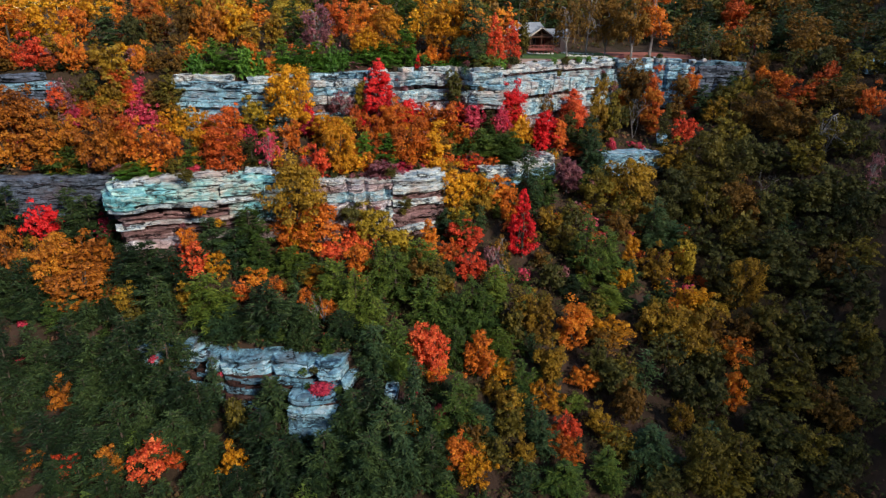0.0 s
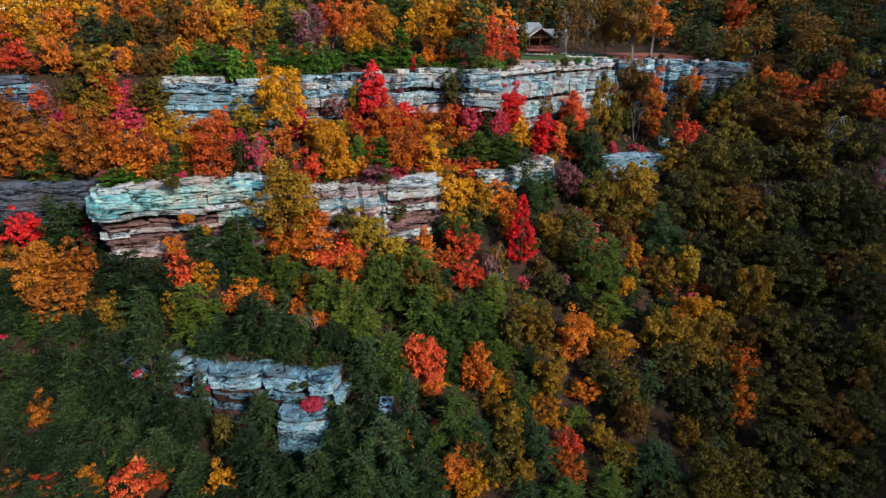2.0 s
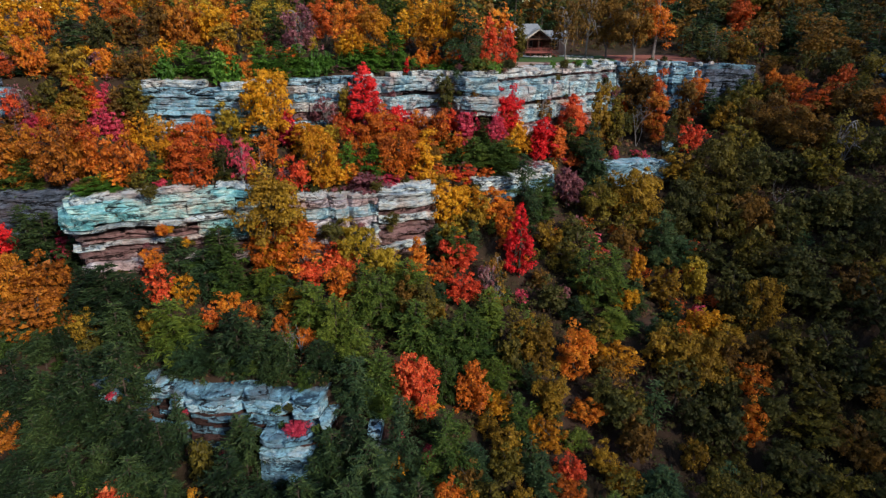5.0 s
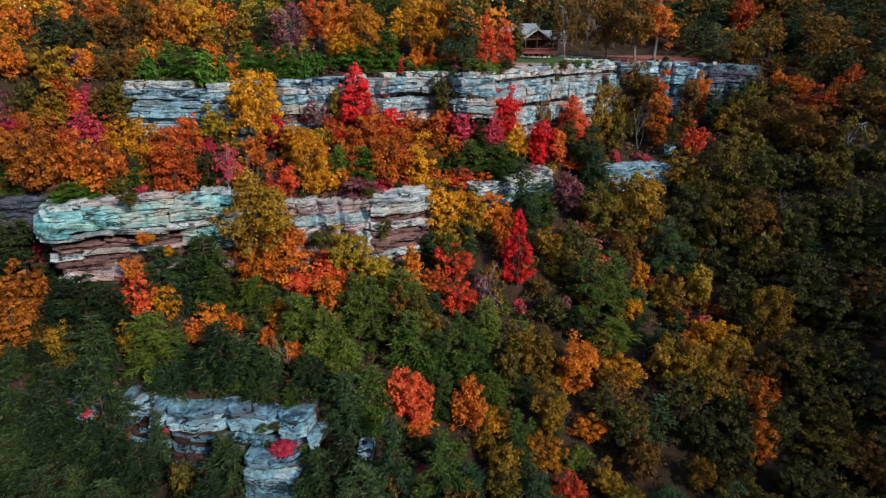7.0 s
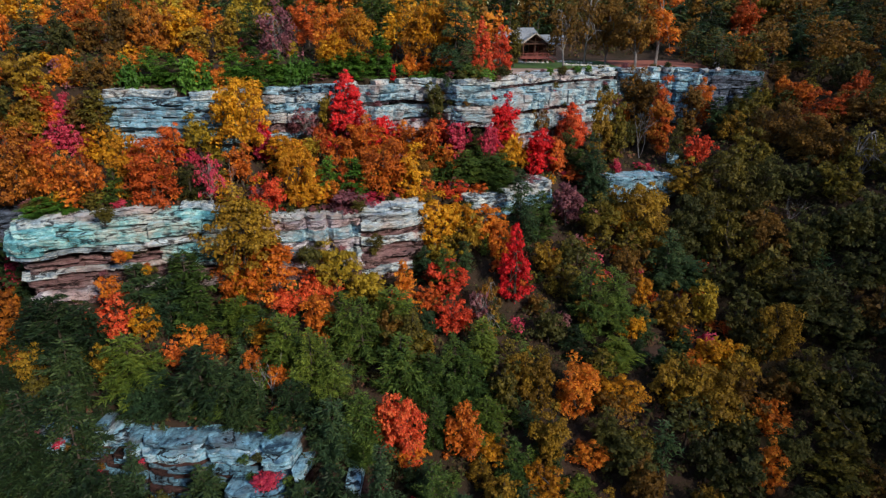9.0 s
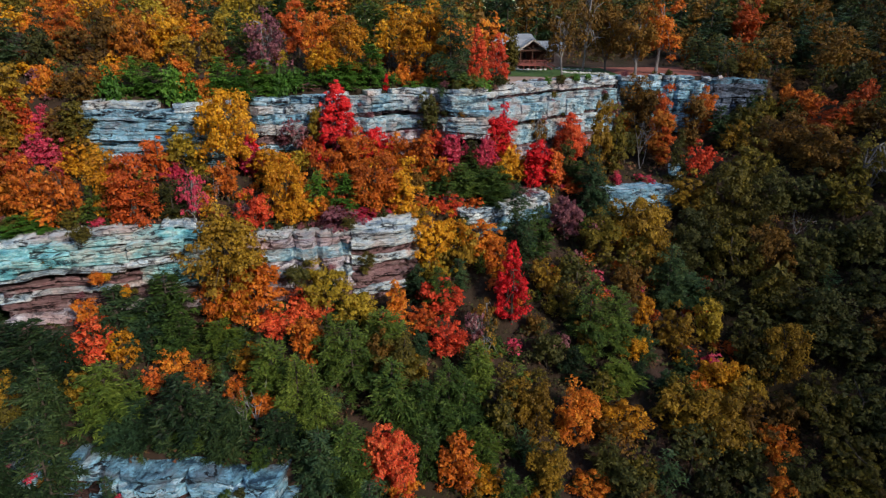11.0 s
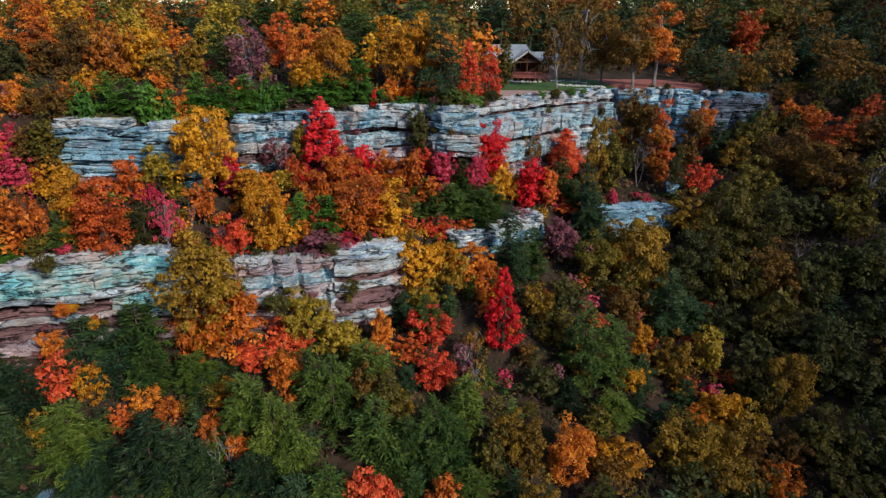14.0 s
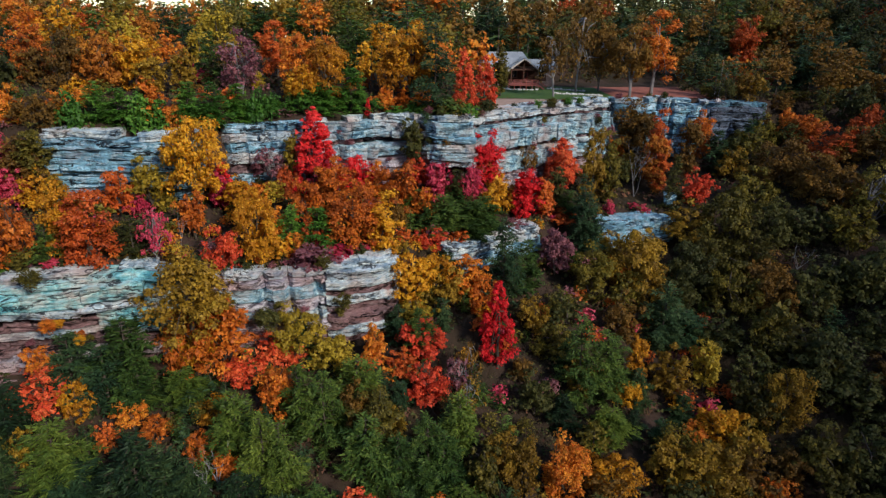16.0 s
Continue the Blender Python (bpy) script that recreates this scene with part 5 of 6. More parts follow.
grow("conifer", "pine", -61.9, -85.5, 0.4, 6.3, 5.7)
grow("round", "rust", -90.1, -85.5, 1.5, 9.2, 8.4)
grow("round", "olive", 26.1, -85.6, 1.9, 9.5, 7.9)
grow("conifer", "spring", -22.7, -85.8, 0.3, 9.1, 5.8)
grow("round", "amber", 6.0, -86.0, 1.0, 7.8, 6.0)
grow("round", "bronze", 15.8, -86.1, 1.5, 8.1, 7.0)
grow("round", "gold", -52.9, -86.2, 0.6, 3.3, 4.8)
grow("round", "bronze", -35.2, -86.3, 1.3, 9.1, 3.9)
grow("round", "moss", 31.4, -86.5, 1.8, 8.3, 6.9)
grow("conifer", "spring", -42.0, -86.6, 0.2, 10.0, 5.7)
grow("round", "rust", -95.4, -86.7, 1.5, 9.6, 8.3)
grow("conifer", "hemlock", -107.8, -86.8, 0.4, 9.1, 6.3)
grow("round", "olive", -32.9, -87.0, 1.4, 10.1, 5.7)
grow("round", "flame", -72.6, -87.0, 1.1, 6.3, 6.8)
grow("round", "gold", -2.4, -87.1, 1.1, 5.9, 6.8)
grow("conifer", "pine", -39.2, -87.2, 0.3, 10.6, 5.7)
grow("round", "gold", -68.4, -87.4, 0.9, 5.0, 4.1)
grow("round", "amber", 10.3, -87.5, 1.7, 10.3, 8.8)
grow("round", "orange", -62.0, -87.6, 0.7, 3.9, 3.8)
grow("round", "moss", 40.5, -87.8, 1.4, 8.2, 3.9)
grow("conifer", "hemlock", -82.2, -88.2, 0.4, 7.4, 5.5)
grow("round", "amber", -17.2, -88.3, 1.2, 9.1, 4.3)
grow("round", "orange", -9.4, -88.5, 1.2, 9.3, 5.4)
grow("round", "orange", 19.4, -88.5, 1.2, 5.7, 5.3)
grow("conifer", "hemlock", -79.2, -89.1, 0.4, 8.7, 8.0)
grow("round", "orange", -58.6, -89.2, 0.6, 3.8, 3.7)
grow("round", "amber", -14.3, -89.5, 1.1, 9.2, 3.3)
grow("conifer", "pine", -26.6, -89.7, 0.2, 10.2, 5.6)
grow("conifer", "pine", -24.6, -89.7, 0.3, 7.6, 5.7)
grow("conifer", "hemlock", -74.5, -90.1, 0.4, 8.4, 6.3)
grow("round", "olive", -19.9, -90.4, 1.1, 8.2, 3.8)
grow("round", "russet", -64.0, -90.5, 0.6, 4.0, 2.8)
grow("conifer", "spring", -49.0, -90.5, 0.4, 8.4, 6.4)
grow("round", "moss", 13.2, -90.7, 1.4, 8.0, 5.8)
grow("conifer", "pine", -34.2, -90.9, 0.3, 9.8, 6.5)
grow("conifer", "pine", -30.2, -90.9, 0.2, 7.6, 4.7)
grow("round", "moss", 33.9, -90.9, 1.8, 8.1, 6.7)
grow("round", "rust", -88.8, -91.1, 1.6, 8.2, 9.2)
grow("round", "rust", -89.4, -91.4, 0.8, 4.1, 5.2)
grow("round", "olive", 37.8, -91.5, 1.8, 8.2, 5.7)
grow("conifer", "hemlock", -97.2, -91.6, 0.4, 9.5, 5.4)
grow("round", "orange", -52.9, -91.6, 0.8, 4.5, 3.7)
grow("round", "amber", -81.3, -91.7, 0.7, 5.1, 4.0)
grow("conifer", "hemlock", -95.8, -91.8, -0.4, 3.9, 7.3)
grow("conifer", "hemlock", -106.4, -91.9, -0.6, 5.9, 6.1)
grow("conifer", "hemlock", -101.4, -91.9, 0.4, 8.8, 6.1)
grow("round", "amber", -71.8, -92.4, 0.6, 5.2, 2.6)
grow("conifer", "hemlock", -87.7, -92.6, -0.3, 2.7, 5.5)
grow("round", "olive", 27.0, -92.8, 1.7, 7.9, 7.5)
grow("conifer", "moss", -6.0, -93.0, 0.2, 7.8, 4.7)
grow("conifer", "spring", -22.3, -93.2, 0.4, 6.2, 5.5)
grow("round", "orange", -49.2, -93.7, 0.7, 5.1, 2.8)
grow("conifer", "hemlock", -76.0, -93.8, 0.3, 8.1, 6.2)
grow("round", "olive", -79.3, -93.9, 0.7, 4.3, 3.6)
grow("conifer", "spring", -43.1, -94.0, 0.4, 11.0, 5.4)
grow("round", "moss", 19.2, -94.3, 1.4, 9.3, 4.7)
grow("conifer", "spring", -45.1, -94.3, 0.5, 10.9, 5.3)
grow("conifer", "spring", -67.7, -94.4, 0.6, 8.8, 7.0)
grow("round", "orange", -8.0, -94.5, 1.0, 4.4, 4.7)
grow("conifer", "fir", -65.8, -94.6, -0.4, 3.9, 7.1)
grow("bare", "mauve", -50.5, -94.6, 0.1, 6.5, 3.9)
grow("round", "moss", 8.1, -94.8, 1.4, 9.0, 5.6)
grow("round", "moss", 37.8, -95.0, 1.7, 8.2, 4.7)
grow("conifer", "hemlock", -61.9, -95.2, -0.4, 4.0, 5.4)
grow("round", "amber", -14.2, -95.5, 1.1, 9.2, 4.6)
grow("conifer", "hemlock", -53.1, -95.5, 0.4, 4.8, 4.4)
grow("conifer", "pine", -57.6, -95.8, -0.2, 2.5, 5.3)
grow("conifer", "hemlock", -58.7, -95.9, 0.4, 9.1, 6.9)
grow("round", "orange", 16.4, -95.9, 1.2, 8.6, 3.8)
grow("round", "moss", -3.0, -96.0, 1.7, 7.4, 7.3)
grow("conifer", "pine", -29.5, -96.1, 0.2, 7.6, 3.6)
grow("round", "gold", -22.5, -96.3, 1.0, 4.4, 4.9)
grow("round", "olive", 25.5, -96.6, 1.7, 6.4, 8.2)
grow("round", "moss", 12.1, -96.8, 1.6, 7.7, 6.4)
grow("round", "orange", -25.9, -96.9, 1.2, 8.2, 4.3)
grow("round", "flame", -35.3, -97.1, 1.1, 8.0, 4.3)
grow("conifer", "hemlock", -47.1, -97.1, -0.5, 5.5, 5.2)
grow("round", "moss", 34.3, -97.7, 1.6, 6.7, 5.5)
grow("conifer", "pine", -38.7, -97.9, 0.4, 8.4, 5.2)
grow("conifer", "pine", -19.3, -98.3, 0.3, 7.6, 4.5)
grow("conifer", "pine", -38.9, -98.3, -0.2, 2.2, 5.4)
grow("round", "spring", -10.8, -98.3, 0.9, 3.3, 4.5)
grow("round", "flame", -32.7, -98.4, 1.2, 9.7, 4.2)
grow("conifer", "hemlock", -99.4, -98.7, 0.6, 7.9, 5.0)
grow("round", "orange", -32.1, -98.8, 0.8, 3.9, 3.6)
grow("round", "bronze", -2.0, -99.0, 1.2, 8.7, 5.4)
grow("round", "bronze", 29.4, -99.0, 1.6, 7.8, 5.4)
grow("conifer", "hemlock", -97.8, -99.2, 2.2, 14.9, 5.7)
grow("round", "amber", -23.6, -99.2, 0.7, 4.5, 3.1)
grow("conifer", "hemlock", -93.2, -99.3, 1.8, 12.1, 5.1)
grow("conifer", "hemlock", -91.4, -99.5, 1.3, 8.5, 5.2)
grow("conifer", "fir", -41.9, -99.5, -0.7, 8.5, 5.2)
grow("conifer", "hemlock", -102.8, -99.6, 0.5, 8.7, 5.8)
grow("round", "amber", 6.4, -99.7, 0.9, 5.9, 3.7)
grow("conifer", "hemlock", -87.0, -99.7, 2.0, 13.3, 5.9)
grow("round", "gold", -15.3, -99.8, 1.2, 5.4, 5.0)
grow("conifer", "hemlock", -78.4, -99.9, 1.0, 7.0, 6.9)
grow("conifer", "hemlock", -84.2, -99.9, 1.6, 10.8, 5.9)
grow("conifer", "hemlock", -78.6, -100.1, 2.2, 14.6, 7.5)
grow("conifer", "hemlock", -79.8, -100.1, 1.8, 12.1, 5.9)
grow("round", "olive", 12.0, -100.5, 1.5, 4.9, 5.4)
grow("round", "moss", 18.6, -100.7, 1.4, 7.6, 5.4)
grow("conifer", "hemlock", -83.0, -100.7, 0.6, 7.0, 6.0)
grow("conifer", "hemlock", -72.5, -101.0, 2.5, 16.8, 6.6)
grow("round", "amber", -7.2, -101.4, 0.9, 6.1, 3.6)
grow("round", "bronze", 30.7, -101.7, 1.4, 6.5, 4.5)
grow("tall", "rust", -88.6, -101.8, 0.9, 6.4, 3.3)
grow("conifer", "fir", -65.9, -101.8, 1.5, 9.8, 3.2)
grow("round", "amber", -21.4, -102.3, 1.1, 6.4, 4.3)
grow("round", "gold", -4.8, -102.7, 0.8, 2.7, 4.4)
grow("round", "moss", 20.9, -103.0, 1.8, 7.2, 7.0)
grow("conifer", "hemlock", -56.8, -103.0, 1.4, 9.6, 5.9)
grow("round", "orange", -14.3, -103.3, 0.6, 2.3, 2.7)
grow("conifer", "hemlock", -73.1, -103.4, 0.5, 7.7, 4.9)
grow("round", "flame", -12.7, -103.6, 0.8, 5.7, 3.8)
grow("conifer", "hemlock", -84.1, -103.6, 0.4, 7.6, 4.9)
grow("conifer", "hemlock", -69.5, -103.9, 0.8, 8.3, 5.8)
grow("conifer", "hemlock", -92.1, -104.1, 0.3, 8.1, 4.2)
grow("conifer", "hemlock", -67.1, -104.5, 0.4, 8.4, 4.2)
grow("conifer", "hemlock", -96.0, -104.6, 0.7, 8.7, 5.2)
grow("round", "olive", -21.6, -104.6, 1.1, 6.1, 4.3)
grow("conifer", "fir", -26.5, -104.7, 0.5, 5.7, 5.1)
grow("round", "olive", 24.0, -105.0, 1.8, 7.8, 6.0)
grow("tall", "gold", -36.2, -105.0, 0.7, 5.2, 2.4)
grow("conifer", "hemlock", -41.5, -105.3, 1.7, 11.2, 5.7)
grow("bush", "orange", -30.9, -105.5, 0.1, 2.0, 2.1)
grow("conifer", "hemlock", -44.8, -105.5, 0.8, 9.3, 6.6)
grow("conifer", "fir", -35.8, -105.6, 2.1, 14.0, 4.9)
grow("round", "olive", -61.8, -105.8, 1.0, 7.9, 2.9)
grow("round", "olive", 12.9, -105.9, 1.9, 8.7, 6.8)
grow("conifer", "hemlock", -74.6, -106.0, 0.5, 6.9, 4.9)
grow("round", "olive", -3.1, -106.0, 0.7, 5.2, 3.5)
grow("conifer", "fir", -16.9, -106.0, 0.2, 7.3, 4.2)
grow("conifer", "hemlock", -85.5, -106.1, 0.6, 5.6, 4.9)
grow("conifer", "fir", -0.5, -106.2, 0.9, 8.4, 6.7)
grow("conifer", "pine", -29.8, -106.2, 1.9, 12.8, 6.5)
grow("round", "moss", 29.8, -106.4, 1.6, 7.7, 5.1)
grow("round", "orange", -13.5, -106.8, 1.2, 4.4, 4.7)
grow("round", "bronze", -27.4, -107.0, 1.2, 6.4, 4.2)
grow("conifer", "hemlock", -98.2, -107.5, 0.7, 8.5, 5.5)
grow("conifer", "hemlock", -77.6, -107.8, 0.7, 8.9, 6.4)
grow("round", "olive", 6.2, -107.9, 1.7, 10.9, 6.7)
grow("conifer", "fir", -39.1, -107.9, 0.7, 10.5, 6.5)
grow("round", "amber", -19.9, -108.0, 0.9, 5.6, 3.4)
grow("round", "olive", 10.6, -108.5, 1.8, 5.7, 7.5)
grow("round", "moss", 16.9, -108.6, 2.0, 7.2, 6.7)
grow("round", "moss", 24.8, -108.7, 2.1, 7.4, 6.7)
grow("conifer", "hemlock", -53.1, -109.0, 1.0, 6.9, 5.7)
grow("conifer", "hemlock", -69.4, -109.2, 1.2, 8.0, 6.3)
grow("conifer", "hemlock", -57.4, -109.2, 1.0, 10.6, 6.4)
grow("round", "olive", -24.4, -109.3, 1.2, 5.6, 4.9)
grow("round", "moss", 0.4, -109.3, 1.7, 5.6, 6.6)
grow("conifer", "pine", -7.8, -109.5, 0.6, 7.4, 4.9)
grow("conifer", "hemlock", -93.5, -109.6, 0.5, 7.2, 5.0)
grow("conifer", "hemlock", -87.2, -109.6, 0.7, 9.0, 5.5)
grow("round", "orange", -29.1, -109.8, 1.1, 7.5, 4.1)
grow("conifer", "hemlock", -81.4, -109.9, 0.6, 6.8, 4.8)
grow("round", "rust", -88.9, -109.9, 0.7, 3.4, 3.2)
grow("conifer", "hemlock", -64.8, -110.2, 1.0, 6.8, 5.5)
grow("round", "russet", -69.1, -110.3, 1.0, 3.9, 3.2)
grow("round", "flame", -71.8, -110.7, 1.6, 6.8, 6.3)
grow("conifer", "hemlock", -48.1, -110.7, 0.9, 9.2, 6.3)
grow("round", "rust", -77.9, -110.7, 0.8, 5.5, 3.2)
grow("round", "gold", -61.0, -110.8, 1.0, 6.4, 3.8)
grow("round", "flame", -83.9, -111.0, 1.1, 3.4, 4.0)
grow("conifer", "pine", -14.4, -111.0, 0.8, 5.4, 5.6)
grow("conifer", "hemlock", -32.9, -111.1, 0.9, 9.2, 6.3)
grow("round", "gold", -26.7, -111.2, 1.1, 7.1, 4.8)
grow("conifer", "hemlock", -74.4, -111.2, 0.5, 5.2, 3.8)
grow("conifer", "hemlock", -50.4, -111.7, 0.9, 5.7, 4.8)
grow("conifer", "fir", -37.4, -111.7, 0.7, 9.0, 6.3)
grow("round", "rust", -78.3, -111.9, 1.0, 3.6, 3.2)
grow("conifer", "hemlock", -54.7, -111.9, 0.7, 9.4, 5.5)
grow("conifer", "hemlock", -41.9, -112.1, 1.0, 10.1, 7.0)
grow("conifer", "hemlock", -64.8, -112.8, 0.7, 6.8, 4.7)
grow("conifer", "hemlock", -59.7, -113.1, 0.9, 5.7, 4.7)
grow("conifer", "hemlock", -84.4, -113.3, 0.8, 5.5, 4.6)
grow("conifer", "hemlock", -91.5, -113.4, 0.7, 6.1, 4.4)
grow("conifer", "hemlock", -77.7, -113.5, 0.8, 6.3, 4.5)
grow("conifer", "hemlock", -94.8, -113.7, 0.7, 7.0, 5.2)
plant("bush", "mauve", -53.1, -54.2, 3.7, 0.81, 0, "on a cliff ledge", -8.7)
plant("bush", "crimson", -18.9, -51.5, 5.1, 0.52, 0, "on a cliff ledge", -11.8)
plant("bush", "gold", -71.1, -83.3, 1.9, 1.25, 0, "on a cliff ledge", -20.6)
plant("bush", "orange", -69.0, -82.7, 1.8, 0.80, 0, "on a cliff ledge", -22.7)
plant("bush", "crimson", -49.6, -103.2, 2.2, 1.9, 0, "on a cliff ledge", -42.4)
plant("bush", "crimson", -32.1, -103.9, 4.6, 0.50, 0, "on a cliff ledge", -47.4)
grow("bush", "rust", 48.1, 18.4, -0.1, 4.8, 7.6)
grow("bush", "orange", 58.0, 13.5, -0.0, 5.5, 7.4)
grow("round", "rust", 51.6, 12.8, 0.7, 6.6, 8.8)
grow("tall", "bronze", 18.7, -26.5, 1.4, 11.4, 7.0)
grow("tall", "rust", 17.8, -35.9, 1.3, 10.7, 4.4)
grow("round", "flame", -1.0, -37.6, 1.0, 8.8, 6.5)
grow("tall", "red", -16.5, -48.2, 2.7, 12.0, 5.7)
grow("tall", "russet", -6.3, -48.6, 0.7, 6.2, 4.0)
grow("conifer", "pine", -2.1, -49.0, 0.1, 4.8, 5.0)
grow("bush", "russet", -2.6, -49.5, -0.2, 2.1, 6.0)
grow("round", "gold", -12.7, -50.0, 0.8, 6.0, 5.1)
grow("round", "red", -9.6, -50.3, 1.0, 8.4, 4.9)
grow("round", "crimson", -19.2, -53.2, 2.5, 8.2, 4.0)
grow("conifer", "fir", 0.0, -53.8, 2.1, 14.2, 4.8)
grow("conifer", "pine", -21.1, -54.4, 0.2, 4.7, 5.6)
grow("conifer", "pine", -17.3, -54.4, 0.1, 4.7, 5.7)
plant("bush", "mauve", -7.6, -38.6, 4.4, 0.98, 0, "on a cliff ledge", -8.3)
grow("bush", "pine", -22.3, -45.2, -0.2, 2.4, 6.8)
grow("bush", "laurel", -19.3, -46.4, -0.2, 2.0, 4.2)
grow("conifer", "fir", 1.5, -47.9, -0.0, 5.0, 4.0)
grow("tall", "russet", -16.6, -48.0, 4.6, 10.3, 3.9)
grow("tall", "moss", -28.6, -49.1, 7.3, 13.1, 3.2)
grow("round", "crimson", -23.9, -52.2, 0.8, 6.9, 4.3)
grow("conifer", "spring", -27.7, -55.2, 0.2, 4.7, 5.5)
grow("tall", "yellow", -47.6, -55.2, 4.3, 9.6, 2.1)
grow("conifer", "pine", -19.0, -56.7, 0.1, 4.7, 6.4)
grow("tall", "crimson", -57.3, -61.0, 0.8, 5.8, 3.4)
grow("conifer", "pine", -35.6, -64.4, 0.1, 4.0, 5.1)
grow("bush", "mauve", -42.2, -71.3, -0.1, 3.4, 6.3)
ledge_rng = random.Random(8)
for k in range(13):
    x = -84 + 2.9 * k + ledge_rng.uniform(-0.8, 0.8)
    if not -72.5 < x < -67.5:
        grow("conifer", ledge_rng.choice(("hemlock", "fir", "hemlock", "pine")), x, rim(2, x)[0] + ledge_rng.uniform(1.6, 2.8), -0.3, ledge_rng.uniform(2.2, 4.2), ledge_rng.uniform(2.6, 3.6))
for x, y, h in ((-93, -91, 5), (-89, -88.5, 4.5), (-96, -88, 5), (-86, -91, 4), (-99, -92, 5), (-47, -104, 4), (-44.5, -105, 5), (-41.5, -104, 4.5), (-39, -106, 4), (-33, -104.5, 5), (-31, -101, 4.5), (-29, -106, 5),
                (-46, -107.5, 5), (-36.5, -107.5, 4), (2, -80, 4), (6, -80.5, 4), (10, -77, 4.5), (12, -82, 4), (-33, -80, 4), (-30, -81.5, 4),
                (-95.9, -92.9, 4.2), (-93.0, -93.6, 4.2), (-90.5, -92.6, 5.4), (-86.6, -94.4, 4.8), (-93.2, -90.6, 4.2), (-97.1, -89.6, 5.4), (-84.2, -93.6, 4.2), (-26.2, -95.4, 4.8), (-27.3, -91.7, 4.8), (-8.3, -80.4, 5.4), (-70.8, -96.9, 4.2), (-45.2, -95.8, 4.8), (-73.2, -80.4, 4.2), (-5.8, -71.5, 5.4), (-43.0, -76.1, 5.4), (-23.4, -62.5, 5.4), (-24.5, -69.9, 4.8), (3.6, -75.7, 5.4)):
    grow("conifer", ledge_rng.choice(("hemlock", "fir", "pine")), x, y, -0.3, h, h * 0.8)

# Woods between them.
GREENS = [("conifer", "hemlock", 4), ("conifer", "fir", 3), ("conifer", "pine", 3), ("round", "olive", 1)]
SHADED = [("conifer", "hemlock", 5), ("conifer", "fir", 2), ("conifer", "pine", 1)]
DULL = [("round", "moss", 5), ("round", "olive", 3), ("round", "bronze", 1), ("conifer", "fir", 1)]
HOT = [("bush", "orange", 2), ("bush", "gold", 2), ("bush", "mauve", 2), ("bush", "russet", 2), ("conifer", "pine", 3), ("bush", "crimson", 1), ("bush", "olive", 2)]
BEHIND = [("round", "orange", 4), ("round", "gold", 6), ("round", "yellow", 3), ("round", "amber", 1), ("conifer", "pine", 1)]
MUTED = [("round", "olive", 3), ("round", "amber", 3), ("round", "bronze", 3), ("round", "orange", 3), ("conifer", "pine", 4), ("conifer", "fir", 2)]
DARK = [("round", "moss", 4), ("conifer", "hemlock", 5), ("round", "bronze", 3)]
fill(-112, 20, -80, -48, 190, HOT, 2.0, 4.2, 0.42, 1, 14)
fill(-135, -12, -101, -78, 210, GREENS, 2.5, 5.5, 0.40, 2, 20)
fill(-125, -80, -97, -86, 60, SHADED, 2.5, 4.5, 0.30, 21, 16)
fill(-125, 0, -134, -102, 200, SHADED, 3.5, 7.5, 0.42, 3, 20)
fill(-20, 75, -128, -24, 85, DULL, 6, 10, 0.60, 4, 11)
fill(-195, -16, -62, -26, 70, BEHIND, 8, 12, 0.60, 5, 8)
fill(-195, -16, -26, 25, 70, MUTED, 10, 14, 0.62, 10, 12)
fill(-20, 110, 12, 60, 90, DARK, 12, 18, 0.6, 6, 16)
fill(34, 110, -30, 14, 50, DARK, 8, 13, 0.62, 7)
fill(-40, 130, 56, 98, 46, DARK, 18, 23, 0.6, 8, 16)
fill(-85, -20, 40, 62, 75, MUTED, 15.5, 20.5, 0.36, 9, 16)
fill(-130, -80, 26, 60, 66, MUTED, 9.2, 12.2, 0.45, 19, 16)
fill(-235, -125, 15, 60, 84, MUTED, 9, 12, 0.42, 12, 14)
settle_woods()


def underbrush():
    """Low scrub, saplings and fallen leaves over the slopes."""
    rng = np.random.default_rng(77)
    cs, ns, sizes = [], [], []
    made = 0
    while made < 6500:
        x, y = (rng.uniform(-118, 78), rng.uniform(-140, 30)) if made < 6000 else (rng.uniform(-75, 45), rng.uniform(-135, -52))
        if not allowed(x, y) and rng.random() < 0.85:
            continue
        if -14 < x < 34 and land_row(x)[0] + 1 < y < 12:
            continue
        made += 1
        r = rng.uniform(0.5, 1.5)
        n = 24
        d = unit(rng.normal(0, 1, (n, 3)))
        d[:, 2] = np.abs(d[:, 2])
        cs.append(np.array((x, y, ground_z(x, y) + 0.1)) + d * r)
        ns.append(unit(d + np.array((0, -0.2, 0.5))))
        sizes.append(np.full((n, 1), r * rng.uniform(0.20, 0.38)))
    pts = sprays_on(rng, np.concatenate(cs), np.concatenate(ns), np.concatenate(sizes))
    me = mesh_of_sprays("underbrush", pts)
    n = Nodes("underbrush_leaves", 0.8)
    geo = n.add("ShaderNodeNewGeometry")
    where = n.noise(n.world_pos(), 0.09, 3.0)
    fac = n.calc("ADD", n.calc("MULTIPLY", geo.outputs["Random Per Island"], 0.45), n.calc("MULTIPLY", where, 0.6))
    n.base(n.ramp(fac, [(0.18, (0.020, 0.035, 0.010)), (0.38, (0.045, 0.060, 0.014)), (0.60, (0.075, 0.052, 0.020)), (0.74, (0.12, 0.048, 0.036)), (0.9, (0.16, 0.085, 0.025))]))
    me.materials.append(n.mat)
    tagged(new("underbrush", me), "brown and green scrub covering the forest floor", "underbrush", kind="stuff")


underbrush()


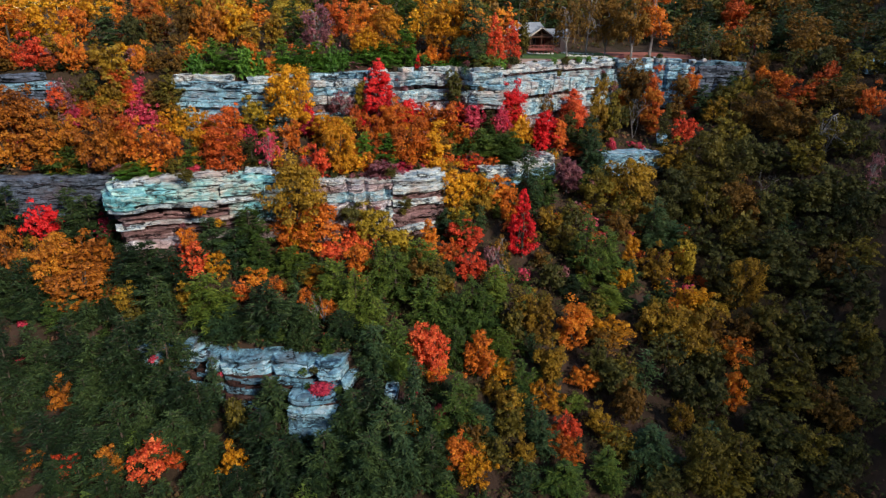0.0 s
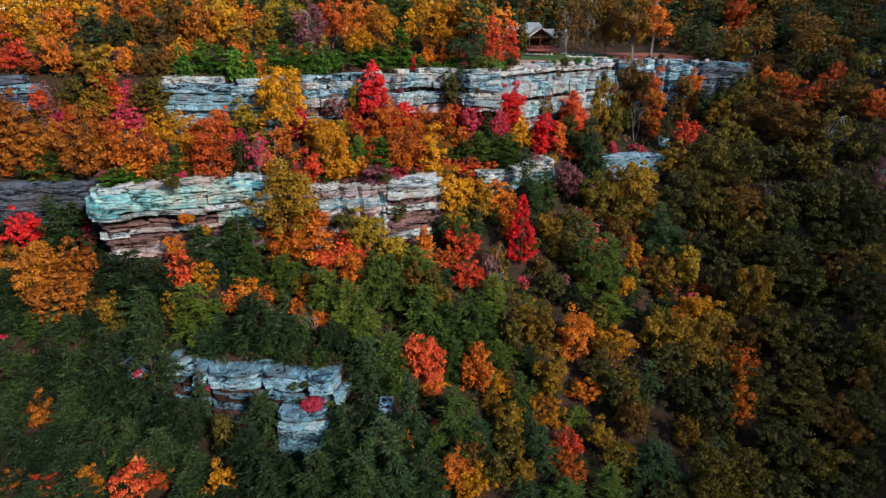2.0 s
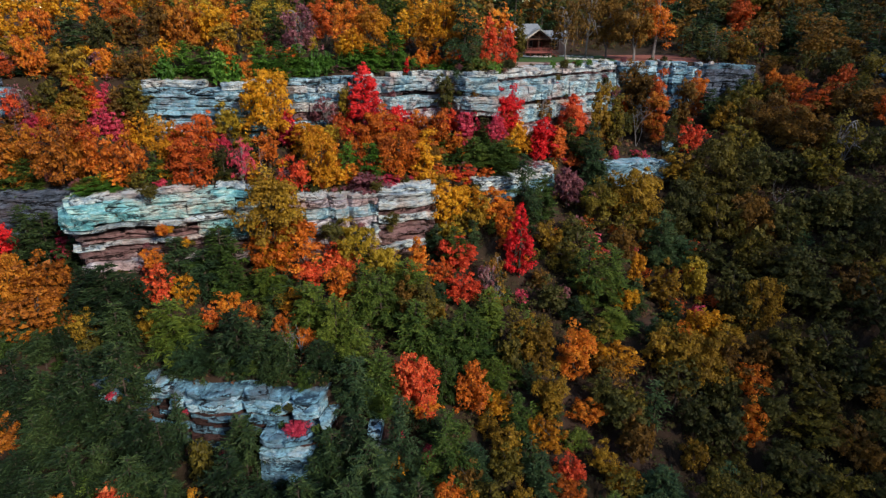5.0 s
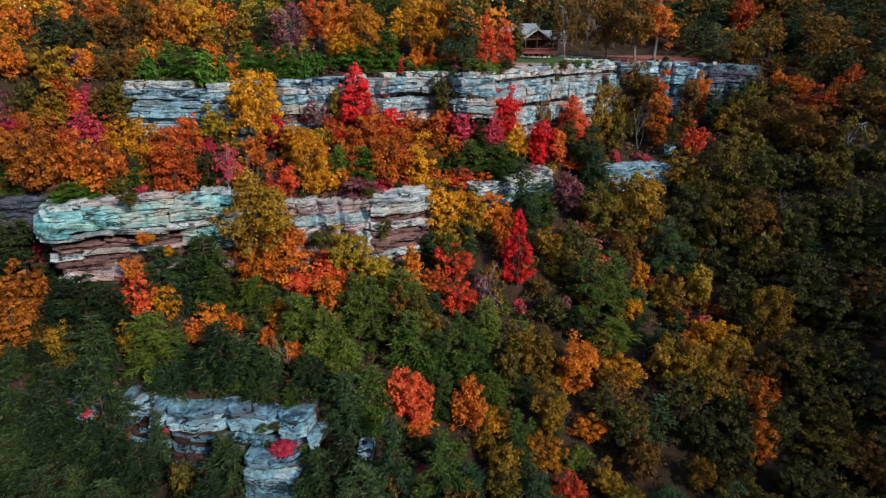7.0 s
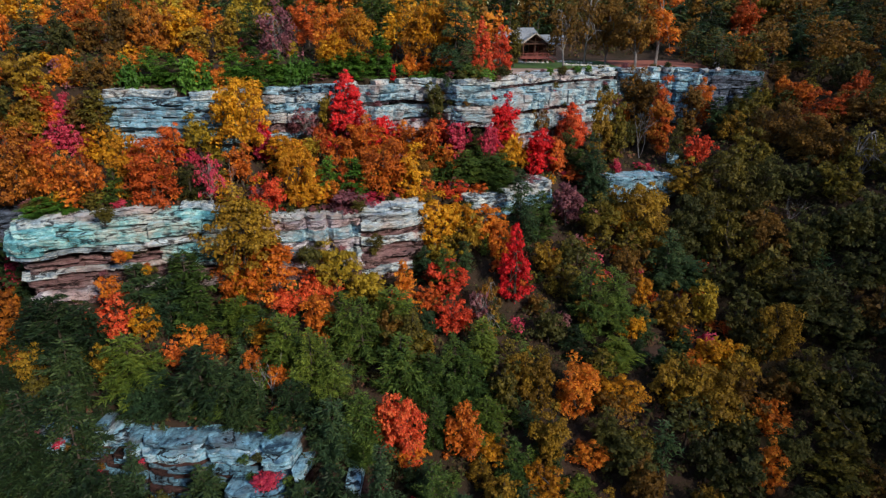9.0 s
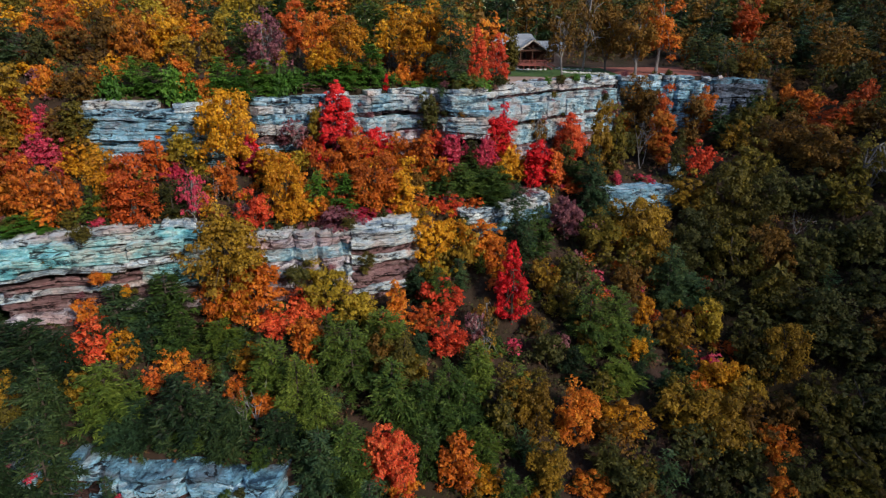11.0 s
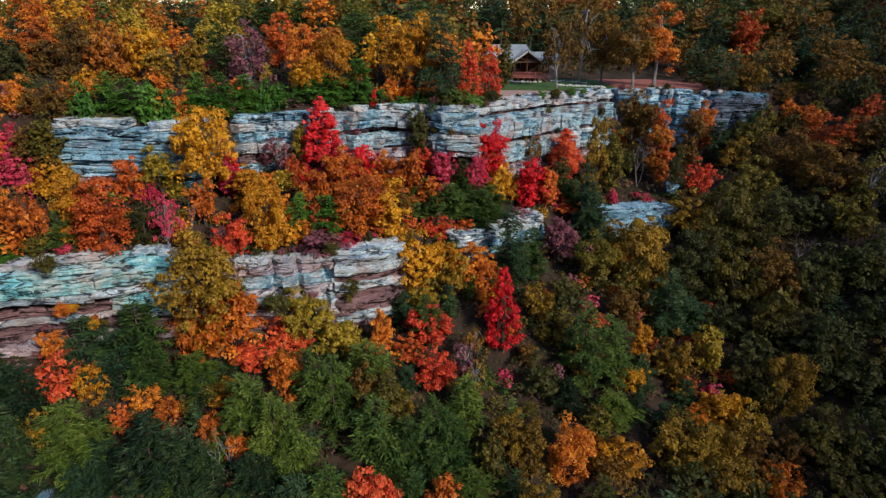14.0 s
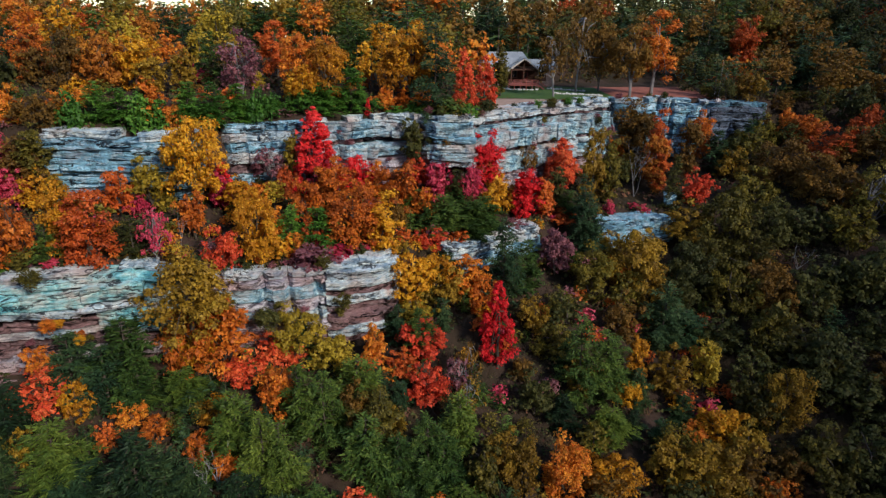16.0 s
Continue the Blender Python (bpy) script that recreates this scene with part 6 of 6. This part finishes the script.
# Shrubs on ledges and rims.
plant("round", "rust", -100.5, -64.0, 8.6)
plant("cone", "russet", -97.0, -65.5, 6.5)
plant("round", "amber", -93.0, -63.5, 8.0)
plant("bush", "moss", 32.5, -23.0, 2.6, 1.2)
plant("bush", "olive", 36.5, -23.5, 3.2, 1.2)
plant("bush", "moss", 41.0, -22.0, 3.6, 1.2)
plant("bush", "moss", 38.5, -27.0, 4.2, 1.0)
plant("bush", "bronze", 45.0, -21.0, 3.8, 1.1)
plant("bush", "olive", 34.5, -19.5, 2.4, 1.2)
plant("bush", "moss", -53.0, -53.5, 2.6, 1.2)
plant("bush", "mauve", -49.5, -52.8, 3.0, 1.0)
plant("bush", "olive", -46.8, -50.6, 2.4, 1.1)
plant("bush", "moss", -56.5, -55.5, 2.8, 1.2)
plant("bush", "olive", -72.5, -84.6, 3.2, 1.0, 0, "on the cliff rim", -15.2)
plant("bush", "orange", -71.0, -85.4, 2.4, 1.0, 0, "on a cliff ledge", -20.4)
plant("bush", "gold", -68.4, -84.2, 1.8, 1.0, 0, "on a cliff ledge", -22.6)
plant("bush", "olive", -40.5, -73.6, 2.6, 1.0, 0, "on the cliff rim", -17.0)
plant("bush", "olive", -37.8, -74.4, 3.0, 1.0, 0, "on a cliff ledge", -22.6)
plant("bush", "moss", -47.5, -78.0, 4.2, 1.0, 0, "below the cliff", -24.0)
plant("tall", "olive", -28.3, -48.6, 6.5, 0.7, 0, "in a cliff cleft", -9.5)
plant("bush", "mauve", -39.0, -50.0, 1.8, 1.0, 0, "on a cliff ledge", -4.5)
plant("bush", "moss", -16.0, -44.0, 3.0, 1.0, 0, "on the cliff rim", 0.0)
plant("bush", "moss", 8.0, -28.4, 2.2, 0.8, 0, "on a cliff ledge", -4.2)
plant("bush", "olive", -5.0, -39.2, 1.8, 0.8, 0, "on a cliff ledge", -2.4)
plant("bush", "mauve", 11.0, -26.0, 3.6, 0.8, 0, "on a cliff ledge", -7.5)
plant("bush", "crimson", -41.0, -69.0, 2.2, 1.8)
plant("bush", "crimson", -36.0, -68.0, 1.8, 1.8)
rim_rng = random.Random(21)
for level, x0, x1, count, tones in ((0, -14, 30, 16, ("moss", "olive", "mauve", "amber")), (0, -46, -20, 12, ("moss", "olive", "laurel", "russet")),
                                    (1, -86, -33, 64, ("mauve", "russet", "olive", "moss", "crimson", "bronze")), (1, -24, 18, 16, ("mauve", "crimson", "moss", "olive")),
                                    (2, -100, -36, 36, ("moss", "pine", "bronze", "crimson", "mauve", "pine"))):
    for _ in range(count):
        x = rim_rng.uniform(x0, x1)
        back = rim_rng.uniform(0.2, 4.5)
        plant("scrub", rim_rng.choice(tones), x, rim(level, x)[0] + back, rim_rng.uniform(0.9, 2.0), rim_rng.uniform(0.9, 1.5))
for x0, x1, level, count, tones in ((-80, -44, 2, 22, ("moss", "pine", "crimson", "mauve", "bronze")), (-57, -34, 1, 8, ("olive", "moss", "mauve")), (-45, 28, 0, 14, ("moss", "olive", "mauve")), (-84, -60, 1, 8, ("moss", "mauve", "olive"))):
    for _ in range(count):
        x = rim_rng.uniform(x0, x1)
        y, z, h = rim(level, x)
        plant("scrub", rim_rng.choice(tones), x, y - 1.6, rim_rng.uniform(0.9, 1.9), 1.0, 0, "on a cliff ledge", z - rim_rng.uniform(0.2, 0.9) * h)
for form, tone, x, y, h in (("bush", "moss", -31.0, -70.5, 4.0), ("bush", "gold", -29.0, -68.5, 5.0), ("bush", "olive", -26.5, -66.5, 4.5), ("conifer", "fir", -30.5, -73.0, 7.0), ("bush", "amber", -27.5, -70.0, 4.5),
                             ("bush", "mauve", -24.0, -63.8, 3.0), ("conifer", "pine", -27.5, -74.5, 8.0), ("bush", "russet", -33.0, -66.5, 3.0), ("bush", "moss", -36.5, -68.5, 2.6), ("bush", "mauve", -44.0, -71.5, 2.4)):
    plant(form, tone, x, y, h, 1.1)
for form, tone, x, y, h in (("bush", "bronze", -101.5, -66.0, 4.5), ("bush", "amber", -98.5, -63.0, 5.0), ("bush", "russet", -95.5, -62.0, 4.5), ("conifer", "pine", -92.5, -61.5, 6.5),
                             ("bush", "orange", -90.0, -61.5, 4.5), ("bush", "mauve", -87.0, -61.8, 4.0), ("bush", "amber", -84.5, -63.5, 4.0), ("bush", "moss", -99.5, -68.5, 4.5), ("bush", "crimson", -93.5, -66.5, 3.5)):
    plant(form, tone, x, y, h, 1.15)
for form, tone, x, y, h in (("round", "moss", 36.0, -21.5, 6.0), ("round", "bronze", 40.5, -19.0, 7.0), ("round", "moss", 45.0, -17.0, 7.5), ("bush", "olive", 33.5, -17.5, 3.4), ("conifer", "fir", 43.0, -23.0, 7.5),
                             ("round", "bronze", 50.0, -19.0, 7.0), ("bush", "moss", 38.0, -24.0, 4.0)):
    plant(form, tone, x, y, h, 1.1)
for _ in range(26):
    x = rim_rng.uniform(-30, 24)
    y, z, h = rim(0, x)
    if rim_rng.random() < 0.5:
        plant("bush", rim_rng.choice(("moss", "moss", "laurel", "mauve", "olive")), x, y + rim_rng.uniform(0.2, 1.0), rim_rng.uniform(1.2, 2.4), 0.9, 0.2, "on the cliff rim", z)
    else:
        plant("bush", rim_rng.choice(("moss", "olive", "mauve", "crimson", "bronze")), x, y - 0.9, rim_rng.uniform(1.0, 2.2), 0.8, 0.2, "on a cliff ledge", z - rim_rng.uniform(0.15, 0.7) * h)
for form, tone, x, y, h in (("round", "bronze", -102.0, -64.8, 7.0), ("round", "amber", -98.8, -63.2, 7.0), ("conifer", "fir", -95.5, -62.5, 8.0), ("bush", "mauve", -100.5, -61.0, 3.0), ("bush", "bronze", -96.5, -59.5, 3.0),
                             ("bush", "crimson", -49.5, -103.0, 2.2), ("conifer", "pine", -77.5, -98.0, 7.5), ("conifer", "fir", -73.5, -98.8, 7.0), ("bush", "moss", -63.0, -101.2, 3.0), ("bush", "mauve", -57.5, -101.8, 2.4)):
    plant(form, tone, x, y, h, 1.1)
for k in range(11):
    x = -62 + 2.7 * k
    plant("conifer" if k % 3 == 2 else "bush", "laurel", x, rim(0, x)[0] + rim_rng.uniform(2.4, 4.6), rim_rng.uniform(3.0, 4.2), 1.15)
for form, tone, x, y, clear, high, wide in (("round", "moss", 35.5, -29.5, 0.2, 6.5, 4.5), ("conifer", "fir", 39.0, -28.0, 0.0, 7.0, 4.0), ("round", "olive", 42.5, -27.5, 0.2, 7.0, 5.0), ("bush", "moss", 46.0, -25.5, 0.0, 4.5, 4.0),
                                            ("bush", "crimson", -49.0, -104.5, 0.0, 2.0, 2.6), ("conifer", "hemlock", -51.5, -106.0, 0.0, 3.4, 3.0)):
    grow(form, tone, x, y, clear, high, wide)
plant("bush", "moss", 71.0, -32.5, 4.5, 1.1)
plant("bush", "bronze", 76.5, -32.0, 4.0, 1.1)
for tone, x, y, h in (("mauve", -66.0, -101.8, 2.0), ("crimson", -60.5, -102.2, 1.8), ("bronze", -54.0, -103.2, 2.2), ("crimson", -47.5, -103.6, 2.4), ("moss", -70.5, -101.0, 2.6), ("russet", -51.5, -102.6, 1.6)):
    plant("bush", tone, x, y, h, 1.1, 0.2, "on a cliff ledge", ground_z(x, y))
for tone, x, y, h in (("mauve", -86.5, -77.0, 3.0), ("bronze", -85.0, -79.6, 2.8), ("moss", -89.0, -73.2, 3.2), ("mauve", -92.5, -73.0, 3.0), ("bronze", -96.5, -73.2, 3.0), ("moss", -101.0, -74.0, 3.2), ("olive", -83.5, -80.5, 2.6)):
    plant("bush", tone, x, y, h, 1.2)


# ---- house, lawn and low walls on the clifftop ----
def plain(name, dark, light, scale=2.0, rough=0.7, stretch=(1, 1, 1), bump=0.3):
    n = Nodes(name, rough)
    f = n.noise(n.world_pos(stretch), scale, 6.0, 0.6)
    n.base(n.ramp(f, [(0.3, dark), (0.7, light)]))
    n.bump(f, bump, 0.03)
    return n.mat


SIDING = plain("brown_timber", (0.060, 0.028, 0.020), (0.115, 0.058, 0.040), 1.5, 0.7, (0.4, 0.4, 6))
RED_WOOD = plain("red_stained_wood", (0.22, 0.060, 0.055), (0.36, 0.12, 0.105), 2.0, 0.6, (0.5, 0.5, 4))
STONE = plain("pinkish_stone", (0.20, 0.13, 0.11), (0.36, 0.26, 0.23), 3.0, 0.85)
METAL = plain("grey_metal_roofing", (0.27, 0.30, 0.33), (0.38, 0.41, 0.44), 0.8, 0.42)
METAL.node_tree.nodes["Principled BSDF"].inputs["Metallic"].default_value = 0.35
TRIM = plain("pale_trim", (0.42, 0.38, 0.34), (0.55, 0.50, 0.46), 2.0, 0.6)
FIELD_STONE = plain("pale_field_stone", (0.34, 0.35, 0.35), (0.58, 0.59, 0.58), 2.2, 0.9)
GRASS = plain("lawn_grass", (0.030, 0.070, 0.018), (0.065, 0.125, 0.030), 0.9, 0.9)
DRY = plain("red_brown_dry_grass", (0.20, 0.062, 0.048), (0.34, 0.125, 0.090), 0.8, 0.95)
PATH_DUST = plain("tan_bare_earth", (0.26, 0.18, 0.15), (0.40, 0.29, 0.25), 0.9, 0.95)
GLASS = Nodes("window_glass", 0.08)
GLASS.base((0.02, 0.024, 0.028))
GLASS.bsdf.inputs["Specular IOR Level"].default_value = 0.6
GLASS = GLASS.mat


def box(x0, x1, y0, y1, z0, z1, bevel=0.02):
    bm = bmesh.new()
    bmesh.ops.create_cube(bm, size=1.0)
    for v in bm.verts:
        v.co = Vector(((x0 + x1) / 2 + v.co.x * (x1 - x0), (y0 + y1) / 2 + v.co.y * (y1 - y0), (z0 + z1) / 2 + v.co.z * (z1 - z0)))
    if bevel:
        bmesh.ops.bevel(bm, geom=bm.edges[:], offset=bevel, segments=1, affect="EDGES")
    return bm


def part(name, bm, material, parent, label=""):
    me = bpy.data.meshes.new(name)
    bm.to_mesh(me)
    bm.free()
    me.materials.append(material)
    ob = new(name, me)
    ob.parent = parent
    if label:
        ob["label"] = label
    return ob


def slab_between(corners, thick):
    """A roof plane: four corners, given a thickness downwards."""
    bm = bmesh.new()
    c = [Vector(p) for p in corners]
    n = (c[1] - c[0]).cross(c[3] - c[0]).normalized()
    if n.z < 0:
        n = -n
    top = [bm.verts.new(p) for p in c]
    low = [bm.verts.new(p - n * thick) for p in c]
    bm.faces.new(top)
    bm.faces.new(low[::-1])
    for k in range(4):
        bm.faces.new((top[k], top[(k + 1) % 4], low[(k + 1) % 4], low[k]))
    bmesh.ops.recalc_face_normals(bm, faces=bm.faces[:])
    return bm


def roof_plane(parent, corners, seams):
    """corners: eave left, eave right, ridge right, ridge left."""
    r = part("roof", slab_between(corners, 0.16), METAL, parent, "grey standing-seam metal roof")
    e0, e1, r1, r0 = [Vector(p) for p in corners]
    n = (e1 - e0).cross(r0 - e0).normalized()
    if n.z < 0:
        n = -n
    for k in range(seams + 1):
        a, b = e0.lerp(e1, k / seams), r0.lerp(r1, k / seams)
        w = (e1 - e0).normalized() * 0.03
        part("seam", slab_between([a - w + n * 0.05, a + w + n * 0.05, b + w + n * 0.05, b - w + n * 0.05], 0.05), METAL, r)


def window(parent, x0, x1, y, z0, z1):
    f = part("window", box(x0 - 0.08, x1 + 0.08, y - 0.06, y + 0.02, z0 - 0.08, z1 + 0.08), TRIM, parent, "pale framed window")
    mid = (x0 + x1) / 2
    for a, b in ((x0, mid - 0.03), (mid + 0.03, x1)):
        part("pane", box(a, b, y - 0.09, y - 0.05, z0, z1, 0), GLASS, f, "dark glass pane")


def build_house():
    house = new("house")
    house.location = (0, 0, 0)
    tagged(house, "brown timber house with grey metal roof, porch and red deck", "house")
    z0 = 0.3
    part("foundation", box(-13, 4.9, 2.6, 11, -0.6, 1.9), STONE, house, "pinkish stone foundation wall")
    part("wall", box(-12.8, -0.2, 2.8, 10.8, 1.9, 5.2), SIDING, house, "brown timber siding")
    part("wall", box(-0.2, 2.9, 2.8, 10.8, 1.9, 4.9), SIDING, house, "brown timber siding")
    part("wall", box(2.9, 4.7, 2.7, 10.8, 1.9, 4.9), STONE, house, "pinkish stone wall")
    # porch wing towards the cliff
    part("porch_floor", box(-6.4, -0.2, -2.4, 2.6, 1.65, 1.85), RED_WOOD, house, "red-stained plank floor")
    for x in (-6.2, -3.3, -0.4):
        part("porch_post", box(x - 0.12, x + 0.12, -2.3, -2.06, 1.85, 4.9), SIDING, house)
        part("pier", box(x - 0.2, x + 0.2, -2.36, -1.96, -0.6, 1.65), STONE, house)
    part("porch_beam", box(-6.5, -0.1, -2.35, -2.0, 4.75, 5.05), SIDING, house)
    bm = bmesh.new()
    tri = [bm.verts.new(p) for p in ((-6.4, 2.5, 5.05), (-0.2, 2.5, 5.05), (-3.3, 2.5, 7.2))]
    tri2 = [bm.verts.new((v.co.x, v.co.y + 0.15, v.co.z)) for v in tri]
    bm.faces.new(tri)
    bm.faces.new(tri2[::-1])
    for k in range(3):
        bm.faces.new((tri[k], tri2[k], tri2[(k + 1) % 3], tri[(k + 1) % 3]))
    bmesh.ops.recalc_face_normals(bm, faces=bm.faces[:])
    part("gable", bm, SIDING, house, "brown timber gable")
    part("king_post", box(-3.4, -3.2, -2.3, -2.1, 5.05, 7.1), SIDING, house)
    for sx in (-1, 1):
        part("truss_brace", slab_between([(-3.3 + sx * 0.1, -2.25, 5.2), (-3.3 + sx * 0.1, -2.1, 5.2), (-3.3 + sx * 1.7, -2.1, 6.1), (-3.3 + sx * 1.7, -2.25, 6.1)], 0.14), SIDING, house)
    roof_plane(house, [(-7.2, 8, 4.75), (-7.2, -3.0, 4.75), (-3.3, -3.0, 7.5), (-3.3, 8, 7.5)], 12)
    roof_plane(house, [(0.6, -3.0, 4.75), (0.6, 8, 4.75), (-3.3, 8, 7.5), (-3.3, -3.0, 7.5)], 12)
    for sx in (-1, 1):
        part("bargeboard", slab_between([(-3.3 + sx * 3.9, -3.06, 4.78), (-3.3 + sx * 3.9, -2.96, 4.78), (-3.3, -2.96, 7.53), (-3.3, -3.06, 7.53)], 0.28), TRIM, house, "pale bargeboard")
    # long roof behind
    roof_plane(house, [(-13.6, 1.9, 5.0), (-0.2, 1.9, 5.0), (-2.5, 6.8, 8.6), (-10.5, 6.8, 8.6)], 12)
    roof_plane(house, [(-0.2, 11.7, 5.0), (-13.6, 11.7, 5.0), (-10.5, 6.8, 8.6), (-2.5, 6.8, 8.6)], 12)
    roof_plane(house, [(-13.6, 11.7, 5.0), (-13.6, 1.9, 5.0), (-10.5, 6.75, 8.6), (-10.5, 6.85, 8.6)], 8)
    roof_plane(house, [(-1.0, 2.0, 4.7), (5.3, 2.0, 4.7), (5.3, 6.8, 6.9), (-1.0, 6.8, 6.9)], 9)
    roof_plane(house, [(5.3, 11.6, 4.7), (-1.0, 11.6, 4.7), (-1.0, 6.8, 6.9), (5.3, 6.8, 6.9)], 9)
    for x0, x1 in ((-11.5, -9.6), (-8.8, -7.2), (-5.8, -4.2), (1.0, 2.4), (3.4, 4.2)):
        window(house, x0, x1, 2.8, 2.9, 4.4)
    door = part("door", box(-3.0, -1.6, 2.66, 2.8, 1.85, 4.1), RED_WOOD, house, "red-brown wooden door")
    part("pane", box(-2.75, -1.85, 2.62, 2.67, 2.9, 3.9, 0), GLASS, door, "dark glass pane")
    # deck with railing and steps
    part("deck", box(-7.2, -0.2, -5.0, -2.4, 1.55, 1.75), RED_WOOD, house, "red-stained timber deck")
    for x in np.linspace(-7.1, -0.3, 6):
        part("deck_post", box(x - 0.08, x + 0.08, -4.95, -4.79, -0.6, 2.8), RED_WOOD, house)
    for z in (1.95, 2.75):
        part("rail", box(-7.2, -0.2, -4.94, -4.84, z, z + 0.09), RED_WOOD, house, "red-stained railing")
    for x in np.arange(-6.9, -0.4, 0.28):
        part("baluster", box(x - 0.03, x + 0.03, -4.92, -4.86, 1.95, 2.78, 0), RED_WOOD, house)
    for k in range(7):
        part("step", box(-0.2 + 0.28 * k, 0.12 + 0.28 * k, -4.8, -3.4, 1.36 - 0.18 * k, 1.56 - 0.18 * k), RED_WOOD, house)
    for y in (-4.85, -3.4):
        part("stair_rail", slab_between([(-0.2, y, 2.6), (-0.2, y + 0.08, 2.6), (1.8, y + 0.08, 1.3), (1.8, y, 1.3)], 0.1), RED_WOOD, house)


build_house()


def sheet(name, label, x0, x1, y0, y1, material, lift, seed):
    """A patch of turf or earth lying on the ground, with an uneven edge."""
    bm = bmesh.new()
    cols, rows = 30, 14
    grid = []
    for j in range(rows + 1):
        for i in range(cols + 1):
            u, v = i / cols, j / rows
            wob = 0.10 * noise.noise((u * 5 + seed, v * 4, 2.0))
            x = x0 + (x1 - x0) * u
            y = max(y0 + (y1 - y0) * (v + wob * (1 if v > 0 else 0)), land_row(x)[0] + 1.0)
            grid.append(bm.verts.new((x, y, ground_z(x, y) + lift)))
    for j in range(rows):
        for i in range(cols):
            a = j * (cols + 1) + i
            q = (grid[a], grid[a + 1], grid[a + cols + 2], grid[a + cols + 1])
            if len({tuple(round(c, 3) for c in v.co) for v in q}) == 4:
                bm.faces.new(q)
    me = bpy.data.meshes.new(name)
    bm.to_mesh(me)
    bm.free()
    me.materials.append(material)
    tagged(new(name, me), label, name.replace("_", " "), kind="structure")


sheet("clifftop_earth", "tan bare earth along the cliff edge", -13, 15, -36, -19, PATH_DUST, 0.10, 3)
sheet("lawn", "green mown lawn before the house", -17, 14, -23, 1, GRASS, 0.16, 5)
sheet("dry_grass", "red-brown dry grass by the cliff edge", 12, 38, -19, 2, DRY, 0.14, 8)


def stone_row(label, x0, y0, x1, y1, count, seed):
    """A low row of field stones."""
    rng = random.Random(seed)
    wall = new("stone_wall")
    wall.location = (x0, y0, ground_z(x0, y0))
    tagged(wall, label, "stone wall")
    for k in range(count):
        f = k / max(1, count - 1)
        x, y = x0 + (x1 - x0) * f + rng.gauss(0, 0.12), y0 + (y1 - y0) * f + rng.gauss(0, 0.12)
        s = rng.uniform(0.45, 0.85)
        bm = bmesh.new()
        bmesh.ops.create_icosphere(bm, subdivisions=1, radius=0.5)
        for v in bm.verts:
            v.co = Vector((v.co.x * s * 1.3, v.co.y * s, v.co.z * s * 0.8)) * rng.uniform(0.85, 1.15)
        st = part("stone", bm, FIELD_STONE, wall)
        st.location = (x - x0, y - y0, ground_z(x, y) - wall.location.z + 0.15 + s * 0.2)


stone_row("low row of pale field stones on the lawn", 1.5, -14.5, 11.5, -16.5, 16, 1)
stone_row("pale field stones along the deck's foot", -9.5, -6.0, -1.0, -6.2, 14, 2)
stone_row("pale field stones beside the house", 2.2, -4.0, 9.5, -8.0, 12, 3)
